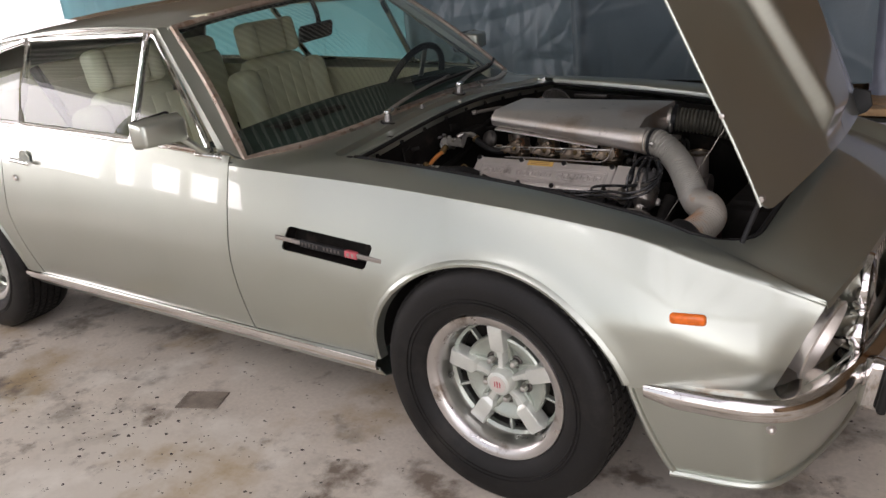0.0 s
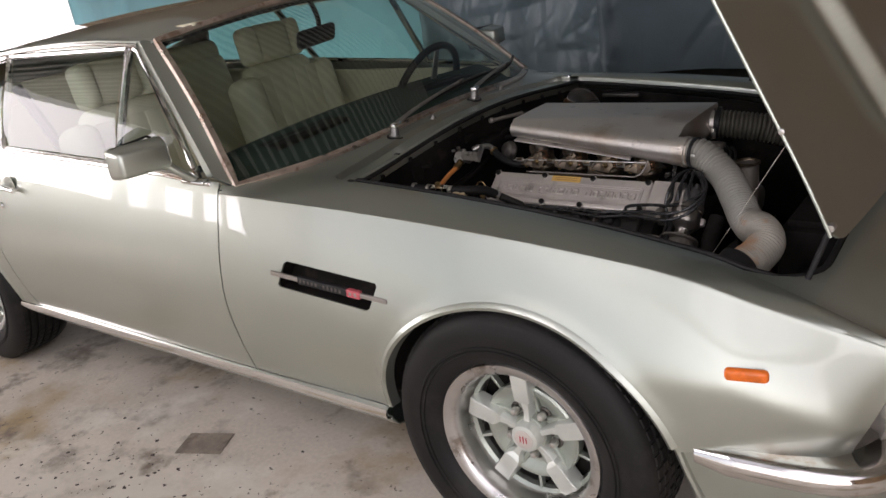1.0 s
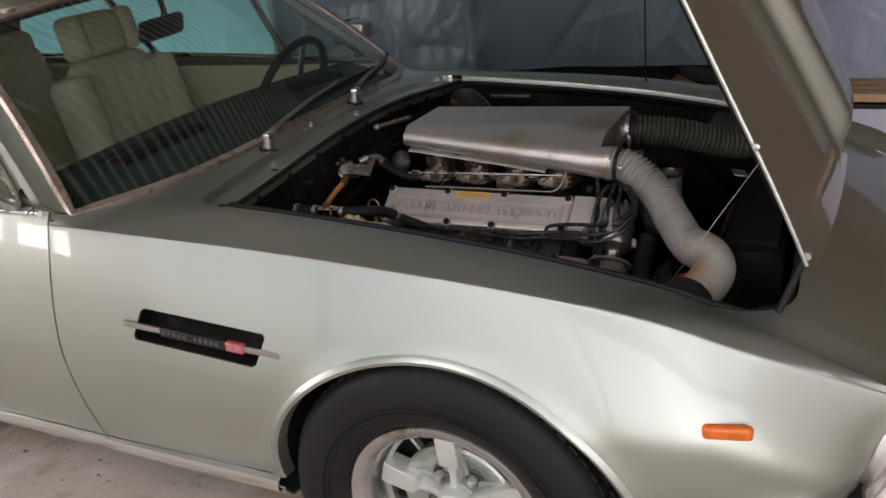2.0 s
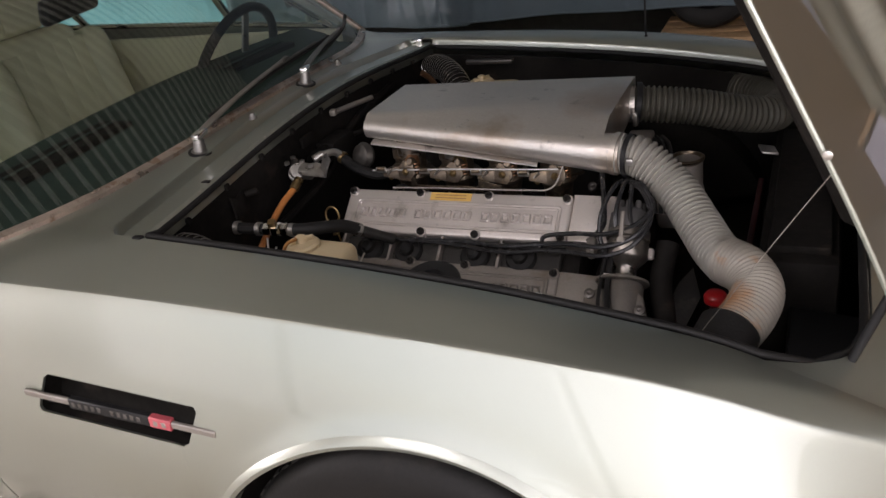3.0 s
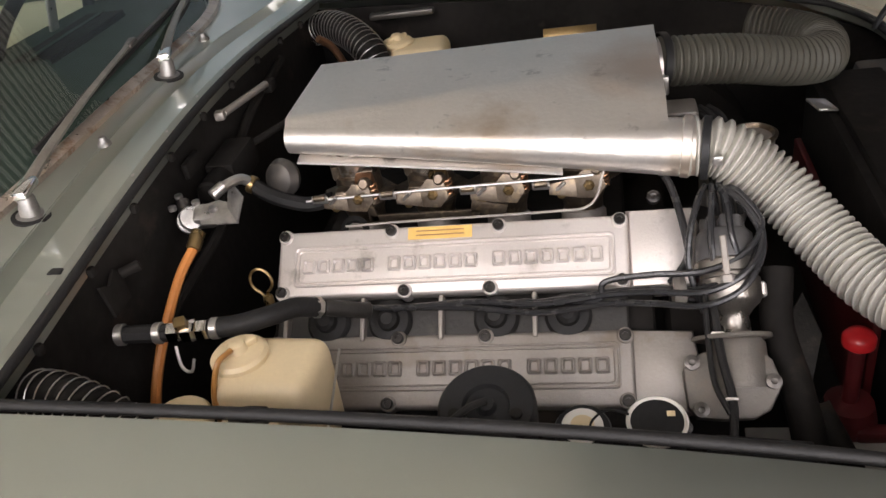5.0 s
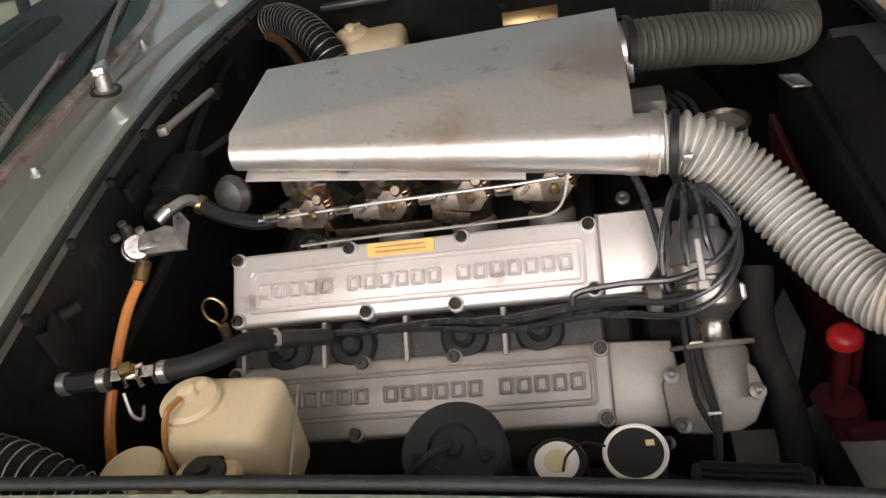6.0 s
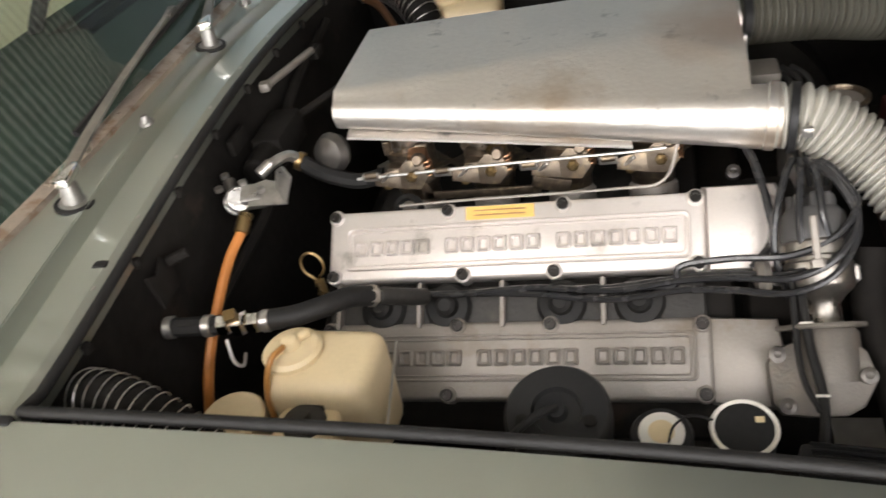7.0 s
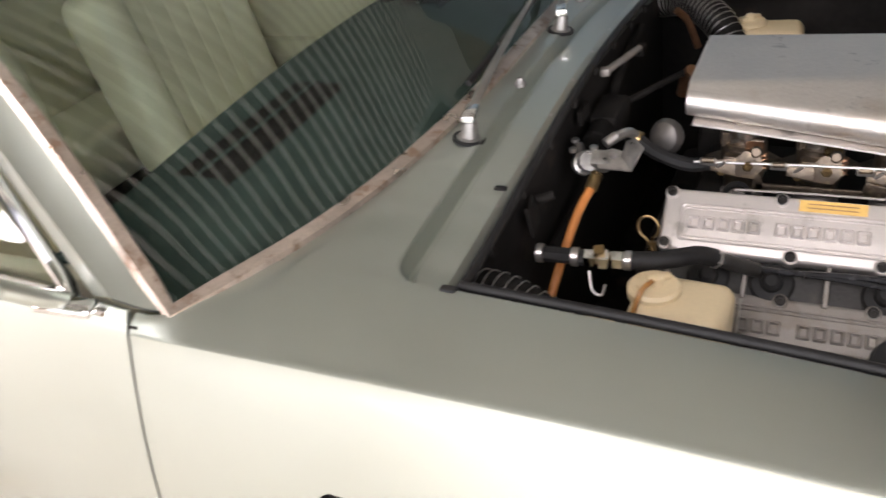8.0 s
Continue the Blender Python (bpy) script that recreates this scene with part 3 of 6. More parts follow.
def flank_rows(cols, low, tops=None, nv=22):
    """A body side over the columns, from the lower edge up to the shoulder and on over the top."""
    out = []
    for x in cols:
        z0, c = low(x), crest(x)
        row = []
        for k in range(nv + 1):
            t = k / nv
            t = 1 - (1 - t) ** 1.35
            z = z0 + (c - z0) * t
            row.append((x, -flank(x, z), z))
        if tops:
            ys, yb = flank(x, c), tops(x)
            row[-1] = (x, -(ys + 0.0012), c - 0.0012)
            row.append((x, -(ys - 0.0015), c + 0.0006))
            for k in range(0, 9):
                u = 0.045 + 0.955 * k / 8
                row.append((x, -(ys + (yb - ys) * u), c + (rim(x) - c) * (1 - (1 - u) ** 1.8) + lerp([-0.6, -0.2], [0.0, 0.016])(x) * u * (1 - u)))
        out.append(row)
    return out


def wing_top(x):
    if x < -0.797:
        return 0.775 * (max(0.0, min(1.0, (-0.678 - x) / 0.182))) ** (1 / 2.3) if x > -0.862 else 0.781
    return BAY


FRONT_END = 0.745
rows_a = flank_rows(columns(-0.8985, -0.385, 26), lambda x: 0.325, wing_top)


def shut_curve(z):
    return -0.004 * math.sin(min(1.0, max(0.0, (0.87 - z) / 0.5)) * math.pi)


rows_a = [[(x + shut_curve(z) * max(0.0, 1 - k / 8), y, z) for x, y, z in r] for k, r in enumerate(rows_a)]
rows_b = flank_rows(arch_columns(0, 1.0, 162.2), arch, wing_top)
rows_c = flank_rows(columns(0.3665, FRONT_END, 26)[1:], lambda x: 0.432, wing_top)


def nose_lean(x, z):
    """How far the leading edge falls back towards its foot."""
    d = max(0.0, min(1.0, (crest(x) - z) / (crest(x) - 0.432)))
    return 0.085 * max(0.0, (x - 0.3665) / (FRONT_END - 0.3665)) ** 1.6 * d


rows_c = [[(x - nose_lean(x, z), y, z) for x, y, z in r] for r in rows_c]


def both(name, make, mat, label="", reshape=None, **kw):
    """One part on each side of the car."""
    out = []
    for s in (0, 1):
        b = make()
        if s:
            moved(b, MIRROR)
            if reshape:
                reshape(b)
        out.append(part(name, b, mat, car, label, **kw))
    return out


VENT = (-0.512, 0.6615, 0.318, 0.072)   # middle x, z, length, height of the side vent


def wing_mesh():
    bm = grid(rows_a + rows_b + rows_c)
    cx, cz, w, h = VENT
    kill = []
    side, top = Vector((1, 0, -0.42)), Vector((0.067, 0, 1))
    cuts = [(side, -w / 2), (side, w / 2), (top, -h / 2), (top, h / 2)]
    corners = []
    for a in (-1, 1):
        for b in (-1, 1):
            corners.append((side * a + top * b, w / 2 + h / 2 - 0.008))
    for no, d in cuts + corners:
        near = [f for f in bm.faces if abs(f.calc_center_median().x - cx) < 0.21 and abs(f.calc_center_median().z - cz) < 0.065]
        geom = near + list({e for f in near for e in f.edges}) + list({v for f in near for v in f.verts})
        bmesh.ops.bisect_plane(bm, geom=geom, plane_co=Vector((cx, 0, cz)) + no * d / no.length_squared, plane_no=no.normalized(), dist=1e-5)
    for f in bm.faces:
        c = f.calc_center_median() - Vector((cx, 0, cz))
        if abs(c.dot(side)) < w / 2 and abs(c.dot(top)) < h / 2 and all(c.dot(no) < d for no, d in corners):
            kill.append(f)
    bmesh.ops.delete(bm, geom=kill, context="FACES")
    return bm


far_lift = lerp([-0.72, -0.5, -0.35, -0.1, 0.1, 0.4, 0.55, 0.745], [0.0, 0.004, 0.006, 0.009, 0.012, 0.016, 0.026, 0.040])


def raise_far(bm):
    """The far wing stands a little higher and further out than the rail of the bay."""
    for v in bm.verts:
        w = max(0.0, min(1.0, (v.co.z - 0.45) / 0.2))
        up = far_lift(v.co.x) * w * w * (3 - 2 * w)
        v.co.y += 2.0 * up
        v.co.z += up


both("front_wing", wing_mesh, PAINT, "smooth front wing with a flared wheel arch", reshape=raise_far, thick=0.005)
channel = []
for x in columns(-0.70, 0.745, 44):
    up = far_lift(x)
    channel.append([(x, BAY + 2 * up * a, rim(x) + up * c) for a, c in ((-0.02, -0.04), (0.3, 0.34), (0.65, 0.72), (1.0, 1.0), (1.06, 1.01))])
part("wing_channel", grid(channel), PAINT, car, "shallow drain channel beside the bonnet opening", thick=0.003)

# arch lips and wheel housings


def arch_lip(ax, a0, a1):
    rows = []
    for k in range(61):
        a = radians(a0 + (a1 - a0) * k / 60)
        row = []
        for j, (dr, dy) in enumerate(((0.012, -0.001), (0.006, 0.003), (0.0, 0.005), (-0.007, 0.001), (-0.009, -0.03))):
            x, z = ax - (0.385 + dr) * math.cos(a), 0.33 + (0.350 + dr) * math.sin(a)
            row.append((x, -(flank(x, max(z, 0.3)) + dy), z))
        rows.append(row)
    return grid(rows)


both("arch_lip", lambda: arch_lip(0, 0, 162), PAINT, thick=0.004)
both("arch_lip", lambda: arch_lip(-2.61, 0, 180), PAINT, thick=0.004)


def housing(ax):
    rows = []
    for k in range(41):
        a = radians(2 + 158 * k / 40)
        rows.append([(ax - 0.40 * math.cos(a), -y, 0.33 + 0.372 * math.sin(a)) for y in (0.775, 0.7, 0.52)])
    inner = [(ax - 0.40 * math.cos(radians(2 + 158 * k / 40)), -0.52, 0.33 + 0.372 * math.sin(radians(2 + 158 * k / 40))) for k in range(41)]
    bm = grid(rows)
    bm.faces.new([bm.verts.new(p) for p in inner])
    return bm


both("wheel_housing", lambda: housing(0), BLACK, thick=0.004)
both("wheel_housing", lambda: housing(-2.61), BLACK, thick=0.004)

# doors and rear quarters: from the sill up to the window line


def belt(x):
    return lerp([-3.4, -2.6, -2.0, -1.2, -0.9], [0.945, 0.94, 0.932, 0.905, 0.884])(x)


def upper_rows(cols, low):
    out = []
    for x in cols:
        r = flank_rows([x], low)[0]
        c, zb = crest(x), belt(x)
        ys = flank(x, c)
        for k in range(1, 5):
            u = k / 4
            r.append((x, -(ys - 0.012 * u), c + (zb - c) * u))
        out.append(r)
    return out


def door_mesh():
    rows = upper_rows(columns(-2.19, -0.903, 40), lambda x: 0.325)
    out = []
    for r in rows:
        new_r = []
        for x, y, z in r:
            t = (x + 2.19) / 1.287
            # shut lines lean and curve a little
            front = -0.004 * math.sin(min(1.0, max(0.0, (0.87 - z) / 0.5)) * math.pi)
            back = 0.075 * max(0.0, (0.62 - z) / 0.3) ** 1.4 if z < 0.62 else 0.0
            xx = x + front * t + back * (1 - t)
            new_r.append((xx, y, z))
        out.append(new_r)
    return grid(out)


doors = both("door", door_mesh, PAINT, "long plain door with a chrome window line", thick=0.006)


def quarter_mesh():
    a = upper_rows(columns(-3.84, -2.997, 24), lambda x: 0.30 + 0.10 * max(0, (-3.3 - x)))
    b = upper_rows(arch_columns(-2.61, 1.0, 179.0, 40), lambda x: arch(x, -2.61))
    c = upper_rows(columns(-2.2235, -2.195, 3), lambda x: 0.325)
    for rows in (c,):
        for i, r in enumerate(rows):
            t = i / 3
            rows[i] = [(x + t * (0.075 * max(0.0, (0.62 - z) / 0.3) ** 1.4 if z < 0.62 else 0.0), y, z) for x, y, z in r]
    return grid(a + b + c)


both("rear_quarter", quarter_mesh, PAINT, thick=0.006)

# shut line fillers
both("shut_line", lambda: grid([[(-0.90 - 0.004 * math.sin(min(1.0, max(0.0, (0.87 - z) / 0.5)) * math.pi) + dx, -(flank(-0.9, z) - 0.004), z)
                                 for z in columns(0.33, 0.868, 20)] for dx in (-0.012, 0.012)]), BLACK, thick=0.002)

# sills


def sill_mesh():
    a = grid([[(x, -y, z) for y, z in ((0.808, 0.324), (0.823, 0.320), (0.827, 0.307), (0.823, 0.293), (0.812, 0.289))] for x in columns(-2.26, -0.395, 12)])
    return a


both("sill_strip", sill_mesh, CHROME, "bright metal sill strip", thick=0.004)
both("sill", lambda: grid([[(x, -y, z) for y, z in ((0.805, 0.292), (0.808, 0.285), (0.785, 0.255), (0.74, 0.245), (0.6, 0.235))] for x in columns(-2.24, -0.395, 12)]), PAINT, "dusty lower sill panel", thick=0.004)

# cowl, gutter, nose panel


EDGE_Y = columns(-BAY, -0.598, 12) + columns(-0.598, 0.598, 30)[1:] + columns(0.598, BAY, 12)[1:]


def gutter_start(y):
    """Where the cowl ends and the recessed gutter begins; its corners are rounded."""
    d = max(0.0, abs(y) - 0.598)
    return -0.637 + 0.045 - math.sqrt(max(0.0, 0.045 ** 2 - d * d))


def cowl_mesh():
    rows = []
    for y in EDGE_Y:
        row = []
        x0 = gutter_start(y)
        for j in range(11):
            x = x0 + (screen_x(y) - x0) * j / 10
            row.append((x, y, crown(x, y)))
        rows.append(row)
    return grid(rows)


part("cowl_panel", cowl_mesh(), PAINT, car, "cowl panel below the windscreen", thick=0.005)


def gutter_mesh():
    rows = []
    for y in EDGE_Y[1:-1]:
        x0 = gutter_start(y)
        f = (-0.562 - x0) / 0.058
        rows.append([(x, y, crown(x, y) - dz) for x, dz in ((x0, 0.0012), (x0 + 0.002 * f, 0.014), (x0 + 0.007 * f, 0.024), (x0 + 0.014 * f, 0.024), (x0 + 0.021 * f, 0.012), (-0.566, 0.010), (-0.558, 0.017), (-0.562, 0.04))])
    return grid(rows)


part("rain_gutter", gutter_mesh(), PAINT, car, thick=0.003)


def nose_edge(y):
    return 0.575 - 0.13 * max(0.0, (abs(y) - 0.46) / (BAY - 0.46)) ** 3


def nose_front(y):
    return 0.745 + 0.055 * (1 - (abs(y) / BAY) ** 2)


def nose_z(x, y):
    drop = max(0.0, (x - 0.70) / 0.1)
    rise = max(0.0, 1 - (y / BAY) ** 2)
    return rim(min(x, 0.745)) + 0.044 * rise * min(1.0, rise / 0.15) - 0.018 * drop ** 2 * (abs(y) < BAY)


def nose_mesh():
    rows = []
    ys = [-BAY + 2 * BAY * k / 48 for k in range(49)]
    for y in [ys[0], ys[0] + 0.0008] + ys[1:-1] + [ys[-1] - 0.0008, ys[-1]]:
        a, b = nose_edge(y), nose_front(y)
        row = [(a, y, nose_z(a, y) - 0.03), (a - 0.002, y, nose_z(a, y) - 0.006)]
        row += [(a + (b - a) * j / 10, y, nose_z(a + (b - a) * j / 10, y)) for j in range(11)]
        row.append((b + 0.004, y, nose_z(b, y) - 0.012))
        rows.append(row)
    return grid(rows)


part("nose_panel", nose_mesh(), PAINT, car, "nose panel in front of the engine bay", thick=0.001)


def bay_side():
    rows = []
    for x in columns(-0.555, 0.435, 24):
        z = rim(x)
        rows.append([(x, -BAY, z), (x, -BAY + 0.002, z - 0.002), (x, -BAY + 0.004, z - 0.008), (x, -BAY + 0.005, z - 0.024)])
    return grid(rows)


both("bay_flange", bay_side, PAINT, thick=0.003)
seal = []
for x in columns(-0.545, 0.44, 20):
    seal.append((x, -BAY + 0.013, rim(x) - 0.002))
ends = [(nose_edge(y) - 0.01, y, nose_z(nose_edge(y), y) - 0.004) for y in columns(-0.60, 0.60, 24)]
back = [(-0.548, y, crown(-0.55, y) - 0.012) for y in columns(0.60, -0.60, 20)]
loop = seal + ends + [(x, -y - 0.004, z - 0.017) for x, y, z in reversed(seal)] + back
part("bonnet_seal", tube(resample(loop + [loop[0]], 0.015)[:-1], 0.0062, 10, closed=True), RUBBER, car, "black rubber bonnet seal")

# ---- car: glasshouse ----


def ws_bottom(y):
    x = screen_x(y)
    return Vector((x, y, (crown(x, y) if abs(y) < BAY else rim(x) - 0.06 * (abs(y) - BAY)) + 0.004))


def ws_top(y):
    return Vector((-1.205 - 0.087 * (y / 0.6) ** 2, y, 1.292 - 0.050 * (y / 0.6) ** 2))


def ws_point(s, t):
    """s from -1 to 1 across, t from 0 at the base to 1 at the roof."""
    a, b = ws_bottom(s * 0.766), ws_top(s * 0.6)
    return a.lerp(b, t) + Vector((0.035, 0, 0.03)) * math.sin(math.pi * t) * (1 - 0.6 * s * s)


screen = part("windscreen", grid([[ws_point(-1 + k / 16, j / 12) for j in range(13)] for k in range(33)]), GLASS, car, "clear raked windscreen with a faint green tint", outward=(0.6, 0, 1))
screen.visible_shadow = False
edge = [ws_point(-1 + k / 16, 0) for k in range(33)] + [ws_point(1, j / 12) for j in range(1, 13)] + [ws_point(1 - k / 16, 1) for k in range(1, 33)] + [ws_point(-1, 1 - j / 12) for j in range(1, 12)]


def strip_loop(pts, wide, high):
    """A flattened bead round a closed line, leaning on its surface."""
    c = sum(pts, Vector()) / len(pts)
    rows = []
    for i, p in enumerate(pts):
        t = (pts[(i + 1) % len(pts)] - pts[i - 1]).normalized()
        o = (p - c)
        o = (o - t * o.dot(t)).normalized()
        n = t.cross(o)
        n = n if n.z + 0.3 * n.x > 0 else -n
        rows.append([p + o * wide + n * -0.002, p + o * wide * 0.7 + n * high, p - o * wide * 0.6 + n * high, p - o * wide + n * 0.001])
    return grid(rows, close_u=True)


part("windscreen_trim", strip_loop(edge, 0.013, 0.008), TRIM, screen, "tarnished bright trim round the windscreen", thick=0.003)

rail_y = lerp([-3.4, -2.9, -2.4, -2.0, -1.6, -1.30], [0.64, 0.60, 0.615, 0.622, 0.62, 0.605])
rail_z = lerp([-3.4, -2.9, -2.4, -2.0, -1.6, -1.30], [0.955, 1.10, 1.215, 1.25, 1.258, 1.243])


def roof_mesh():
    rows = []
    for k in range(33):
        s = -1 + k / 16
        row = []
        for j in range(25):
            u = j / 24
            x0 = ws_top(s * 0.6).x
            x = x0 + (-3.42 - x0) * u
            y = s * rail_y(x)
            z = rail_z(x) + (0.052 + 0.02 * math.sin(math.pi * u)) * (1 - s * s) ** 0.8 * (1 - 0.5 * u)
            if j == 0:
                z = ws_top(s * 0.6).z + 0.004
            row.append((x, y, z))
        rows.append(row)
    return grid(rows)


part("roof", roof_mesh(), PAINT, car, "smooth roof panel", thick=0.012)


def belt_point(x):
    return Vector((x, -(flank(x, crest(x)) - 0.014), belt(x)))


def rail_point(x):
    return Vector((x, -rail_y(x) - 0.014, rail_z(x) - 0.022))


def pillar_mesh():
    q0, q1 = Vector((-0.955, -0.784, 0.893)), rail_point(-1.36)
    rows = []
    for j in range(13):
        t = j / 12
        p = ws_point(-1, t)
        p0 = Vector((-0.885, -0.779, 0.884)).lerp(Vector((-1.33, -0.618, 1.25)), t)
        q = q0.lerp(q1, t)
        mid = p0.lerp(q, 0.62) + Vector((0.012, -0.010, 0.014))
        rows.append([p + Vector((0, 0.004, -0.004)), p0, mid, q])
    return grid(rows)


both("a_pillar", pillar_mesh, PAINT, thick=0.01)


def rail_mesh():
    rows = []
    for x in columns(-3.3, -1.30, 40):
        a = Vector((x, -rail_y(x), rail_z(x)))
        b = rail_point(x)
        rows.append([a + Vector((0, 0.01, 0.006)), a + Vector((0, -0.006, -0.001)), b])
    return grid(rows)


both("roof_rail", rail_mesh, PAINT, thick=0.008)
both("drip_rail", lambda: tube([rail_point(x) + Vector((0, -0.004, 0.012)) for x in columns(-3.2, -1.36, 40)], 0.006, 8), CHROME, "chrome drip rail")


def quad_pane(a, b, c, d, n=10):
    """Corners: lower front, lower rear, upper rear, upper front."""
    return grid([[Vector(a).lerp(Vector(b), i / n).lerp(Vector(d).lerp(Vector(c), i / n), j / n) + Vector((0, -0.02 * math.sin(math.pi * j / n), 0)) for j in range(n + 1)] for i in range(n + 1)])


PANES = (((-0.985, -1.365), (-1.365, -1.40)), ((-1.375, -2.04), (-1.41, -2.12)), ((-2.055, -2.85), (-2.135, -2.62)))
for pane_no, ((f0, r0), (f1, r1)) in enumerate(PANES):
    a, b, c, d = belt_point(f0), belt_point(r0), rail_point(r1), rail_point(f1)
    for s in (0, 1):
        bm = quad_pane(a, b, c, d)
        bt = tube(resample([a, b, c, d, a], 0.02)[:-1], 0.010, 8, closed=True)
        if s:
            moved(bm, MIRROR), moved(bt, MIRROR)
        w = part("side_window", bm, GLASS, car, "tinted side window", outward=(0, -1, 0.2))
        w.visible_shadow = False
        part("window_trim", bt, CHROME, w, "chrome window surround")


def c_pillar():
    rows = []
    for j in range(9):
        t = j / 8
        a = belt_point(-2.85).lerp(rail_point(-2.62), t)
        b = belt_point(-3.42).lerp(rail_point(-3.3), t)
        rows.append([a.lerp(b, k / 8) for k in range(9)])
    return grid(rows)


both("rear_pillar", c_pillar, PAINT, thick=0.01)
part("boot_lid", grid([[(-3.40 - 0.44 * j / 8, s / 8 * (0.64 - 0.04 * j / 8), 0.955 - 0.10 * (j / 8) ** 2 + 0.03 * (1 - (s / 8) ** 2)) for j in range(9)] for s in range(-8, 9)]), PAINT, car, thick=0.01)
part("tail_panel", grid([[(-3.84 - 0.03 * math.sin(math.pi * j / 8), s / 8 * 0.61, 0.42 + 0.44 * j / 8) for j in range(9)] for s in range(-8, 9)]), PAINT, car, thick=0.01)
both("belt_strip", lambda: tube([belt_point(x) + Vector((0, -0.006, -0.008)) for x in columns(-2.9, -0.93, 50)], 0.007, 8), CHROME, "chrome waist strip")

# door handle, lock, mirror
for s in (0, 1):
    m = MIRROR if s else Matrix.Identity(4)
    yd = -flank(-2.02, 0.805)
    h = part("door_handle", moved(join(rod((-2.09, yd - 0.022, 0.808), (-1.96, yd - 0.022, 0.80), 0.009), rod((-2.05, yd + 0.01, 0.806), (-2.05, yd - 0.022, 0.806), 0.007),
                                       rod((-1.98, yd + 0.01, 0.80), (-1.98, yd - 0.022, 0.80), 0.007)), m), CHROME, doors[s], "chrome pull handle")
    part("handle_cup", moved(lathe([(0.036, 0.0), (0.038, 0.003), (0.033, 0.004), (0.02, 0.001), (0, 0)], 24, pose(-2.02, yd, 0.806, 90)), m), PAINT, doors[s])
    part("door_lock", moved(lathe([(0.013, 0), (0.013, 0.006), (0.01, 0.009), (0, 0.009)], 16, pose(-2.095, -flank(-2.095, 0.735), 0.735, 90)), m), CHROME, doors[s], "chrome door lock")
    m = Matrix.Translation((-0.09 * s, 0, 0)) @ m
    head = box(0.080, 0.160, 0.086, 0.016, 3)
    for v in head.verts:
        if v.co.x > 0:
            v.co.y *= 0.86
            v.co.z *= 0.82
    mirror = part("door_mirror", moved(moved(head, pose(-1.02, -0.925, 0.985, 0, 0, -14)), m), PAINT, car, "painted square door mirror")
    part("mirror_rim", moved(ring(rounded(0.086, 0.160, 0.016), 0.006, 0.008, pose(-1.063, -0.914, 0.985, 0, -90, 0) @ pose(0, 0, 0, 14, 0, 0)), m), RUBBER, mirror)
    part("mirror_stalk", moved(tube(curve([(-1.02, -0.86, 0.955), (-1.0, -0.83, 0.92), (-0.985, -0.80, 0.892)], 8), 0.012, 10), m), PAINT, mirror)
    part("mirror_foot", moved(box(0.085, 0.03, 0.016, 0.007, 3, pose(-0.985, -0.803, 0.888, 0, 4, 8)), m), CHROME, mirror, "chrome mirror foot")

# side vents with the badge strip (plain bars in place of lettering)
for s in (0, 1):
    m = MIRROR if s else Matrix.Identity(4)
    cx, cz, w, h = VENT
    yv = -flank(cx, cz)
    rows = []
    for dep in (0.003, 0.05):
        rows.append([(x, -(flank(x, z) - dep), z) for x, z in [(cx + px + 0.42 * (pz - 0.067 * px), cz + pz - 0.067 * px) for px, pz in rounded(w + 0.003, h + 0.003, 0.010)]])
    bm = grid(rows, close_v=True)
    bm.verts.ensure_lookup_table()
    n_ = len(rows[0])
    bm.faces.new([bm.verts[n_ + k] for k in range(n_)])
    vent = part("side_vent", moved(bm, m), BLACK, car, "black side air vent with a bright badge strip")
    slope = math.degrees(math.atan2(-0.012, 0.30))
    ang = math.degrees(math.atan2(flank(cx + 0.15, cz) - flank(cx - 0.15, cz), 0.3))
    place = pose(cx + 0.006, yv - 0.002, cz - 0.002, 90, 0, 0) @ pose(0, 0, 0, 0, 0, -3.8) @ pose(0, 0, 0, 0, -ang, 0)
    part("badge_strip", moved(box(0.385, 0.0125, 0.008, 0.002, 1, place), m), CAST_DULL, vent, "bright metal strip across the vent")
    part("badge_plate", moved(box(0.165, 0.021, 0.012, 0.002, 1, place @ pose(-0.012, 0, 0)), m), BLACK_PLASTIC, vent, "black badge plate")
    part("badge_red", moved(box(0.042, 0.0205, 0.0135, 0.002, 1, place @ pose(0.0905, 0, 0)), m), PINK, vent, "red enamel badge end")
    for k in range(11):
        if k != 5:
            part("badge_bar", moved(box(0.0075, 0.010, 0.0135, 0.001, 1, place @ pose(-0.083 + k * 0.0132, 0, 0)), m), DARK_STEEL, vent)
    for k in (-1, 1):
        part("badge_bar", moved(box(0.009, 0.011, 0.0148, 0.001, 1, place @ pose(0.0905 + k * 0.008, 0, 0, 0, 0, k * 14)), m), CAST_DULL, vent)

# side marker lamps
both("side_marker", lambda: box(0.078, 0.018, 0.026, 0.0088, 4, pose(0.497, -flank(0.497, 0.613) - 0.001, 0.613, 0, 1, math.degrees(math.atan2(-0.03, 0.12)) * -1)), AMBER, "amber oval side marker lamp")

# ---- wheels ----


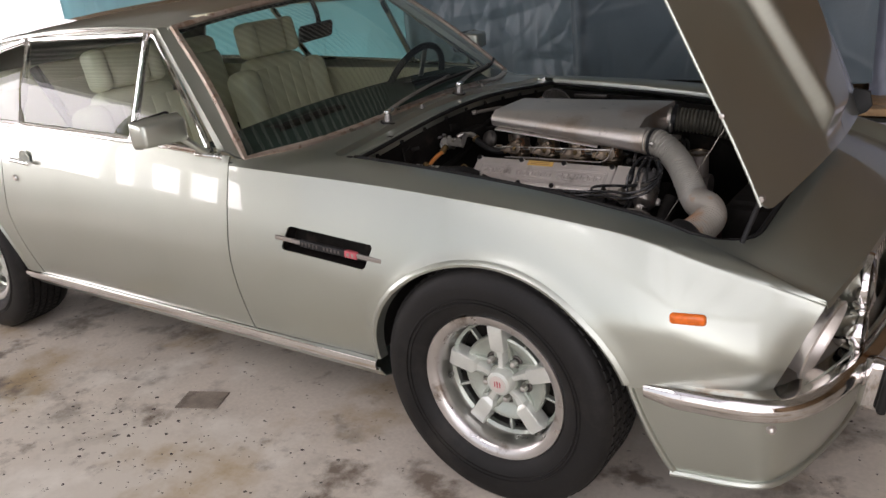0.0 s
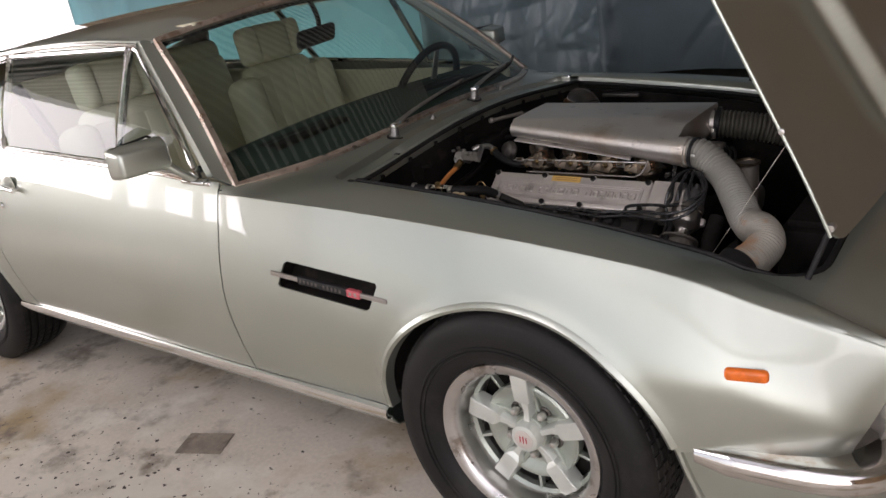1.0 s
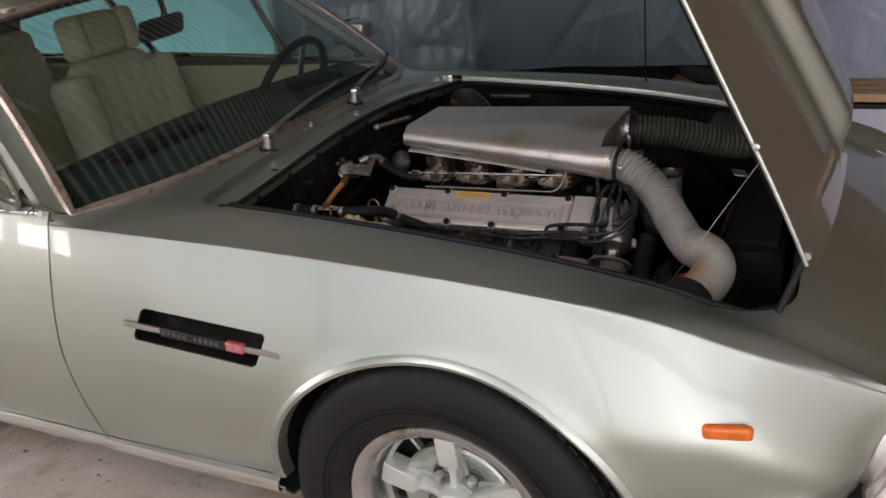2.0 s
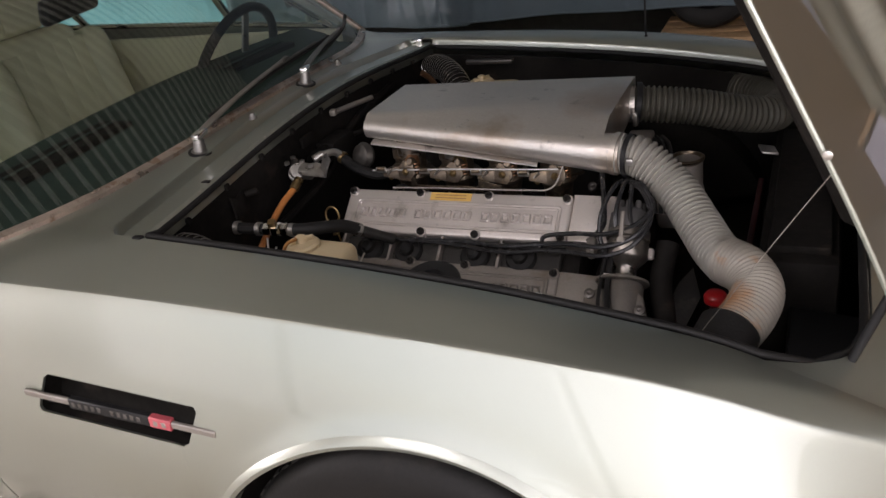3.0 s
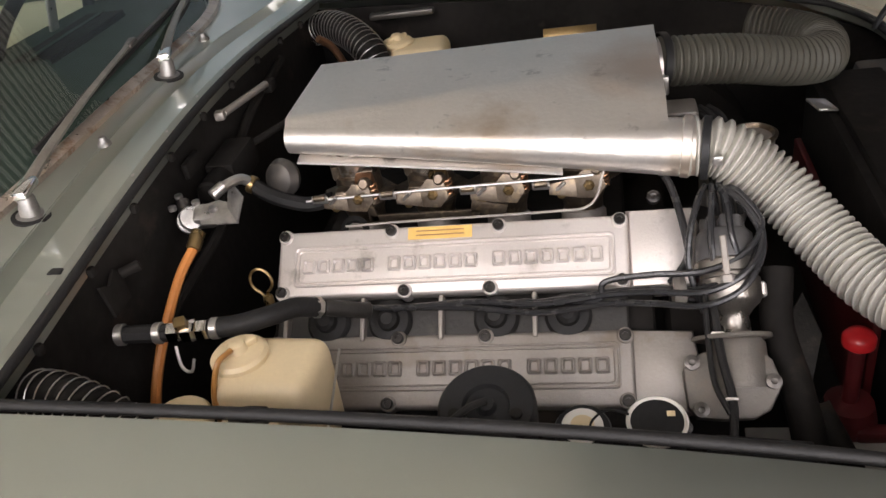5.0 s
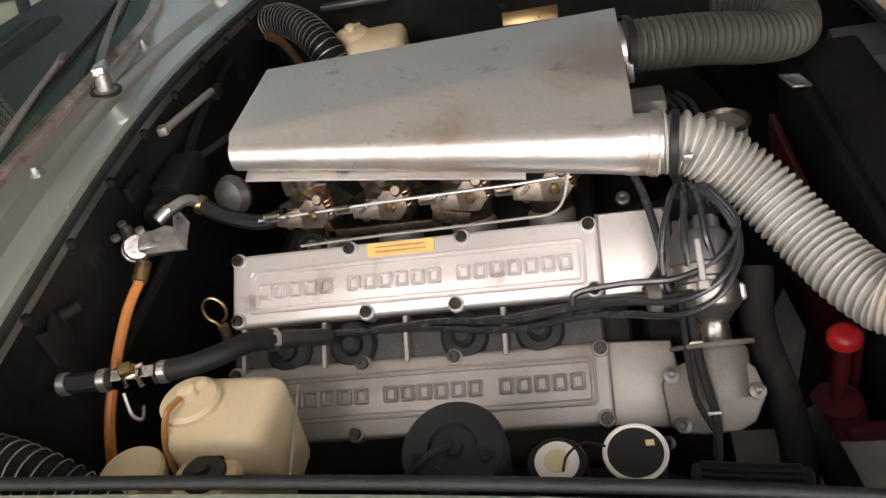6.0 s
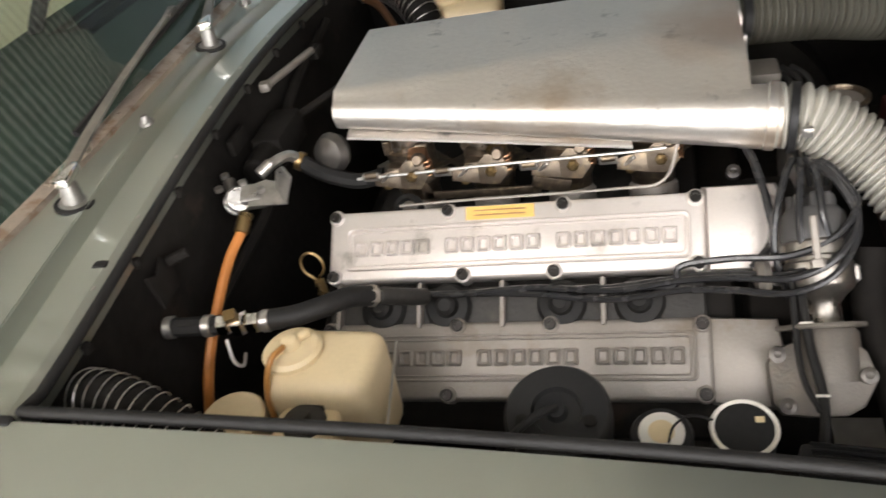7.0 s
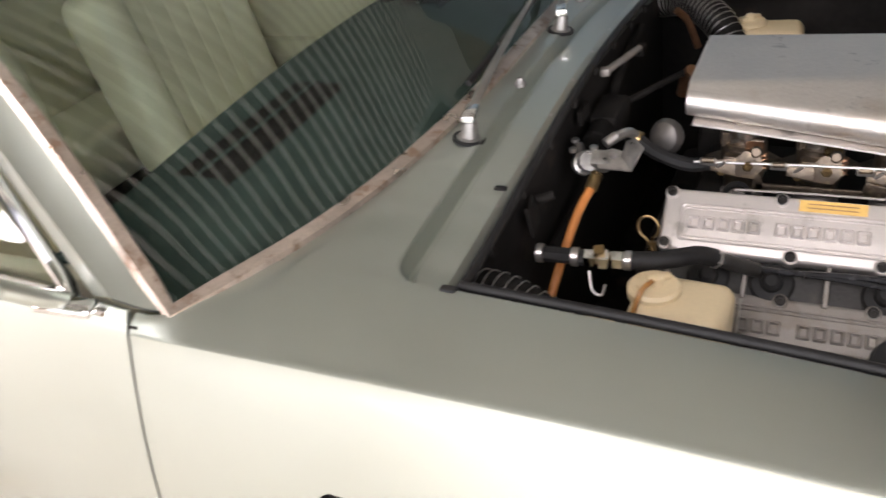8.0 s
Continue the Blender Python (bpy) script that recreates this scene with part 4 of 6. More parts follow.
def wheel(x, side):
    m = pose(x, 0, 0.333, 90) if side < 0 else MIRROR @ pose(x, 0, 0.333, 90)
    rim = part("wheel", lathe([(0.158, 0.62), (0.160, 0.735), (0.1625, 0.755), (0.168, 0.762), (0.1715, 0.772), (0.1725, 0.800), (0.1765, 0.815), (0.184, 0.8235), (0.199, 0.8275), (0.2055, 0.829), (0.2085, 0.825), (0.209, 0.815), (0.196, 0.80), (0.186, 0.65), (0.17, 0.62)], 72, m, caps=False), WHEEL_METAL, car, "polished alloy wheel with five broad spokes")
    prof = [(0.19, 0.64), (0.21, 0.625), (0.25, 0.612), (0.295, 0.612), (0.322, 0.626), (0.331, 0.645)]
    for g in (0.672, 0.704, 0.736, 0.768, 0.80):
        prof += [(0.3345, g - 0.010), (0.3345, g - 0.004), (0.327, g - 0.003), (0.327, g + 0.003), (0.3345, g + 0.004)]
    prof += [(0.3335, 0.822), (0.327, 0.835), (0.312, 0.846), (0.285, 0.852), (0.262, 0.850), (0.2605, 0.853), (0.2575, 0.853), (0.256, 0.849), (0.252, 0.848), (0.2505, 0.851), (0.2475, 0.851), (0.246, 0.847),
             (0.232, 0.843), (0.216, 0.834), (0.209, 0.826), (0.203, 0.818), (0.197, 0.80)]
    tyre = part("tyre", lathe(prof, 96, m, caps=False), TYRE, rim, "worn black road tyre")
    blocks = bmesh.new()
    for k in range(72):
        t0 = 2 * math.pi * k / 72
        for rr, h in ((0.3335, 0.812), (0.3345, 0.786), (0.3345, 0.752), (0.3345, 0.720), (0.3345, 0.688)):
            tw = 0.011 if h > 0.8 else 0.0115
            q = [m @ Vector((rr2 * math.cos(t0 + s * tw / rr2 * 0.92), rr2 * math.sin(t0 + s * tw / rr2 * 0.92), hh)) for rr2, hh, s in ((rr, h - 0.010, -1), (rr, h - 0.010, 1), (rr, h + 0.010, 1), (rr, h + 0.010, -1), (rr + 0.003, h - 0.009, -0.9), (rr + 0.003, h - 0.009, 0.9), (rr + 0.003, h + 0.009, 0.9), (rr + 0.003, h + 0.009, -0.9))]
            v = [blocks.verts.new(p) for p in q]
            for f in ((4, 5, 6, 7), (0, 1, 5, 4), (1, 2, 6, 5), (2, 3, 7, 6), (3, 0, 4, 7)):
                blocks.faces.new([v[i] for i in f])
    part("tread", blocks, TYRE, tyre, "worn tread blocks", smooth=False)
    face, m = m, m @ pose(0, 0, -0.022)
    # Black disc added for the shade seen through the wheel slots.
    part("slot_shade_plate", lathe([(0.0, 0.735), (0.158, 0.735), (0.158, 0.74), (0.0, 0.745)], 36, m), BLACK, rim)
    part("wheel_disc", lathe([(0.118, 0.750), (0.122, 0.768), (0.122, 0.784), (0.117, 0.788), (0.106, 0.786), (0.092, 0.776), (0.070, 0.771), (0.048, 0.774), (0.042, 0.790), (0, 0.792)], 60, m), WHEEL_DISC, rim, "grey-green painted wheel centre")
    for k in range(5):
        a = m @ Matrix.Rotation(radians(93 + 72 * k), 4, "Z")
        rows = []
        for r, top, foot, z in ((0.030, 0.006, 0.012, 0.801), (0.060, 0.006, 0.013, 0.795), (0.080, 0.009, 0.017, 0.797), (0.088, 0.017, 0.025, 0.804), (0.092, 0.019, 0.026, 0.806), (0.148, 0.0205, 0.026, 0.808), (0.162, 0.022, 0.026, 0.804), (0.166, 0.022, 0.026, 0.770)):
            rows.append([a @ Vector((r, y, h)) for y, h in ((-foot, 0.766), (-top - 0.002, z - 0.003), (-top, z), (top, z), (top + 0.002, z - 0.003), (foot, 0.766))])
        part("spoke", grid(rows), WHEEL_PAINT, rim, sharp=25)
        n = m @ Matrix.Rotation(radians(57 + 72 * k), 4, "Z")
        part("wheel_nut", lathe([(0.0105, 0), (0.0105, 0.012), (0.0075, 0.019), (0.003, 0.021), (0, 0.021)], 6, n @ pose(0.060, 0, 0.777)), STEEL, rim)
        part("nut_seat", lathe([(0.018, 0), (0.018, 0.004), (0.014, 0.005), (0.013, 0.001), (0, 0.001)], 16, n @ pose(0.060, 0, 0.772)), DARK_STEEL, rim)
        part("slot_web", box(0.048, 0.008, 0.018, 0.002, 1, n @ pose(0.140, 0, 0.773)), WHEEL_DISC, rim)
        for da in (-20, 20):
            part("disc_rib", box(0.050, 0.011, 0.020, 0.004, 2, m @ Matrix.Rotation(radians(57 + 72 * k + da), 4, "Z") @ pose(0.082, 0, 0.774, 0, -10, da * 0.9)), WHEEL_DISC, rim)
    part("slot_rim", lathe([(0.157, 0.765), (0.157, 0.780), (0.166, 0.786), (0.168, 0.765)], 72, m, caps=False), WHEEL_DISC, rim)
    part("hub_cap", lathe([(0.038, 0.775), (0.036, 0.812), (0.033, 0.819), (0.027, 0.8215), (0, 0.8215)], 36, m), WHEEL_PAINT, rim)
    part("hub_emblem", lathe([(0.0235, 0.8214), (0.0235, 0.8228), (0, 0.823)], 30, m), CAST, rim)
    for dx in (-0.008, 0.0, 0.008):
        part("emblem_bar", box(0.0024, 0.018 - abs(dx) * 0.5, 0.002, 0.0, 1, m @ pose(dx, 0, 0.8234)), PINK, rim)
    part("valve_stem", rod(face @ Vector((0.146, -0.094, 0.785)), face @ Vector((0.154, -0.099, 0.812)), 0.0042, 8), BRASS, rim)
    return rim


for wx in (0.0, -2.61):
    for side in (-1, 1):
        wheel(wx, side)

# ---- front end ----
PLAN = [(0.405, -0.800), (0.50, -0.792), (0.60, -0.777), (0.672, -0.750), (0.722, -0.695), (0.763, -0.59), (0.802, -0.42), (0.828, -0.2), (0.836, 0.0)]
plan = [Vector((x, y, 0)) for x, y in PLAN]
plan = curve([(p.x, p.y, 0) for p in plan], 6)
plan = plan + [Vector((p.x, -p.y, 0)) for p in reversed(plan[:-1])]


def swept(line, section, zf=lambda i, n: 0.0, scale=lambda i, n: 1.0):
    """section: rows of (outward, up), swept along a plan line."""
    rows, n = [], len(line)
    for i, p in enumerate(line):
        t = (line[min(i + 1, n - 1)] - line[max(i - 1, 0)]).normalized()
        o = Vector((-t.y, t.x, 0))
        if o.x < -0.2 or (abs(o.x) <= 0.2 and o.y * p.y < 0):
            o = -o
        k = scale(i, n)
        rows.append([p + o * a * k + Vector((0, 0, zf(i, n) + b * k)) for a, b in section])
    return grid(rows)


def bumper_z(i, n):
    t = min(i, n - 1 - i) / ((n - 1) / 2)
    return 0.428 - 0.024 * t


def bumper_scale(i, n):
    t = min(i, n - 1 - i) / ((n - 1) / 2)
    return min(1.22, 0.80 + 5.0 * t)


bumper = part("bumper", swept(plan, [(-0.045, 0.014), (-0.012, 0.019), (0.006, 0.022), (0.016, 0.018), (0.023, 0.009), (0.0255, -0.004), (0.022, -0.017), (0.012, -0.026), (-0.02, -0.027)], bumper_z, bumper_scale), BROWNED_CHROME, car, "chrome bumper with brown floor reflections put into its colour", thick=0.004)
for s in (-1, 1):
    part("overrider", box(0.05, 0.05, 0.13, 0.018, 3, pose(0.832, 0.50 * s, 0.39, 0, 8, -14 * s)), CHROME, bumper)
    part("overrider_pad", box(0.022, 0.054, 0.12, 0.009, 3, pose(0.860, 0.507 * s, 0.385, 0, 8, -14 * s)), RUBBER, bumper, "black rubber overrider pad")
    part("bumper_bolt", lathe([(0.011, 0), (0.011, 0.008), (0.006, 0.014), (0, 0.014)], 12, pose(0.672, 0.752 * s, 0.368, 0, 120, 60 * s)), STEEL, bumper)


def valance_mesh():
    rows, n = [], len(plan)
    for i, p in enumerate(plan):
        t = (plan[min(i + 1, n - 1)] - plan[max(i - 1, 0)]).normalized()
        o = Vector((-t.y, t.x, 0))
        if o.x < -0.2 or (abs(o.x) <= 0.2 and o.y * p.y < 0):
            o = -o
        e = min(i, n - 1 - i)
        back = max(0.0, 1 - e / 6)
        row = []
        for j in range(15):
            u = j / 14
            z = 0.437 - 0.268 * u
            inward = 0.016 + 0.010 * u + 0.030 * u ** 3
            q = p - o * inward
            q.z = z
            q.x += back * (-0.052 + 0.105 * u ** 1.2)
            if j == 14:
                q -= o * 0.02
                q.z = 0.172
            row.append(q)
        rows.append(row)
    return grid(rows)


part("front_valance", valance_mesh(), PAINT, car, "painted lower front valance with a rolled edge", thick=0.006)


def valance_bead():
    n = len(plan)
    pts = []
    for i, p in enumerate(plan):
        t = (plan[min(i + 1, n - 1)] - plan[max(i - 1, 0)]).normalized()
        o = Vector((-t.y, t.x, 0))
        if o.x < -0.2 or (abs(o.x) <= 0.2 and o.y * p.y < 0):
            o = -o
        e = min(i, n - 1 - i)
        back = max(0.0, 1 - e / 6)
        q = p - o * 0.052
        q.z = 0.178
        q.x += back * 0.045
        pts.append(q)
    return tube(pts, 0.011, 8)


part("valance_bead", valance_bead(), PAINT, car)
both("valance_edge", lambda: tube([(0.405 - 0.052 + 0.105 * u ** 1.2, -(0.800 - 0.016 - 0.010 * u - 0.030 * u ** 3), 0.437 - 0.262 * u) for u in columns(0, 1, 14)], 0.009, 8), PAINT)

# front panel with headlamp buckets


def front_face():
    rows = []
    for k in range(33):
        y = -0.655 + 1.31 * k / 32
        xf = nose_front(y) if abs(y) < BAY else 0.745 - 0.9 * (abs(y) - BAY) ** 1.2
        row = []
        for j in range(9):
            u = j / 8
            zt = nose_z(min(0.745, xf), y) - 0.012 if abs(y) < BAY else crest(0.745) - 0.02
            z = zt + (0.44 - zt) * u
            row.append((xf - 0.012 - 0.075 * u, y, z))
        rows.append(row)
    return grid(rows)


part("front_panel", front_face(), PAINT, car, thick=0.004)
for s in (-1, 1):
    mm = pose(0.690, 0.585 * s, 0.535, 0, 108, 8 * s)
    lamp = part("headlamp", lathe([(0.098, 0.042), (0.101, 0.048), (0.097, 0.052), (0.092, 0.046), (0.088, -0.03), (0.086, -0.055), (0, -0.06)], 48, mm, caps=False), SHEET, car, "round headlamp sunk in a bright bucket")
    part("headlamp_lens", lathe([(0.082, -0.048), (0.075, -0.030), (0.05, -0.018), (0, -0.012)], 36, mm, caps=False), LENS, lamp, outward=(1, 0, 0))
    part("headlamp_ring", lathe([(0.086, -0.05), (0.086, -0.038), (0.08, -0.036), (0.078, -0.05)], 36, mm, caps=False), CHROME, lamp)
    for y, z, r, nm in ((0.36, 0.575, 0.075, "driving_lamp"), (0.42, 0.475, 0.055, "driving_lamp")):
        m2 = pose(0.775, y * s, z, 0, 90, 0)
        dl = part(nm, lathe([(r * 0.3, -0.06), (r * 0.8, -0.035), (r, -0.005), (r * 1.05, 0.01), (r * 1.0, 0.02), (r * 0.92, 0.018), (r * 0.9, 0.005)], 36, m2, caps=False), CHROME, car, "chrome-rimmed driving lamp")
        part("lamp_glass", lathe([(r * 0.91, 0.01), (r * 0.6, 0.022), (0, 0.028)], 30, m2, caps=False), LENS, dl, outward=(1, 0, 0))
        part("lamp_reflector", lathe([(r * 0.9, 0.006), (r * 0.6, -0.02), (0, -0.035)], 30, m2, caps=False), CHROME, dl)
grille = part("grille", box(0.02, 0.56, 0.10, 0.004, 1, pose(0.752, 0, 0.56)), BLACK, car, "dark mesh radiator grille")
for k in range(14):
    part("grille_bar", box(0.008, 0.006, 0.10, 0.002, 1, pose(0.766, -0.26 + k * 0.04, 0.56)), CHROME, grille)

# ---- bonnet ----
B0, BD, BN = Vector((0.604, 0, 0.800)), Vector((-0.433, 0, 0.901)), Vector((0.901, 0, 0.433))


def bonnet_point(u, s, raised=1.0):
    """u metres from the hinge end, s across from -1 to 1."""
    wide = 0.576 + 0.06 * min(1.0, u / 1.2)
    y = s * wide
    edge = 0.105 + 0.35 * max(0.0, u - 0.08) if u < 0.5 else 0.252 + 0.03 * (u - 0.5)
    bulge = raised * 0.052 / (1 + math.exp((abs(y) - edge) / 0.0048)) / (1 + math.exp(-(u - 0.075) / 0.013))
    bend = -0.008 * max(0.0, 0.22 - u) ** 2 / 0.22 ** 2
    h = 0.045 * (1 - s * s) + bulge + bend
    return B0 + BD * u + BN * h + Vector((0, y, 0))


def bonnet_mesh():
    rows = []
    for k in range(321):
        s = -1 + k / 160
        u0 = 0.09 * max(0.0, (abs(s) - 0.9) / 0.1) ** 3 * 0.35
        rows.append([bonnet_point(u0 + (1.10 - u0) * j / 70, s) for j in range(71)])
    return grid(rows)


bonnet = part("bonnet", bonnet_mesh(), PAINT, car, "open bonnet with a raised central bulge", thick=0.006)
for s in (-1, 1):
    part("bonnet_edge", tube([bonnet_point(0.02 + 1.07 * j / 30, s * 0.998) - BN * 0.004 for j in range(31)], 0.0042, 8), PAINT, bonnet, "folded bonnet edge")
part("bonnet_liner", grid([[bonnet_point(0.05 + 1.02 * j / 24, -0.93 + 1.86 * k / 36, 0.0) - BN * 0.012 for j in range(25)] for k in range(37)]), BLACK, bonnet, "black bonnet lining", thick=0.003)
part("bonnet_frame", join(*[tube([bonnet_point(u, -0.8 + 1.6 * j / 20, 0.0) - BN * 0.036 for j in range(21)], 0.018, 8) for u in (0.10, 1.04)],
                          *[tube([bonnet_point(0.1 + 0.94 * j / 20, s, 0.0) - BN * 0.036 for j in range(21)], 0.018, 8) for s in (-0.8, 0.8)]), BLACK, bonnet, "black inner bonnet frame")

# ---- engine bay ----
bay = part("engine_bay", join(boxat(0.0, 0, 0.375, 1.22, 1.26, 0.02),
                              grid([[(-0.572, y, z) for z in (0.38, 0.6, crown(-0.55, y) - 0.025)] for y in columns(-0.632, 0.632, 8)]),
                              grid([[(0.635, y, z) for z in (0.38, 0.5, 0.67)] for y in columns(-0.62, 0.62, 8)]),
                              *[grid([[(x, s * 0.625, z) for z in (0.38, 0.6, rim(x) - 0.04)] for x in columns(-0.575, 0.64, 20)]) for s in (-1, 1)]),
           BLACK, car, "grimy black engine bay panels", thick=0.004)
for k in range(9):
    part("bulkhead_clip", box(0.010, 0.012, 0.014, 0.004, 2, pose(-0.552, -0.52 + k * 0.125, crown(-0.55, -0.52 + k * 0.125) - 0.034)), BLACK, bay)
    part("screw_head", lathe([(0.005, 0), (0.005, 0.003), (0, 0.004)], 10, pose(-0.566, -0.46 + k * 0.115, crown(-0.57, -0.46 + k * 0.115) - 0.012)), STEEL, bay)

block = part("engine_block", boxat(-0.15, 0, 0.49, 0.60, 0.50, 0.24, 0.02), BLACK, car, "dark oily engine block")

for s in (-1, 1):
    part("cylinder_head", boxat(-0.15, 0.27 * s, 0.60, 0.52, 0.26, 0.12, 0.012, -39 * s), BLACK, block)
part("inlet_manifold", boxat(-0.15, 0, 0.64, 0.46, 0.24, 0.10, 0.015), BLACK, block)
SLOPE = 39.0


def cam_cover(cy, cz, mat, flip, label):
    """A ribbed cam cover with a raised border, plain raised blocks and bolts."""
    m = pose(-0.158, cy, cz, SLOPE)
    if flip:
        m = m @ pose(0, 0, 0, 0, 0, 180)
    sg = -1 if flip else 1
    body = box(0.478, 0.096, 0.030, 0.006, 3, m @ pose(0, 0, -0.015))
    c = part("cam_cover", body, mat, car, label)
    part("cover_border", ring(rounded(0.436, 0.058, 0.007), 0.0035, 0.0032, m @ pose(0.004 * sg, -0.004, 0)), mat, c)
    part("cover_border", ring(rounded(0.424, 0.046, 0.005), 0.0022, 0.0022, m @ pose(0.004 * sg, -0.004, 0)), mat, c)
    x = -0.205
    for word in (5, 6, 7):
        for k in range(word):
            w = 0.0178
            part("raised_block", ring(rounded(w, 0.0205, 0.003, 3), 0.0046, 0.0050, m @ pose(x + w / 2 + 0.004 * sg, -0.004, 0)), mat, c)
            x += w + 0.0032
        x += 0.0165
    for bx, by in ((-0.229, 0.040), (-0.075, 0.041), (0.072, 0.041), (0.229, 0.040), (-0.229, -0.040), (-0.055, -0.043), (0.06, -0.043), (0.229, -0.040)):
        part("bolt_boss", lathe([(0.0105, -0.02), (0.0105, 0.001), (0.009, 0.0025), (0, 0.0025)], 16, m @ pose(bx, by, 0)), mat, c)
        part("cover_bolt", join(lathe([(0.0075, 0.003), (0.0075, 0.008), (0.0065, 0.009), (0.0035, 0.009), (0.0035, 0.005), (0, 0.005)], 14, m @ pose(bx, by, 0))), BOLT, c, "dark socket bolt")
    return c, m


upper, mu = cam_cover(-0.237, 0.737, CAST, False, "silver cast cam cover with raised border and blocks")
# The lower cover's darker tone carries the shade it sits in.
lower, ml = cam_cover(-0.357, 0.645, CAST_DULL, True, "dusty cast cam cover with raised border and blocks, shade put into its tone")
label = part("foil_label", box(0.088, 0.017, 0.001, 0.0, 1, mu @ pose(-0.008, 0.0365, 0.0006)), YELLOW, upper, "small yellow foil label")
for k in range(2):
    part("label_bar", box(0.066, 0.0016, 0.0006, 0, 1, mu @ pose(-0.008, 0.0335 + 0.006 * k, 0.0014)), COPPER, upper)
part("cover_gasket", box(0.472, 0.09, 0.006, 0.002, 1, mu @ pose(0, 0, -0.033)), RUBBER, upper)
part("cover_gasket", box(0.472, 0.09, 0.006, 0.002, 1, ml @ pose(0, 0, -0.033)), RUBBER, lower)
# front ends of the covers
cap = [(-0.045, -0.052), (0.030, -0.052), (0.043, -0.035), (0.046, 0.03), (0.038, 0.056), (-0.045, 0.056)]
part("cover_end", plate(cap, 0.05, pose(0.124, -0.237, 0.737, SLOPE) @ pose(0, 0, -0.046), 0.017), CAST, upper, "rounded cast chain housing")
cap2 = [(-0.045, -0.05), (0.02, -0.056), (0.05, -0.046), (0.052, -0.03), (0.035, 0.0), (0.028, 0.045), (-0.045, 0.048)]
part("cover_end", plate(cap2, 0.045, pose(0.124, -0.357, 0.645, SLOPE) @ pose(0, 0, -0.046), 0.007), CAST_DULL, lower, "dusty cast chain housing, shade put into its tone")
for bx, by, c, mm in ((0.155, -0.277, upper, CAST), (0.135, -0.41, lower, CAST_DULL), (0.115, -0.185, upper, CAST)):
    m = pose(bx, by, 0.690 if c is upper and by < -0.2 else (0.597 if c is lower else 0.78), SLOPE)
    part("cover_bolt", lathe([(0.0085, -0.004), (0.0085, 0.006), (0.004, 0.007), (0, 0.005)], 14, m), BOLT, c)

# the plug trough between the two covers
trough = part("plug_trough", box(0.47, 0.065, 0.02, 0.003, 1, pose(-0.158, -0.297, 0.668, SLOPE)), GRIME, car, "grimy cast trough with plug wells")
for x in (-0.376, -0.268, -0.162, -0.04):
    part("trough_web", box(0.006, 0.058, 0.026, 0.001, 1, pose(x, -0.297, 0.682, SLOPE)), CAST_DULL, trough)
for x in (-0.318, -0.232, -0.090, 0.002):
    part("plug_boot", lathe([(0.029, 0.0), (0.030, 0.006), (0.026, 0.011), (0.015, 0.013), (0.013, 0.022), (0.008, 0.026), (0, 0.026)], 24, pose(x, -0.297, 0.679, SLOPE)), RUBBER, trough, "black rubber plug boot")


def cable(name, pts, r, mat, label="", parent=None, n=8):
    return part(name, tube(curve(pts, 10), r, n), mat, parent or car, label)


for k, (px, pz) in enumerate(((-0.318, 0.703), (-0.232, 0.703), (-0.090, 0.705), (0.002, 0.705))):
    o = Vector((0, -0.777, -0.629)) * (0.0085 * (1.5 - k)) + Vector((0, 0, 0.004 * math.sin(2.3 * k)))
    line = [(px, -0.300, pz), (px + 0.04, -0.306, pz + 0.008)]
    if px < -0.2:
        line.append(tuple(Vector((-0.135 + 0.02 * k, -0.300, 0.712)) + o * 0.6))
    if px < -0.05:
        line.append(tuple(Vector((-0.03, -0.308, 0.712)) + o))
    line += [tuple(Vector(q) + o * f) for q, f in (((0.05, -0.302, 0.718), 1.0), ((0.105, -0.306, 0.724), 1.3), ((0.165, -0.314, 0.728), 1.5), ((0.212, -0.298, 0.742), 1.4), ((0.236, -0.262, 0.768), 0.9), ((0.216, -0.225, 0.796), 0.4))]
    line.append((0.190 + 0.005 * k, -0.206, 0.802))
    cable("ignition_lead", line, 0.0041, LEAD, "black ignition lead")
for k in range(3):
    cable("ignition_lead", [(0.176 + 0.007 * k, -0.205, 0.805), (0.165 + 0.016 * k, -0.232, 0.802), (0.152 + 0.024 * k, -0.268, 0.775), (0.150 + 0.028 * k, -0.29, 0.74), (0.165 + 0.012 * k, -0.31, 0.69)], 0.0041, LEAD, "black ignition lead")
cable("ignition_lead", [(0.130, -0.172, 0.805), (0.138, -0.200, 0.797), (0.148, -0.240, 0.768), (0.150, -0.268, 0.742), (0.128, -0.292, 0.722)], 0.005, LEAD, "black lead sheath")
cable("wiring_loom", [(0.172, -0.27, 0.735), (0.175, -0.33, 0.70), (0.178, -0.37, 0.675), (0.186, -0.42, 0.645), (0.180, -0.47, 0.62)], 0.0052, RUBBER, "taped black wiring loom")
cable("wiring_loom", [(0.166, -0.30, 0.725), (0.165, -0.35, 0.69), (0.168, -0.40, 0.66), (0.182, -0.43, 0.64)], 0.0035, RUBBER, "black wiring branch")
for p in ((0.176, -0.35, 0.69), (0.185, -0.415, 0.648), (0.179, -0.29, 0.722)):
    part("cable_tie", boxat(*p, 0.0145, 0.0032, 0.0135, 0.0015, SLOPE), PAPER, car, "pale cable tie")

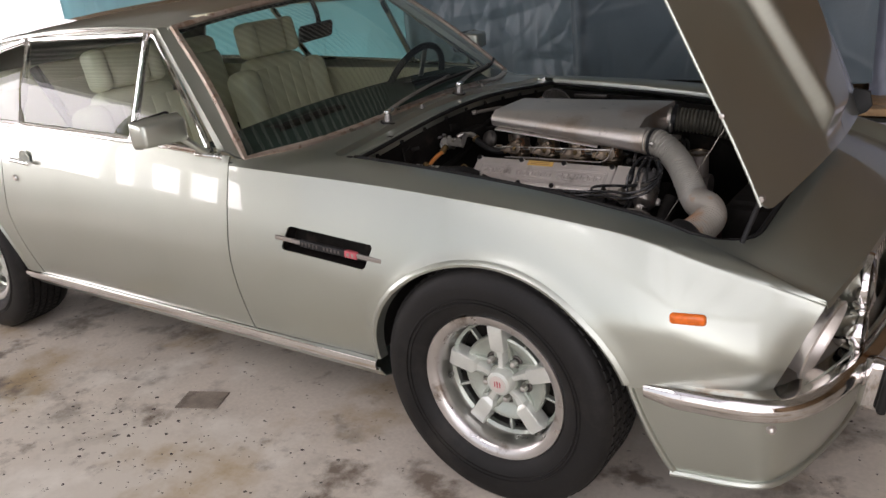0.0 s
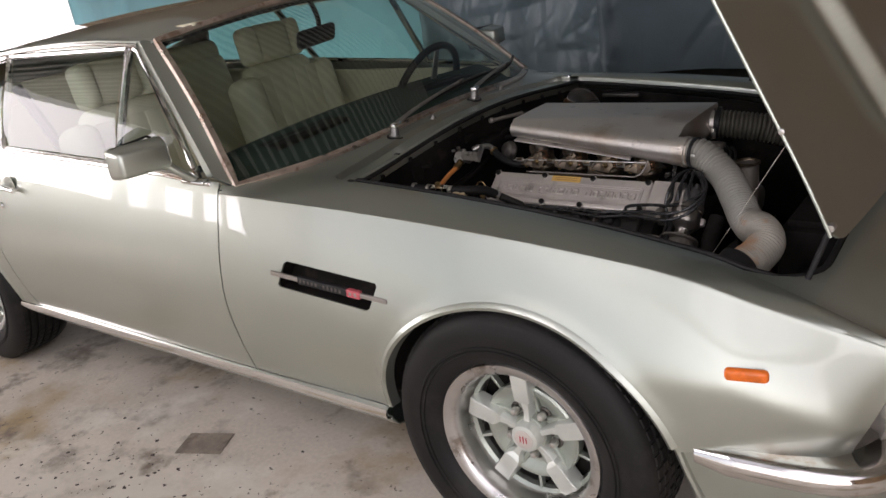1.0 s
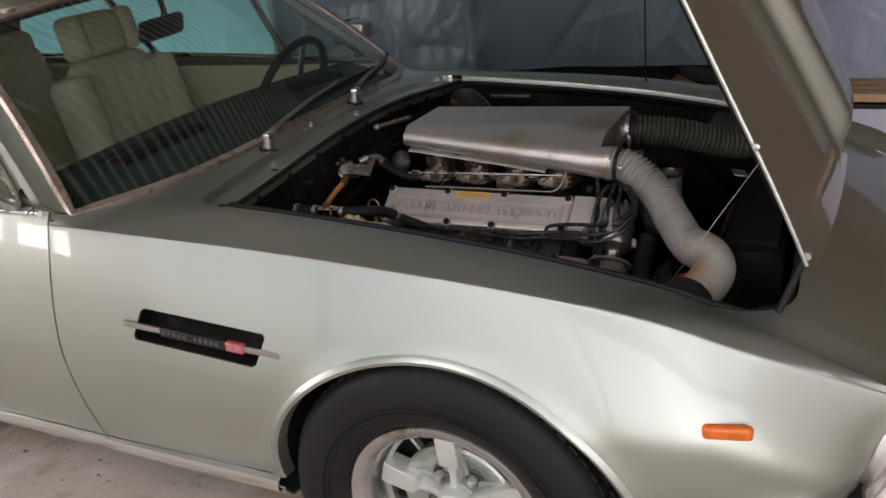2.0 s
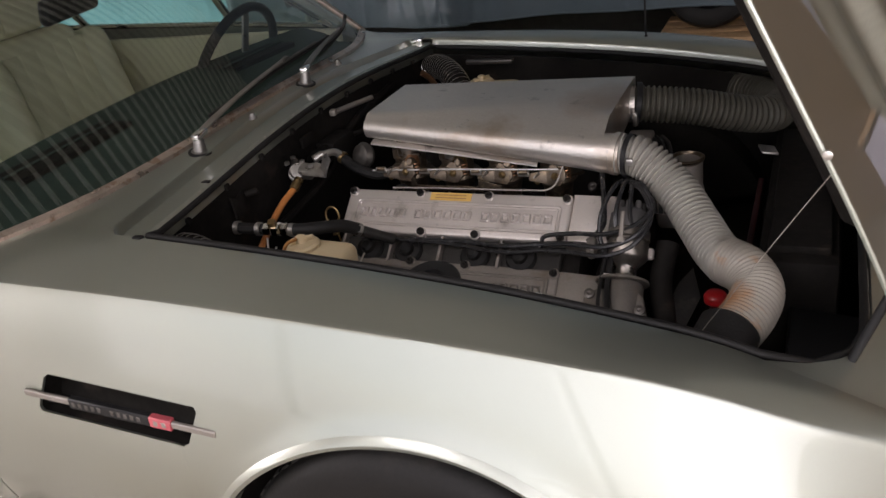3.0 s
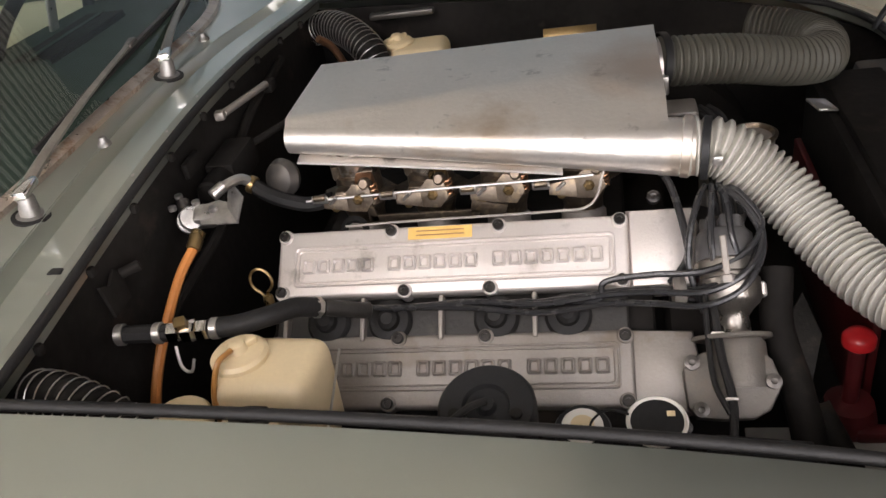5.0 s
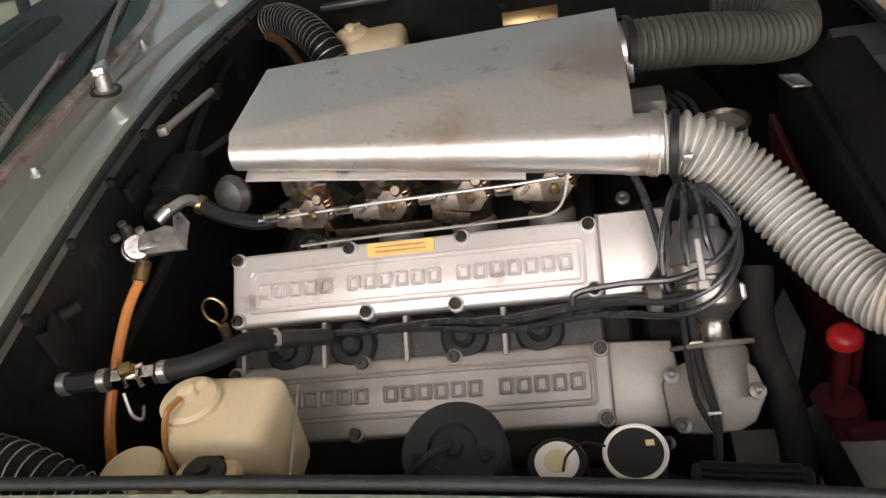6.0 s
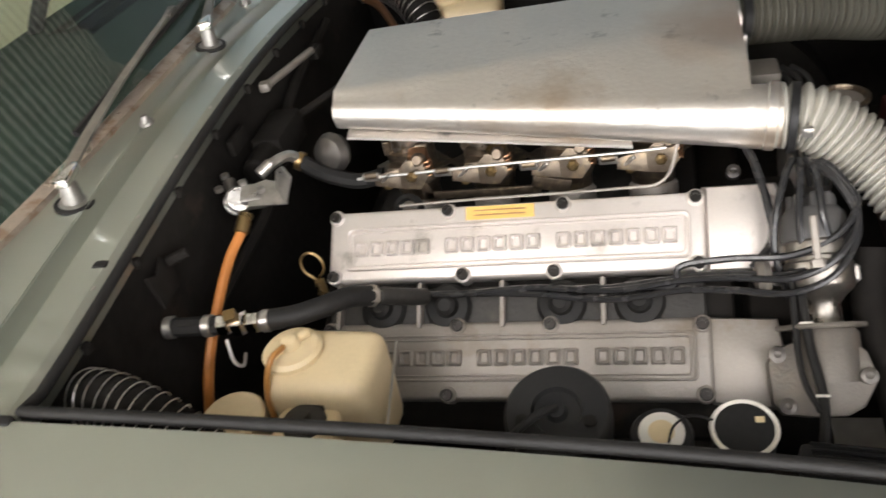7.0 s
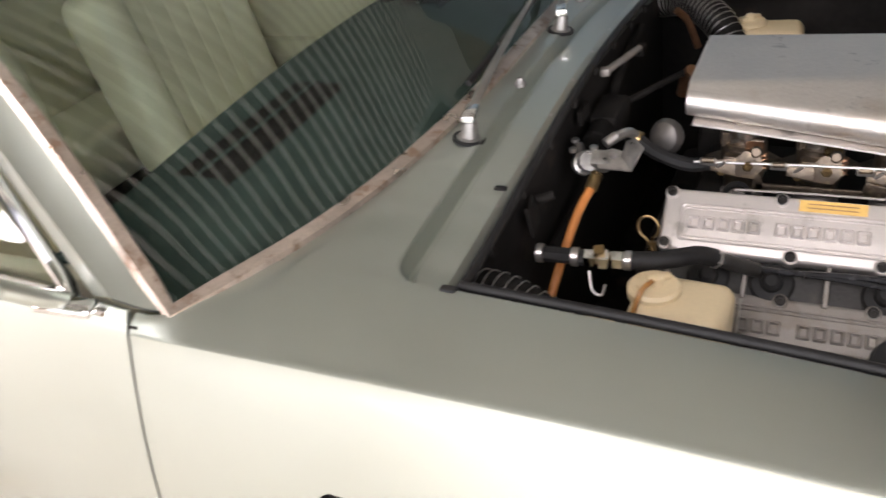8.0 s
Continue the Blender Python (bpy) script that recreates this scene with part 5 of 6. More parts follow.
# distributor and front plate
ax = frame_to((0.200, -0.345, 0.652), (0.192, -0.195, 0.795))[0]
dist = part("distributor", lathe([(0.026, 0.0), (0.028, 0.008), (0.024, 0.014), (0.0195, 0.02), (0.019, 0.044), (0.024, 0.052), (0.033, 0.060), (0.037, 0.066), (0.037, 0.090), (0.034, 0.092), (0.034, 0.096), (0.038, 0.098), (0.038, 0.112), (0.034, 0.116), (0, 0.116)], 32, ax), CARB, car, "cast alloy distributor with a grey cap")
dcap = part("distributor_cap", lathe([(0.035, 0.115), (0.036, 0.118), (0.034, 0.145), (0.028, 0.152), (0, 0.153)], 28, ax), DUSTY_GREY, dist, "dusty grey distributor cap")
for k in range(9):
    a_ = 2 * math.pi * k / 8
    r_ = 0.021 if k < 8 else 0.0
    part("cap_tower", lathe([(0.0062, 0.0), (0.0058, 0.014), (0.0042, 0.018), (0, 0.018)], 10, ax @ pose(r_ * math.cos(a_), r_ * math.sin(a_), 0.150)), DUSTY_GREY, dcap)
for a_ in (-100, 80):
    q = ax @ Matrix.Rotation(radians(a_), 4, "Z")
    part("distributor_clip", join(box(0.003, 0.008, 0.054, 0.0015, 1, q @ pose(0.0395, 0, 0.112)), box(0.008, 0.016, 0.014, 0.003, 1, q @ pose(0.0385, 0, 0.086))), CAST_DULL, dist, "spring clip")
part("vacuum_unit", join(lathe([(0.006, 0), (0.018, 0.003), (0.021, 0.010), (0.018, 0.017), (0.006, 0.020), (0, 0.020)], 20, ax @ pose(0.05, 0.012, 0.078, 0, 90, 0)), box(0.03, 0.010, 0.006, 0.001, 1, ax @ pose(0.04, 0.008, 0.078))), DUSTY_CAST, dist, "round vacuum advance unit")
part("body_lug", box(0.018, 0.014, 0.020, 0.003, 1, ax @ pose(-0.036, -0.012, 0.078)), CAST, dist)
part("body_lug", box(0.014, 0.016, 0.016, 0.003, 1, ax @ pose(0.012, -0.038, 0.074)), CAST, dist)
part("clamp_flange", lathe([(0.046, 0.0), (0.047, 0.002), (0.046, 0.005), (0, 0.005)], 36, ax @ pose(0.004, 0.0, 0.018)), DUSTY_CAST, dist)
part("drive_housing", lathe([(0.034, -0.04), (0.034, 0.012), (0.03, 0.018), (0, 0.018)], 28, ax), DUSTY_CAST, dist)
pl = [(x * 0.86, y * 0.86) for x, y in [(0.062, 0.02), (0.058, 0.034), (0.046, 0.044), (-0.03, 0.046), (-0.052, 0.036), (-0.06, 0.02), (-0.056, -0.03), (-0.044, -0.044), (-0.01, -0.047), (0.03, -0.045), (0.05, -0.034), (0.062, -0.012), (0.068, 0.0)]]
front = part("front_cover_plate", plate(pl, 0.02, pose(0.187, -0.372, 0.625, SLOPE) @ pose(0, 0, 0.003), 0.004), DUSTY_CAST, car, "pale dusty cover plate on the engine front")
for bx, by in ((0.048, 0.003), (-0.041, 0.026), (-0.034, -0.029)):
    part("plate_bolt", lathe([(0.009, 0), (0.009, 0.007), (0.004, 0.008), (0, 0.006)], 14, pose(0.187, -0.372, 0.625, SLOPE) @ pose(bx, by, 0.022)), DARK_STEEL, front)
part("timing_case", boxat(0.165, -0.19, 0.53, 0.08, 0.34, 0.25, 0.02, SLOPE * 0.4), BLACK, car, "dark timing case")

# ---- plenum and ducts ----


def plenum_mesh():
    rows = []
    for k in range(37):
        u = k / 36
        x = -0.384 + 0.52 * u
        r = 0.021 + 0.0145 * u ** 1.5
        yc = -0.108 - 0.052 * u
        zc = 0.868 - 0.030 * u
        top = 0.890 - 0.002 * u
        yf = 0.098 + 0.034 * u
        ridge = yc + 0.004 + 0.115 * min(u / 0.78, 1.0) ** 1.15 - 0.075 * max(0.0, (u - 0.78) / 0.22)
        row = [(x, yf, top - 0.052), (x, yf + 0.002, top - 0.02), (x, yf, top + 0.003), (x, yf - 0.006, top + 0.008), (x, (yf + ridge) / 2, top + 0.008)]
        a0 = Vector((x, yc - r * math.cos(radians(77)), zc + r * math.sin(radians(77))))
        pr = Vector((x, ridge, top + 0.0075))
        back = Vector((x, ridge + 0.012, top + 0.0075))
        row += [back, pr.lerp(back, 0.3) + Vector((0, 0, -0.0003)), pr.lerp(a0, min(0.4, 0.012 / max(0.012, (a0 - pr).length)))]
        for a in range(77, -96, -4):
            row.append((x, yc - r * math.cos(radians(a)), zc + r * math.sin(radians(a)) * 1.0))
        row.append((x, yc + 0.06, zc - r + 0.002))
        row.append((x, yf, top - 0.052))
        rows.append(row)
    bm = grid(rows)
    bmesh.ops.remove_doubles(bm, verts=bm.verts, dist=1e-5)
    bm.verts.ensure_lookup_table()
    for end in (-0.384, 0.136):
        vs = [v for v in bm.verts if abs(v.co.x - end) < 1e-5]
        edges = [e for e in bm.edges if all(abs(v.co.x - end) < 1e-5 for v in e.verts)]
        bmesh.ops.holes_fill(bm, edges=edges, sides=0)
    return bm


plenum = part("air_plenum", plenum_mesh(), SHEET, car, "wedge-shaped sheet aluminium air plenum", sharp=30)
lip = []
for k in range(17):
    u = 0.02 + 0.72 * k / 16
    zb = 0.868 - 0.030 * u - 0.021 - 0.0145 * u ** 1.5
    lip.append([(-0.384 + 0.52 * u, -0.108 - 0.052 * u + dy, zb + dz) for dy, dz in ((0.02, -0.001), (-0.008, -0.003), (-0.020 + 0.012 * u, -0.006), (-0.0205 + 0.012 * u, -0.009))])
part("plenum_lip", grid(lip), SHEET, plenum, "folded lower lip", thick=0.0015)
part("plenum_pipe", lathe([(0.0365, 0), (0.037, 0.02), (0.036, 0.045)], 32, frame_to((0.125, -0.158, 0.839), (0.165, -0.163, 0.838))[0], caps=False), SHEET, plenum, thick=0.003)
part("plenum_pipe", lathe([(0.038, 0), (0.038, 0.03)], 32, frame_to((0.110, 0.094, 0.846), (0.138, 0.099, 0.845))[0], caps=False), SHEET, plenum, thick=0.003)
white = [(0.150, -0.161, 0.839), (0.202, -0.165, 0.832), (0.262, -0.190, 0.790), (0.312, -0.248, 0.748), (0.345, -0.300, 0.728), (0.374, -0.342, 0.722)]
part("intake_duct", duct(white, 0.0385, 0.0100, 0.0075), HOSE, car, "off-white corrugated intake duct")
elbow_line = [(0.370, -0.336, 0.725), (0.402, -0.364, 0.724), (0.420, -0.402, 0.712), (0.412, -0.446, 0.699), (0.393, -0.488, 0.689)]
part("duct_collar", rod((0.390, -0.480, 0.695), (0.368, -0.545, 0.668), 0.046, 24), RUBBER, car, "black rubber collar under the duct elbow")
part("intake_duct", duct(elbow_line, 0.0405, 0.0072, 0.0042), HOSE_STAIN, car, "rust-stained ribbed duct elbow")
part("intake_duct", duct([(0.132, 0.100, 0.846), (0.250, 0.130, 0.828), (0.345, 0.165, 0.800), (0.396, 0.200, 0.786), (0.412, 0.245, 0.776)], 0.0385, 0.0110, 0.006), HOSE_DARK, car, "grey corrugated intake duct with shade darkening its colour")
part("intake_duct", duct([(0.408, 0.226, 0.779), (0.416, 0.285, 0.778), (0.380, 0.335, 0.780), (0.315, 0.37, 0.785)], 0.0385, 0.009, 0.005), HOSE_DARK, car, "grey ribbed duct elbow with shade darkening its colour")
for a, b, r in (((0.152, -0.161, 0.839), (0.164, -0.1625, 0.838), 0.0395), ((0.176, -0.1645, 0.8365), (0.186, -0.166, 0.836), 0.0405), ((0.138, 0.1015, 0.8455), (0.150, 0.1045, 0.8435), 0.0445)):
    m, d = frame_to(a, b)
    part("hose_clamp", lathe([(r - 0.002, 0), (r, 0.001), (r, d - 0.001), (r - 0.002, d)], 32, m, caps=False), BLACK_PLASTIC if 0.040 < r < 0.041 or a[1] > 0 else SHEET, car, "band clamp round the duct", thick=0.001)
part("clamp_latch", boxat(0.148, 0.060, 0.826, 0.010, 0.016, 0.030, 0.003), STEEL, car, "wire clamp latch")
for p in ((0.19, -0.208, 0.842), (0.148, 0.148, 0.86)):
    part("clamp_screw", boxat(*p, 0.012, 0.008, 0.012, 0.002), STEEL, car)

# ---- carburettors ----
for k, x in enumerate((-0.300, -0.192, -0.086, 0.022)):
    y = -0.098
    cb = part("carburettor", join(lathe([(0.034, 0.0), (0.040, 0.006), (0.040, 0.012), (0.034, 0.02), (0.033, 0.05)], 24, pose(x, y, 0.755)),
                                  lathe([(0.026, -0.10), (0.028, -0.02), (0.034, 0.0)], 20, pose(x, y, 0.755)),
                                  boxat(x, y - 0.036, 0.782, 0.05, 0.02, 0.028, 0.004)), BRONZE, car, "brass and alloy carburettor throat")
    part("carburettor_bowl", rod((x - 0.004, y, 0.80), (x - 0.004, y, 0.852), 0.024, 20), CARB, cb)
    part("carburettor_flange", box(0.082, 0.078, 0.006, 0.002, 1, pose(x, y, 0.772, 0, 0, 45)), BRONZE, cb)
    part("quadrant", plate([(-0.016, -0.020), (0.010, -0.022), (0.022, -0.006), (0.016, 0.016), (-0.006, 0.020), (-0.018, 0.008)], 0.003, pose(x + 0.012, y - 0.052, 0.789, 74, 0, 0), 0.001), BRONZE, cb, "tarnished throttle quadrant")
    part("quadrant_nut", lathe([(0.0075, 0), (0.0075, 0.006), (0.004, 0.009), (0, 0.009)], 6, pose(x + 0.012, y - 0.054, 0.787, 84)), BRASS, cb)
    coil_r = [(x + 0.030 + 0.008 * math.cos(a), y - 0.040 + 0.008 * math.sin(a), 0.776 + 0.0011 * a) for a in np.linspace(0, 8 * math.pi, 60)]
    part("return_spring", tube(coil_r, 0.0012, 5), COPPER, cb, "coppery return spring")
    part("fuel_banjo", join(rod((x - 0.030, y - 0.012, 0.806), (x + 0.030, y - 0.014, 0.808), 0.006, 10), rod((x - 0.026, y - 0.014, 0.80), (x - 0.026, y - 0.014, 0.822), 0.008, 6)), BRONZE, cb)
    part("idle_screw", rod((x - 0.034, y - 0.052, 0.778), (x - 0.020, y - 0.056, 0.793), 0.0026, 8), STEEL, cb)
    part("brass_jet", lathe([(0.010, 0), (0.010, 0.012), (0.006, 0.018), (0, 0.018)], 10, pose(x + 0.022, y - 0.036, 0.80, 60)), BRONZE, cb)
    part("copper_piece", boxat(x + 0.018, y - 0.028, 0.80, 0.026, 0.018, 0.024, 0.004, 20), COPPER if k % 2 == 0 else BRASS, cb)
    part("lever", plate([(-0.03, -0.008), (0.008, -0.014), (0.016, 0.0), (0.006, 0.014), (-0.03, 0.006)], 0.004, pose(x - 0.012, y - 0.05, 0.782, 70, 0, 0), 0.001), BRONZE, cb)
    for dx in (-0.026, 0.0, 0.02):
        part("screw_head", lathe([(0.006, 0), (0.006, 0.005), (0, 0.006)], 8, pose(x + dx, y - 0.048, 0.772 + 0.012 * (dx > 0), 90)), BRASS, cb)
    part("manifold_runner", rod((x, y + 0.0, 0.72), (x, y - 0.05, 0.60), 0.032, 16), CAST_DULL, car, "cast inlet runner")
part("throttle_rod", tube([(-0.366, -0.152, 0.788), (-0.2, -0.153, 0.795), (0.0, -0.154, 0.80), (0.04, -0.150, 0.80)], 0.0021, 8), STEEL, car, "thin steel throttle rod")
for x in (-0.345, -0.245, -0.13, -0.03):
    part("rod_joint", rod((x - 0.009, -0.153, 0.792), (x + 0.009, -0.153, 0.793), 0.0048, 10), BRONZE, car)
    part("rod_clip", boxat(x, -0.153, 0.790, 0.024, 0.006, 0.012, 0.002, 8), STEEL, car)
part("linkage_bracket", join(boxat(-0.20, -0.150, 0.752, 0.16, 0.004, 0.012, 0.001), boxat(-0.276, -0.150, 0.772, 0.012, 0.004, 0.05, 0.001, 0, -16), boxat(-0.105, -0.150, 0.758, 0.05, 0.004, 0.02, 0.001, 0, 14)), BRONZE, car, "bent steel linkage bracket")
cable("steel_pipe", [(-0.30, -0.196, 0.770), (-0.2, -0.194, 0.7715), (-0.02, -0.192, 0.7725), (0.034, -0.187, 0.776), (0.052, -0.165, 0.806), (0.058, -0.148, 0.838)], 0.0019, CAST_DULL, "bent steel breather pipe")
part("grommet", lathe([(0.016, -0.006), (0.022, 0), (0.016, 0.006), (0.012, 0)], 20, pose(-0.300, -0.165, 0.742, 60), caps=False), RUBBER, car)
part("vacuum_canister", lathe([(0.012, 0), (0.026, 0.006), (0.030, 0.016), (0.024, 0.028), (0.008, 0.034), (0, 0.034)], 24, pose(-0.415, -0.075, 0.79, 70, 0, -20)), DARK_STEEL, car, "grey vacuum canister")

# ---- regulator, hoses and pipes behind the engine ----
reg = part("fuel_regulator", join(lathe([(0.015, -0.018), (0.019, -0.014), (0.019, -0.004), (0.0145, -0.002), (0.0145, 0.008), (0.018, 0.010), (0.016, 0.016), (0, 0.017)], 20, pose(-0.520, -0.205, 0.802, 50, 30, 20)),
                                  boxat(-0.500, -0.200, 0.803, 0.034, 0.030, 0.028, 0.007, 30, 10, 20)), GLINT, car, "small cast alloy fuel regulator")
part("regulator_bracket", join(plate([(-0.026, -0.019), (0.026, -0.023), (0.026, 0.020), (0.012, 0.016), (0.0, 0.021), (-0.026, 0.013)], 0.003, pose(-0.478, -0.198, 0.806, 24, 8, 20), 0.001),
                               plate([(-0.022, -0.014), (0.022, -0.020), (0.026, 0.004), (0.014, 0.018), (-0.022, 0.014)], 0.003, pose(-0.452, -0.196, 0.816, 24, -68, 26), 0.001)), GLINT, reg, "bright folded bracket")
part("regulator_plug", rod((-0.535, -0.188, 0.806), (-0.541, -0.176, 0.818), 0.009, 10), DARK_STEEL, reg)
part("regulator_union", rod((-0.494, -0.238, 0.803), (-0.498, -0.262, 0.788), 0.010, 10), BRASS, reg)
part("regulator_union", rod((-0.50, -0.165, 0.815), (-0.485, -0.148, 0.822), 0.009, 10), STEEL, reg)
for dx, dy in ((-0.02, 0.0), (0.015, -0.02), (-0.05, -0.012), (-0.055, 0.02)):
    part("regulator_screw", lathe([(0.006, 0), (0.006, 0.006), (0, 0.007)], 8, pose(-0.49 + dx, -0.195 + dy, 0.820)), STEEL, reg)
cable("fuel_hose", [(-0.497, -0.258, 0.790), (-0.506, -0.30, 0.772), (-0.513, -0.36, 0.735), (-0.520, -0.415, 0.685), (-0.528, -0.455, 0.61), (-0.534, -0.48, 0.53)], 0.0068, ORANGE, "orange rubber fuel hose")
cable("vapour_hose", [(-0.488, -0.150, 0.820), (-0.472, -0.12, 0.815), (-0.455, -0.110, 0.795)], 0.008, STEEL, "bare metal elbow")
cable("vapour_hose", [(-0.464, -0.110, 0.800), (-0.43, -0.115, 0.778), (-0.38, -0.12, 0.765), (-0.34, -0.118, 0.77)], 0.0115, RUBBER, "black rubber hose")
part("hose_clip", rod((-0.466, -0.1095, 0.801), (-0.457, -0.111, 0.797), 0.0135, 16), BRASS, car)
cable("coolant_hose", [(-0.520, -0.432, 0.783), (-0.49, -0.430, 0.782), (-0.46, -0.428, 0.781)], 0.0112, RUBBER, "short black hose with worm clips")
cable("coolant_hose", [(-0.408, -0.420, 0.779), (-0.375, -0.414, 0.779), (-0.345, -0.398, 0.777), (-0.322, -0.372, 0.768), (-0.305, -0.352, 0.752)], 0.0125, RUBBER, "bent black coolant hose", n=14)
part("hose_nut", lathe([(0.012, -0.006), (0.0135, -0.005), (0.0135, 0.004), (0.011, 0.006)], 6, frame_to((-0.303, -0.350, 0.750), (-0.293, -0.342, 0.742))[0]), STEEL, car, "bright hose nut")
for a in ((-0.521, -0.432, 0.783), (-0.473, -0.429, 0.7815), (-0.404, -0.42, 0.779)):
    part("worm_clip", lathe([(0.0122, -0.005), (0.0132, -0.004), (0.0132, 0.004), (0.0122, 0.005)], 20, pose(*a, 0, 90, 5)), STEEL, car, "bright worm-drive clip")
part("hex_union", lathe([(0.013, -0.024), (0.013, -0.012), (0.009, -0.011), (0.009, -0.006), (0.015, -0.005), (0.015, 0.006), (0.010, 0.007), (0.013, 0.013), (0.013, 0.026)], 6, pose(-0.436, -0.425, 0.781, 0, 90, 5)), CHROME, car, "bright hexagon union")
part("hex_nut", boxat(-0.44, -0.430, 0.795, 0.014, 0.014, 0.014, 0.002, 20, 0, 20), BRASS, car)
cable("clip_tail", [(-0.452, -0.438, 0.768), (-0.445, -0.452, 0.748), (-0.432, -0.456, 0.744), (-0.428, -0.448, 0.756)], 0.002, STEEL)
part("thermostat_stub", rod((-0.298, -0.346, 0.746), (-0.252, -0.312, 0.712), 0.0105, 16), GRIME, car, "cast water outlet")
loop_up, loop_at = Vector((-0.10, 0.30, 0.95)), Vector((-0.410, -0.272, 0.738))
loop = [loop_at + Vector((0.0155 * math.sin(a), 0, 0)) + loop_up * (-0.017 * math.cos(a)) for a in np.linspace(0.35, 2 * math.pi - 0.35, 20)]
foot = loop_at - loop_up * 0.027 + Vector((0.004, 0, 0))
part("dipstick", tube([foot] + loop + [foot, foot + Vector((0.012, 0.006, -0.07))], 0.0021, 8), BRASS, car, "looped brass dipstick handle")
part("dipstick_collar", rod(foot + loop_up * 0.006, foot - loop_up * 0.014, 0.0072, 10), BRASS, car)

# link rod on the bulkhead
part("wiper_link", join(rod((-0.545, 0.03, 0.856), (-0.520, 0.165, 0.846), 0.0062, 12)), CAST_DULL, car, "dull metal link rod")
part("link_joint", boxat(-0.547, 0.022, 0.857, 0.017, 0.018, 0.015, 0.004, 0, 0, 10), CAST_DULL, car)
part("link_clip", boxat(-0.522, 0.182, 0.836, 0.018, 0.03, 0.02, 0.005), BLACK, car)
cable("black_pipe", [(-0.56, -0.05, 0.80), (-0.50, 0.05, 0.80), (-0.42, 0.16, 0.81), (-0.38, 0.2, 0.80)], 0.006, BLACK)
cable("black_pipe", [(-0.55, -0.30, 0.70), (-0.53, -0.10, 0.74), (-0.55, 0.10, 0.80), (-0.56, 0.35, 0.82)], 0.009, BLACK)
part("wiper_motor", join(boxat(-0.53, -0.02, 0.79, 0.05, 0.10, 0.05, 0.008), rod((-0.53, -0.12, 0.79), (-0.53, 0.0, 0.79), 0.022, 16)), BLACK, car, "grimy wiper motor")
part("rusty_bracket", boxat(-0.552, -0.10, 0.835, 0.010, 0.05, 0.025, 0.003), BLACK, car, "rusty bracket on the bulkhead")
part("hinge_bracket", join(plate([(-0.03, -0.02), (0.02, -0.026), (0.034, -0.004), (0.022, 0.02), (-0.004, 0.012), (-0.024, 0.024)], 0.004, pose(-0.552, -0.375, 0.806, 80, 0, 100), 0.001), rod((-0.552, -0.35, 0.815), (-0.530, -0.335, 0.818), 0.007)), BLACK, car, "grimy steel bracket")

# ventilation ducts with silver wire
for line, r in (([(-0.565, -0.545, 0.792), (-0.52, -0.556, 0.795), (-0.46, -0.574, 0.778), (-0.40, -0.592, 0.735), (-0.36, -0.60, 0.68)], 0.030), ([(-0.565, 0.60, 0.79), (-0.51, 0.56, 0.805), (-0.45, 0.50, 0.80), (-0.40, 0.44, 0.77), (-0.38, 0.41, 0.70)], 0.033)):
    d = part("vent_hose", duct(line, r, 0.0125, 0.0022, 24), BLACK, car, "black fabric hose wound with silver wire")
    pts = resample(curve(line, 16), 0.0005)
    n_turn = 0.0125
    coil, up = [], Vector((0, 0, 1))
    s = 0.0
    for i, p in enumerate(pts[:-1]):
        t = (pts[i + 1] - p).normalized()
        u = t.cross(up).normalized()
        v = t.cross(u)
        a = 2 * math.pi * s / n_turn
        coil.append(p + (u * math.cos(a) + v * math.sin(a)) * (r + 0.0012))
        s += 0.0005
    part("spiral_wire", tube(coil, 0.0009, 5), STEEL, d, "silver spiral wire")

# ---- bottles and caps ----


def bottle(mx, cap_at, label):
    b = box(0.122, 0.098, 0.135, 0.020, 4)
    for v in b.verts:
        if v.co.z < 0:
            v.co.x *= 0.94
            v.co.y *= 0.92
    body = part("washer_bottle", moved(b, mx), POLY, car, label)
    cm = Matrix.Translation(cap_at)
    part("bottle_neck", lathe([(0.028, -0.03), (0.028, 0.0)], 24, cm, caps=False), POLY, body, thick=0.002)
    part("bottle_cap", lathe([(0.033, -0.010), (0.034, -0.008), (0.034, 0.004), (0.030, 0.008), (0.012, 0.010), (0.010, 0.020), (0.006, 0.022), (0, 0.022)], 28, cm), POLY, body, "yellowed screw cap")
    part("cap_rib", boxat(*(Vector(cap_at) + Vector((0, 0, 0.012))), 0.05, 0.010, 0.010, 0.003, 0, 0, 50), POLY, body)
    return body


near_bottle = bottle(pose(-0.328, -0.462, 0.698, 0, 0, -3), (-0.362, -0.458, 0.767), "yellowed plastic washer bottle")
cable("washer_tube", [(-0.362, -0.470, 0.788), (-0.372, -0.492, 0.784), (-0.382, -0.508, 0.74), (-0.380, -0.512, 0.68)], 0.0034, TUBE, "amber washer tube", near_bottle)
part("bottle_slot", boxat(-0.330, -0.5112, 0.735, 0.024, 0.003, 0.012, 0.001), BLACK, near_bottle)
part("bottle_strap", rod((-0.262, -0.412, 0.735), (-0.258, -0.512, 0.70), 0.0016, 8), STEEL, near_bottle)
bottle(pose(-0.315, 0.495, 0.705, 0, 0, 4), (-0.362, 0.505, 0.772), "yellowed plastic bottle on the far inner wing")
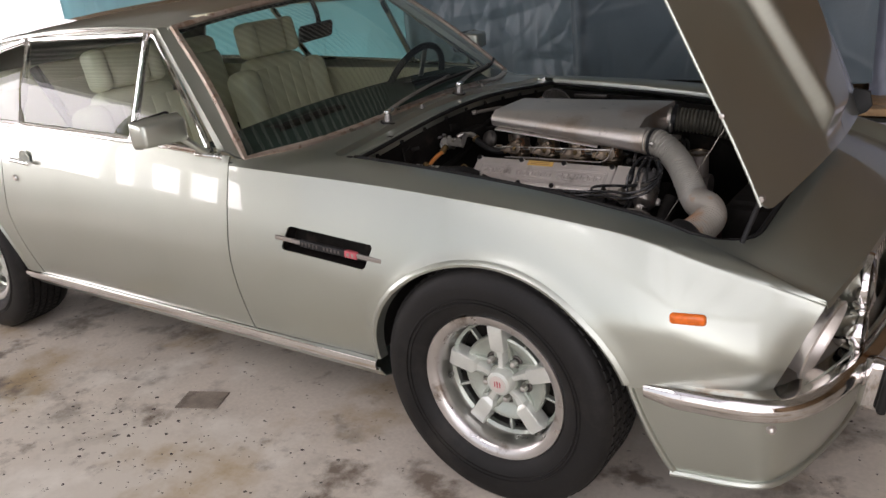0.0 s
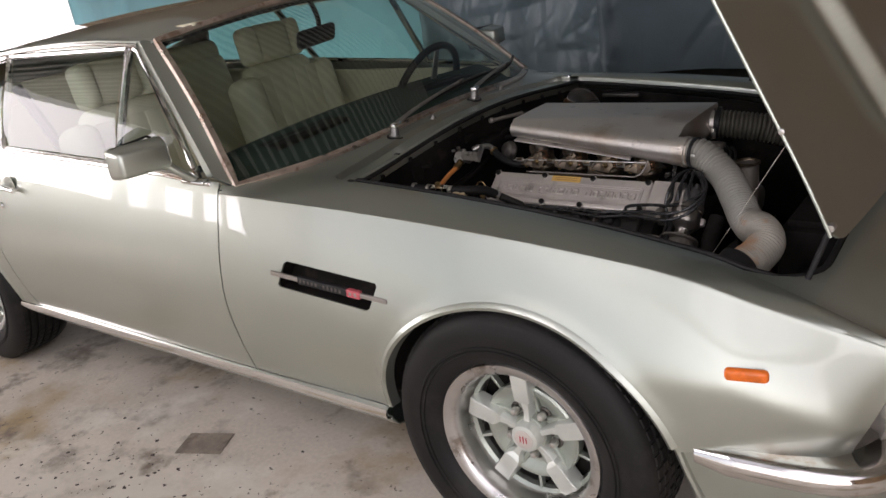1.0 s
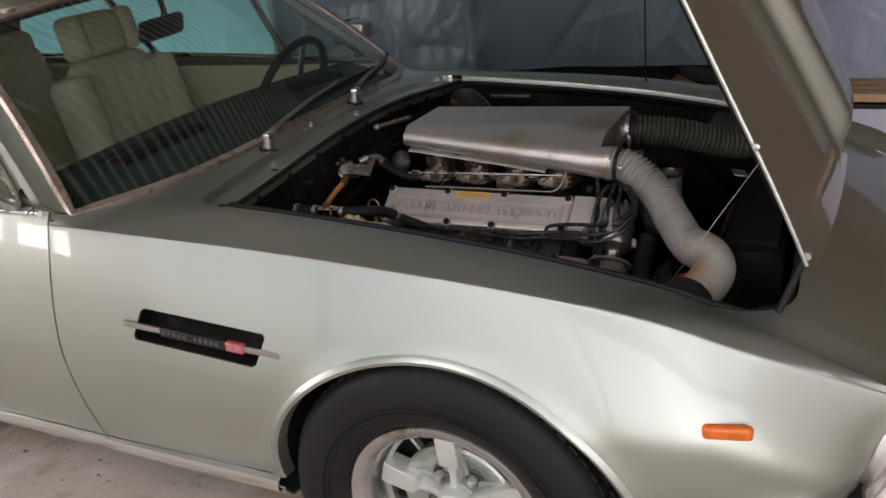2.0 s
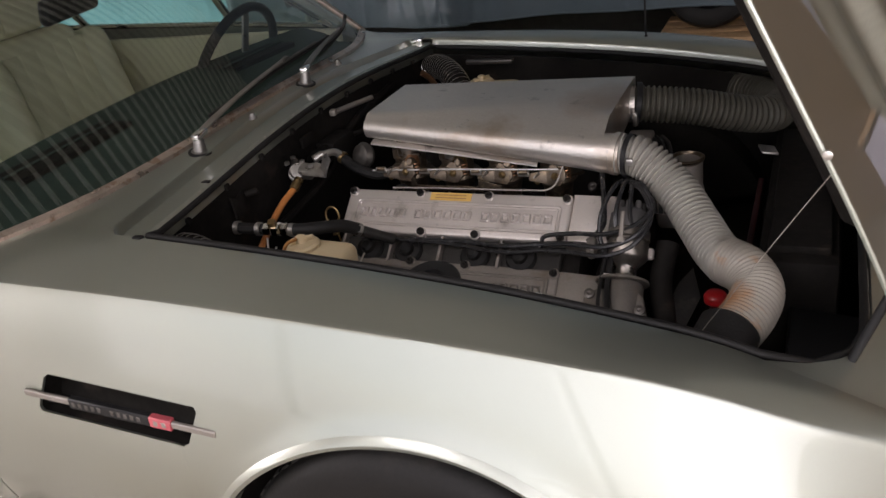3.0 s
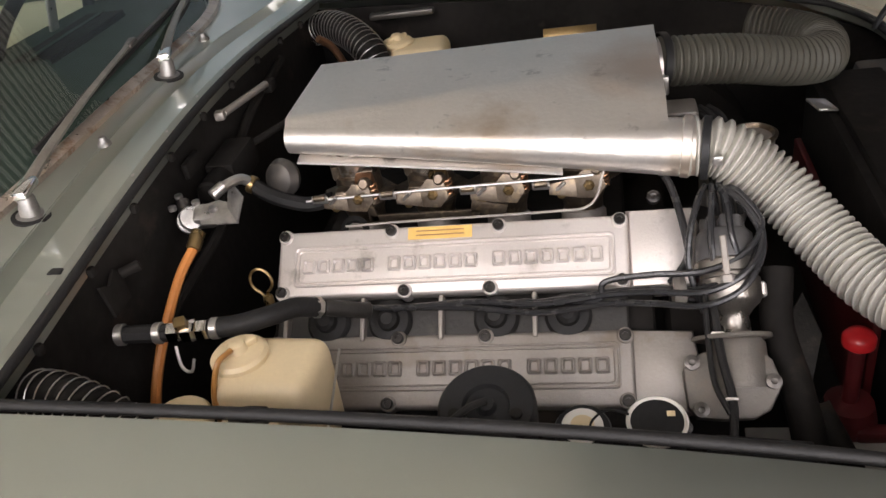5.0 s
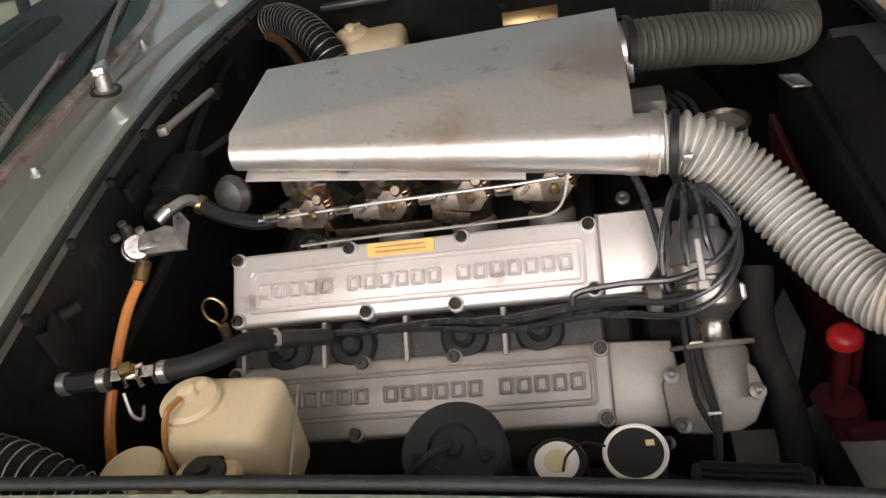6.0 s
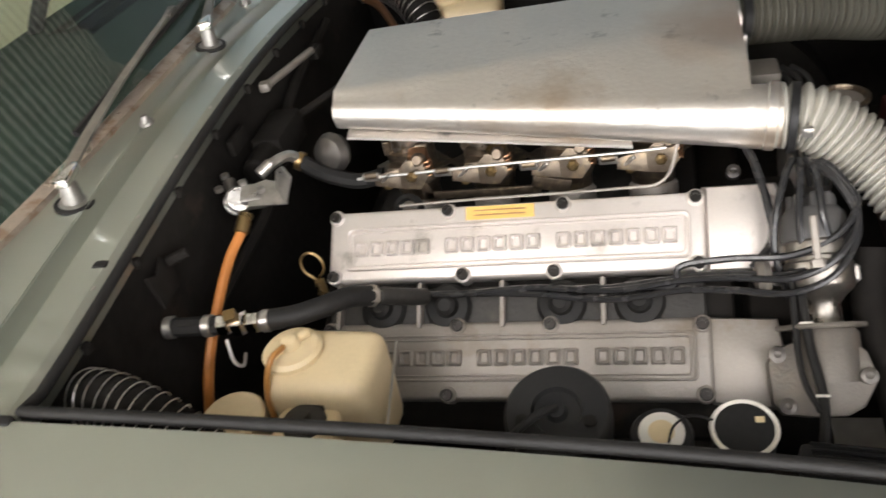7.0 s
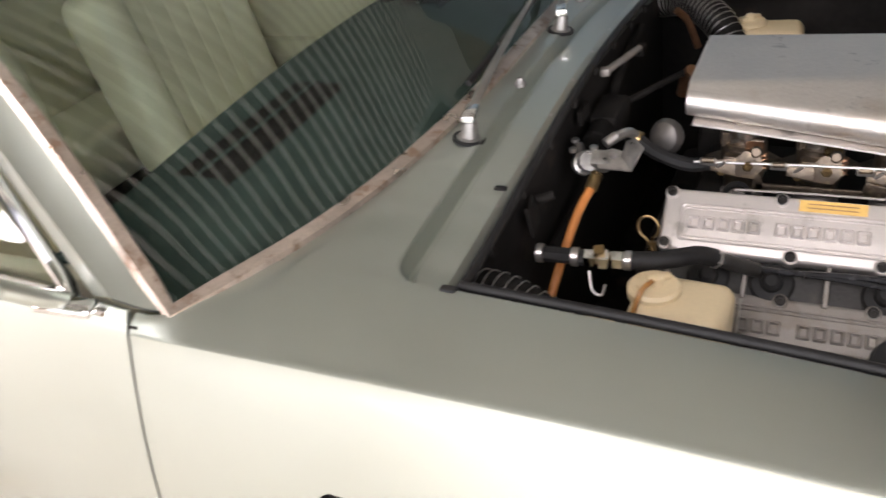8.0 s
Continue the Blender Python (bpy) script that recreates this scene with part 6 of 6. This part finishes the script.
for x, y, mat in ((-0.425, -0.520, POLY), (-0.335, -0.530, POLY)):
    cp = part("fluid_reservoir", lathe([(0.030, -0.08), (0.031, -0.012), (0.036, -0.010), (0.037, 0.004), (0.034, 0.008), (0.0, 0.009)], 28, pose(x, y, 0.726)), mat, car, "pale brake fluid reservoir with a screw lid")
    if x > -0.4:
        part("lid_centre", lathe([(0.024, 0.009), (0.023, 0.014), (0.01, 0.017), (0.009, 0.024), (0, 0.024)], 20, pose(x, y, 0.726)), GRIME, cp, "grey-brown lid centre")
cap_b = part("filler_cap", lathe([(0.047, -0.06), (0.050, -0.02), (0.050, -0.004), (0.047, 0.0), (0.024, 0.002), (0.022, -0.004), (0.010, -0.004), (0.008, 0.004), (0, 0.004)], 36, pose(-0.068, -0.540, 0.768, 14)), BLACK_PLASTIC, car, "round black cap with a lead in its middle")
for a in (200, 340):
    part("cap_hole", lathe([(0.006, 0.0), (0.006, 0.003), (0, 0.003)], 10, pose(-0.068 + 0.033 * math.cos(radians(a)), -0.540 + 0.033 * math.sin(radians(a)), 0.767, 14)), BLACK, cap_b)
cable("cap_lead", [(-0.068, -0.540, 0.774), (-0.085, -0.555, 0.778), (-0.11, -0.572, 0.765), (-0.13, -0.585, 0.74)], 0.004, RUBBER)
for x, y, pale in ((0.024, -0.532, True), (0.097, -0.525, False)):
    p = part("oil_cap", lathe([(0.028, -0.09), (0.029, -0.004), (0.027, 0.0), (0.0, 0.001)], 30, pose(x, y, 0.728, 10)), BLACK_PLASTIC, car, "black canister with a pale worn top" if pale else "black canister with a bright rim")
    if pale:
        part("cap_disc", lathe([(0.021, 0.0015), (0.021, 0.003), (0.018, 0.004), (0, 0.004)], 28, pose(x, y, 0.728, 10)), PAPER, p, "worn off-white disc")
        part("cap_centre", lathe([(0.012, 0.004), (0.012, 0.0048), (0, 0.005)], 20, pose(x, y, 0.728, 10)), POLY, p)
    else:
        part("cap_rim", lathe([(0.0295, -0.002), (0.0305, 0.001), (0.0285, 0.003), (0.026, 0.001)], 36, pose(x, y, 0.728, 10), caps=False), PAPER, p, "bright rim")
        part("cap_mark", boxat(x + 0.014, y + 0.008, 0.7315, 0.008, 0.006, 0.001, 0, 10), POLY, p)
cable("cap_wire", [(0.07, -0.520, 0.734), (0.05, -0.522, 0.742), (0.035, -0.535, 0.742), (0.03, -0.548, 0.735)], 0.0013, RUBBER)
part("fuse_cover", box(0.11, 0.045, 0.03, 0.006, 2, pose(0.20, -0.535, 0.675, 12, 0, -6)), BLACK_PLASTIC, car, "smoked ribbed fuse cover")
for k in range(6):
    part("fuse_rib", box(0.09, 0.003, 0.004, 0.001, 1, pose(0.20, -0.552 + 0.0065 * k, 0.690 + 0.0012 * k, 12, 0, -6)), BLACK_PLASTIC, car)

# ---- front of the bay ----
red = part("red_filler", join(lathe([(0.010, -0.10), (0.010, -0.012), (0.014, -0.010), (0.014, -0.004), (0, -0.004)], 24, pose(0.348, -0.300, 0.632)),
                              lathe([(0.034, -0.16), (0.036, -0.13), (0.030, -0.105), (0.010, -0.10)], 24, pose(0.348, -0.30, 0.632)),
                              boxat(0.385, -0.33, 0.50, 0.07, 0.02, 0.02, 0.006)), RED_DARK, car, "dark red filler stalk with a red plastic cap")
part("filler_top", lathe([(0.014, -0.008), (0.0195, -0.003), (0.020, 0.006), (0.016, 0.0125), (0.008, 0.0155), (0, 0.0160)], 28, pose(0.348, -0.300, 0.629)), RED, red, "bright red cap top")
part("fan_shroud", boxat(0.385, 0.0, 0.52, 0.012, 0.50, 0.20, 0.003), RED_DARK, car, "dark red fan shroud")
part("radiator", join(boxat(0.475, 0.03, 0.56, 0.13, 0.62, 0.28, 0.012), boxat(0.475, 0.03, 0.705, 0.10, 0.56, 0.02, 0.006)), BLACK, car, "black radiator with a plastic top panel")
part("radiator_clip", boxat(0.40, 0.175, 0.716, 0.034, 0.045, 0.005, 0.002, 0, 12, 15), STEEL, car, "pale metal clip")
part("front_tray", boxat(0.53, -0.38, 0.60, 0.13, 0.20, 0.02, 0.004, 0, 6, 0), BLACK_PLASTIC, car, "black tray beside the radiator")
part("front_tray", join(boxat(0.53, 0.40, 0.60, 0.13, 0.22, 0.02, 0.004, 0, 6, 0), boxat(0.55, 0.33, 0.655, 0.10, 0.13, 0.08, 0.012)), DUSTY_GREY, car, "dusty grey-black tray with a raised box")
neck = part("coolant_neck", join(rod((0.262, -0.02, 0.70), (0.262, -0.02, 0.772), 0.030, 20), rod((0.262, -0.02, 0.74), (0.20, 0.03, 0.72), 0.022, 14)), CAST_DULL, car, "cast coolant neck with a brass rim")
part("neck_rim", lathe([(0.033, 0), (0.034, 0.004), (0.029, 0.006), (0.026, 0.002), (0.026, -0.012)], 28, pose(0.262, -0.02, 0.772), caps=False), BRONZE, neck, thick=0.002)
part("alternator", join(rod((0.20, 0.03, 0.66), (0.26, 0.03, 0.66), 0.06, 24), rod((0.26, 0.03, 0.66), (0.285, 0.03, 0.66), 0.035, 20)), CAST_DULL, car, "dusty alternator")
part("coil_bracket", boxat(0.165, 0.02, 0.775, 0.05, 0.05, 0.07, 0.006), CAST_DULL, car, "small alloy bracket")
for k in range(4):
    cable("front_cable", [(0.17 + 0.012 * k, 0.03, 0.80), (0.19 + 0.012 * k, 0.0, 0.79), (0.20 + 0.012 * k, -0.05, 0.74), (0.21 + 0.01 * k, -0.08, 0.68)], 0.004, RUBBER)
cable("radiator_hose", [(0.26, -0.24, 0.70), (0.255, -0.29, 0.65), (0.27, -0.35, 0.60), (0.275, -0.42, 0.56), (0.25, -0.50, 0.53)], 0.020, BLACK, "thick black radiator hose", n=18)
cable("radiator_hose", [(0.29, -0.36, 0.58), (0.31, -0.40, 0.55), (0.33, -0.46, 0.52), (0.35, -0.52, 0.50)], 0.018, BLACK, "black lower hose", n=18)
part("pale_bracket", join(plate([(-0.02, -0.06), (0.02, -0.07), (0.03, 0.02), (0.0, 0.07), (-0.015, 0.03)], 0.004, pose(0.285, -0.27, 0.60, 35, 20, 0), 0.001)), GRIME, car, "pale flat bracket")
part("pale_tray", boxat(0.36, -0.42, 0.478, 0.28, 0.22, 0.006, 0.002, 6), GROUND, car, "pale splash tray below the hoses")
part("brass_tag", boxat(-0.002, 0.408, 0.793, 0.100, 0.024, 0.002, 0.0005, 55), BRASS, car, "small brass maker's plate")
part("air_box", boxat(-0.1, 0.47, 0.66, 0.30, 0.16, 0.10, 0.02), BLACK, car, "black box on the far inner wing")
part("steel_rail", boxat(-0.36, 0.575, 0.812, 0.14, 0.02, 0.012, 0.003), DARK_STEEL, car, "bright rail on the far inner wing")
cable("rusty_pipe", [(-0.50, 0.42, 0.83), (-0.48, 0.44, 0.80), (-0.46, 0.45, 0.74)], 0.008, COPPER)
cable("rusty_pipe", [(-0.44, 0.16, 0.76), (-0.43, 0.15, 0.80), (-0.42, 0.14, 0.815)], 0.012, COPPER)

# bonnet stays
bp = bonnet_point(0.215, -1.0)
cable("hanging_cord", [tuple(bp - BN * 0.004), (0.457, -0.580, 0.908), (0.410, -0.577, 0.829), (0.363, -0.575, 0.751), (0.352, -0.580, 0.728)], 0.0006, WIPER, "thin pale cord hanging from the bonnet edge")
bp2 = bonnet_point(0.035, -0.99)
part("bonnet_stay", rod(tuple(bp2), (0.545, -0.575, 0.715), 0.006, 10), BLACK_PLASTIC, car, "black stay rod")
part("stay_joint", rod(tuple(bp2 + Vector((0, -0.006, 0))), tuple(bp2 + Vector((0, 0.014, 0))), 0.008, 10), STEEL, car)
part("stay_foot", boxat(0.540, -0.572, 0.708, 0.028, 0.024, 0.024, 0.005, 20, 10, 20), STEEL, car, "bright clevis at the foot of the stay")
for u, nm in ((0.24, "edge_stud"), (0.60, "edge_stud")):
    part(nm, lathe([(0.006, 0), (0.006, 0.006), (0, 0.008)], 10, Matrix.Translation(bonnet_point(u, -1.0) + Vector((0, -0.002, 0))) @ pose(0, 0, 0, 90)), STEEL, bonnet)
part("far_hinge", plate([(0.0, 0.0), (0.006, -0.002), (0.028, 0.042), (0.054, 0.070), (0.085, 0.084), (0.10, 0.105), (0.09, 0.150), (0.045, 0.160), (0.036, 0.125), (0.026, 0.052), (0.012, 0.030)], 0.012, pose(0.548, 0.47, 0.722, 90, 0, 0), 0.003), BLACK_PLASTIC, car, "black bonnet hinge arm")

# ---- wipers and cowl fittings ----
def glass_line(s0, t0, s1, t1, lift, n=16):
    """Points a little above the windscreen, between two places on it."""
    out = []
    for k in range(n + 1):
        u = k / n
        p = ws_point(s0 + (s1 - s0) * u, t0 + (t1 - t0) * u)
        out.append(p + Vector((0.62, 0, 0.78)) * lift)
    return out


def flat_arm(pts, w0, w1, thick):
    """A tapering flat bar with a raised spine along a line."""
    rows, n = [], len(pts)
    for i, p in enumerate(pts):
        t = (pts[min(i + 1, n - 1)] - pts[max(i - 1, 0)]).normalized()
        side = t.cross(Vector((0.55, 0, 0.83))).normalized()
        up = side.cross(t)
        w = w0 + (w1 - w0) * i / (n - 1)
        rows.append([p - side * w, p - side * w * 0.7 + up * thick, p + side * w * 0.7 + up * thick, p + side * w, p - up * 0.001])
    bm = grid(rows, close_v=True)
    bm.verts.ensure_lookup_table()
    bm.faces.new([bm.verts[k] for k in range(5)])
    bm.faces.new([bm.verts[(n - 1) * 5 + k] for k in range(5)])
    return bm


for x, y, (s0, t0, s1, t1) in ((-0.655, -0.328, (-0.30, 0.03, 0.50, 0.09)), (-0.640, 0.072, (0.30, 0.04, 0.93, 0.12))):
    z = crown(x, y)
    w = part("wiper", lathe([(0.020, 0), (0.020, 0.003), (0.0130, 0.006), (0.0122, 0.018), (0.0112, 0.020), (0.0112, 0.027), (0.0085, 0.032), (0.0, 0.033)], 24, pose(x, y, z - 0.002, 0, 10, 0)), PIVOT, car, "windscreen wiper on a dull metal pivot")
    part("pivot_washer", lathe([(0.024, 0), (0.024, 0.003), (0.018, 0.004)], 24, pose(x, y, z - 0.002, 0, 10, 0), caps=False), RUBBER, w, "black rubber washer")
    base = Vector((x + 0.004, y, z + 0.034))
    blade = glass_line(s0, t0, s1, t1, 0.016)
    joint = blade[8] + Vector((0.006, 0, 0.014))
    arm = curve([base, base.lerp(joint, 0.25) + Vector((0, 0, 0.006)), base.lerp(joint, 0.6) + Vector((0, 0, 0.006)), joint], 8)
    part("wiper_head", box(0.020, 0.040, 0.013, 0.004, 2, Matrix.Translation(base.lerp(joint, 0.02)) @ (joint - base).to_track_quat("Y", "Z").to_matrix().to_4x4()), CHROME, w)
    part("wiper_arm", flat_arm(arm, 0.0080, 0.0036, 0.004), WIPER, w, "dull steel wiper arm")
    part("arm_clip", box(0.014, 0.030, 0.008, 0.002, 1, Matrix.Translation(joint) @ (joint - base).to_track_quat("Y", "Z").to_matrix().to_4x4()), DARK_STEEL, w)
    part("blade_bridge", flat_arm([p + Vector((0.004, 0, 0.007)) for p in blade[3:14]], 0.0032, 0.0032, 0.0035), DARK_STEEL, w, "thin metal blade carrier")
    part("wiper_blade", tube(blade, 0.0055, 6), RUBBER, w, "black wiper blade")
for x, y in ((-0.632, -0.165), (-0.660, 0.265)):
    part("washer_jet", lathe([(0.010, 0), (0.010, 0.004), (0.006, 0.008), (0.005, 0.013), (0, 0.014)], 14, pose(x, y, crown(x, y))), PIVOT, car, "small metal washer jet")
for x, y in ((-0.585, -0.40), (-0.578, -0.52), (-0.59, 0.12)):
    part("gutter_screw", lathe([(0.005, 0), (0.005, 0.003), (0, 0.004)], 10, pose(x, y, crown(-0.62, y) - 0.015)), STEEL, car)
part("gutter_plug", boxat(-0.572, -0.425, crown(-0.6, -0.42) - 0.014, 0.018, 0.014, 0.012, 0.003), RUBBER, car)
part("corner_clip", boxat(-0.556, -0.640, rim(-0.556) - 0.003, 0.020, 0.012, 0.012, 0.003), RUBBER, car, "black rubber corner stop")
part("hinge_cover", boxat(-0.604, 0.642, rim(-0.6) - 0.004, 0.035, 0.035, 0.012, 0.004), CHROME, car, "bright corner plate")
part("aerial", join(rod((0.055, 0.69, rim(0.05) - 0.02), (0.04, 0.71, 1.60), 0.0028, 8), lathe([(0.012, 0), (0.010, 0.012), (0.004, 0.03), (0, 0.03)], 14, pose(0.055, 0.69, rim(0.05) - 0.014))), BLACK_PLASTIC, car, "thin black radio aerial")

# ---- cabin ----
part("cabin_floor", boxat(-1.85, 0, 0.27, 2.3, 1.5, 0.03), CARPET, car)
part("cabin_bulkhead", boxat(-0.74, 0, 0.57, 0.03, 1.36, 0.50), CARPET, car)
both("door_card", lambda: join(boxat(-1.55, -0.742, 0.60, 1.25, 0.03, 0.58, 0.01), boxat(-1.55, -0.725, 0.62, 0.55, 0.05, 0.06, 0.015), boxat(-1.5, -0.724, 0.45, 0.9, 0.02, 0.14, 0.01)), LEATHER, "cream leather door card")
part("rear_trim", join(boxat(-2.95, 0, 0.70, 0.04, 1.4, 0.5), boxat(-2.55, -0.72, 0.70, 0.75, 0.04, 0.42, 0.01), boxat(-2.55, 0.72, 0.70, 0.75, 0.04, 0.42, 0.01)), LEATHER, car, "cream rear side trim")
part("parcel_shelf", boxat(-2.90, 0, 0.935, 0.68, 1.25, 0.02), CARPET, car)
part("headlining", grid([[(x, s / 8 * (rail_y(x) - 0.02), rail_z(x) - 0.02 + 0.05 * (1 - (s / 8) ** 2)) for s in range(-8, 9)] for x in columns(-2.5, -1.35, 10)]), LEATHER, car, "pale headlining", thick=0.006)


def seat(y):
    cushion = part("seat", join(boxat(-1.530, y, 0.45, 0.54, 0.40, 0.16, 0.05, 0, -6, 0, 4), boxat(-1.510, y - 0.22, 0.47, 0.50, 0.10, 0.18, 0.045, 0, -6, 0, 4), boxat(-1.510, y + 0.22, 0.47, 0.50, 0.10, 0.18, 0.045, 0, -6, 0, 4)), LEATHER, car, "cream leather front seat with side bolsters")
    part("seat_back", join(boxat(-1.860, y, 0.74, 0.13, 0.36, 0.54, 0.055, 0, -12, 0, 4), boxat(-1.840, y - 0.215, 0.72, 0.17, 0.11, 0.50, 0.05, 0, -12, 0, 4), boxat(-1.840, y + 0.215, 0.72, 0.17, 0.11, 0.50, 0.05, 0, -12, 0, 4)), LEATHER, cushion)
    for k in range(-2, 3):
        part("seat_pleat", boxat(-1.797, y + k * 0.07, 0.745, 0.010, 0.064, 0.44, 0.005, 0, -12, 0), LEATHER, cushion)
    part("headrest", join(boxat(-1.920, y - 0.005, 1.085, 0.10, 0.20, 0.16, 0.04, 0, -10, 0, 4), boxat(-1.915, y - 0.125, 1.085, 0.11, 0.07, 0.16, 0.03, 0, -10, 0, 4), boxat(-1.915, y + 0.12, 1.085, 0.11, 0.07, 0.16, 0.03, 0, -10, 0, 4)), LEATHER, cushion, "cream leather headrest")


seat(-0.39)
seat(0.39)
bench = part("rear_bench", join(boxat(-2.25, 0, 0.46, 0.42, 1.20, 0.18, 0.05, 0, -5, 0, 4), boxat(-2.50, -0.31, 0.76, 0.16, 0.58, 0.52, 0.05, 0, -16, 0, 4), boxat(-2.50, 0.31, 0.76, 0.16, 0.58, 0.52, 0.05, 0, -16, 0, 4)), LEATHER, car, "cream leather rear bench")
for y in (-0.31, 0.31):
    part("bench_roll", boxat(-2.56, y, 1.03, 0.13, 0.56, 0.11, 0.05, 0, -10, 0, 4), LEATHER, bench)
both("seat_belt", lambda: tube([(-2.1, -0.66, 1.12), (-2.0, -0.62, 0.9), (-1.85, -0.56, 0.6), (-1.8, -0.55, 0.42)], 0.02, 6), CARPET, "black seat belt")

dash_rows = []
for k in range(25):
    y = -0.73 + 1.46 * k / 24
    fx = screen_x(min(0.76, abs(y)) * (1 if y > 0 else -1)) - 0.03
    bx = -1.10 - 0.02 * math.cos(y * 3)
    z0 = crown(fx, min(0.64, abs(y))) - 0.03
    zr = 0.922 - 0.02 * (abs(y) / 0.73) ** 2
    dash_rows.append([(fx, y, z0), (fx - 0.06, y, z0 + 0.004), ((fx + bx) / 2, y, (z0 + zr) / 2 + 0.006), (bx + 0.02, y, zr), (bx - 0.005, y, zr - 0.02), (bx, y, zr - 0.12), (bx + 0.05, y, zr - 0.25)])
dash = part("dashboard", grid(dash_rows), DASH, car, "dark green-black padded dashboard", thick=0.01)
for s in (-1, 1):
    line = curve([(-1.000, s * 0.520, 0.899), (-0.992, s * 0.42, 0.904), (-0.988, s * 0.32, 0.908), (-0.985, s * 0.205, 0.911)], 8)
    rows = [[p + Vector((dx, 0, dz)) for dx, dz in ((-0.046, -0.006), (-0.044, 0.007), (-0.006, 0.007), (-0.0045, 0.0095), (-0.0005, 0.0095), (0.001, 0.007), (0.043, 0.007), (0.045, -0.006))] for p in line]
    part("demist_vent", grid(rows), BLACK, dash, "black demister slot in the dash", sharp=20)
    part("demist_lip", tube([p + Vector((-0.0025, 0, 0.010)) for p in line], 0.0026, 6), DASH, dash)
wheel_m = pose(-1.10, 0.41, 0.862, 0, -65, 0)
swheel = part("steering_wheel", tube([wheel_m @ Vector((0.19 * math.cos(a), 0.19 * math.sin(a), 0)) for a in np.linspace(0, 2 * math.pi, 49)[:-1]], 0.014, 10, closed=True), BLACK_PLASTIC, car, "black thin-rimmed steering wheel")
part("wheel_boss", lathe([(0.055, -0.02), (0.055, 0.01), (0.03, 0.02), (0, 0.02)], 24, wheel_m @ pose(0, 0, -0.03)), BLACK_PLASTIC, swheel)
for a in (0, 180, -90):
    part("wheel_spoke", box(0.16, 0.03, 0.008, 0.003, 1, wheel_m @ pose(0, 0, -0.012, 0, 0, a) @ pose(0.11, 0, 0, 0, -8, 0)), STEEL, swheel)
part("steering_column", rod(tuple(wheel_m @ Vector((0, 0, -0.03))), tuple(wheel_m @ Vector((0, 0, -0.30))), 0.035, 16), BLACK_PLASTIC, swheel)
rv = part("rear_view_mirror", box(0.028, 0.235, 0.062, 0.014, 3, pose(-1.185, -0.045, 1.158, 0, 12, 14)), BLACK_PLASTIC, car, "black rear-view mirror hanging from the roof")
part("mirror_stem", tube(curve([(-1.19, -0.02, 1.18), (-1.21, 0.0, 1.22), (-1.235, 0.0, 1.275)], 6), 0.009, 8), BLACK_PLASTIC, rv)
both("sun_visor", lambda: boxat(-1.33, -0.29, 1.262, 0.15, 0.40, 0.018, 0.007, 0, -4, 0), LEATHER, "cream sun visor")
part("roof_trim", tube([(ws_top(s / 8 * 0.58).x - 0.02, s / 8 * 0.58, ws_top(s / 8 * 0.58).z - 0.012) for s in range(-8, 9)], 0.014, 6), CARPET, car)

# ---- things along the wall ----
bench_w = new("workbench")
tagged(bench_w, "low bench with a timber top and pale lavender front", "bench")
for k in range(4):
    part("plank", boxat(0.80, 1.955 + 0.105 * k, 0.49, 1.88, 0.10, 0.035, 0.004), WOOD, bench_w)
part("front_panel", join(boxat(0.80, 1.93, 0.23, 1.84, 0.02, 0.45, 0.003)), PANEL, bench_w, "pale lavender painted front")
part("edge_strip", boxat(0.80, 1.916, 0.452, 1.88, 0.01, 0.02, 0.002), CARPET, bench_w, "dark edging strip")
for x in (-0.10, 1.65):
    part("bench_end", boxat(x, 2.12, 0.235, 0.03, 0.36, 0.47, 0.003), PANEL, bench_w)
spare = part("spare_tyre", lathe([(0.11, -0.05), (0.14, -0.065), (0.175, -0.06), (0.19, -0.035), (0.193, 0.0), (0.19, 0.035), (0.175, 0.06), (0.14, 0.065), (0.11, 0.05), (0.107, 0.0), (0.11, -0.05)], 60, pose(0.06, 2.10, 0.7005, 86, 0, 0), caps=False), TYRE)
tagged(spare, "worn black tyre standing on the bench against the tarpaulin", "tyre")
scrap = part("paper_scrap", plate([(-0.03, -0.02), (0.025, -0.025), (0.035, 0.02), (-0.01, 0.03)], 0.003, pose(0.49, 1.885, 0.03, 60, 8, 15)), PAPER)
tagged(scrap, "crumpled scrap of pale paper leaning at the foot of the bench", "paper")

# ---- floor marks ----
random.seed(4)
chips = bmesh.new()
for k in range(300):
    if k < 190:
        x, y = random.gauss(-1.35, 0.35), random.gauss(-1.12, 0.16)
    else:
        x, y = random.uniform(-2.6, 1.6), random.uniform(-2.0, -0.9)
    if k > 235:
        x, y = random.uniform(0.7, 1.6), random.uniform(-0.9, 0.6)
    r = random.choice((0.002, 0.003, 0.003, 0.004, 0.007))
    n = 6
    a0 = random.random() * 6
    vs = [chips.verts.new((x + r * random.uniform(0.6, 1.5) * math.cos(a0 + 2 * math.pi * i / n), y + r * random.uniform(0.5, 1.2) * math.sin(a0 + 2 * math.pi * i / n), 0.0012)) for i in range(n)]
    c = chips.verts.new((x, y, 0.003))
    for i in range(n):
        chips.faces.new((vs[i], vs[(i + 1) % n], c))
tagged(part("floor_chips", chips, CHIP), "dark chips and grit scattered on the concrete", "grit", kind="stuff")
hatch = part("floor_patch", box(0.16, 0.11, 0.004, 0.0015, 1, pose(-1.20, -0.86, 0.002, 0, 0, 24)), PLATE)
tagged(hatch, "small rough metal plate let into the concrete floor", "floor plate")
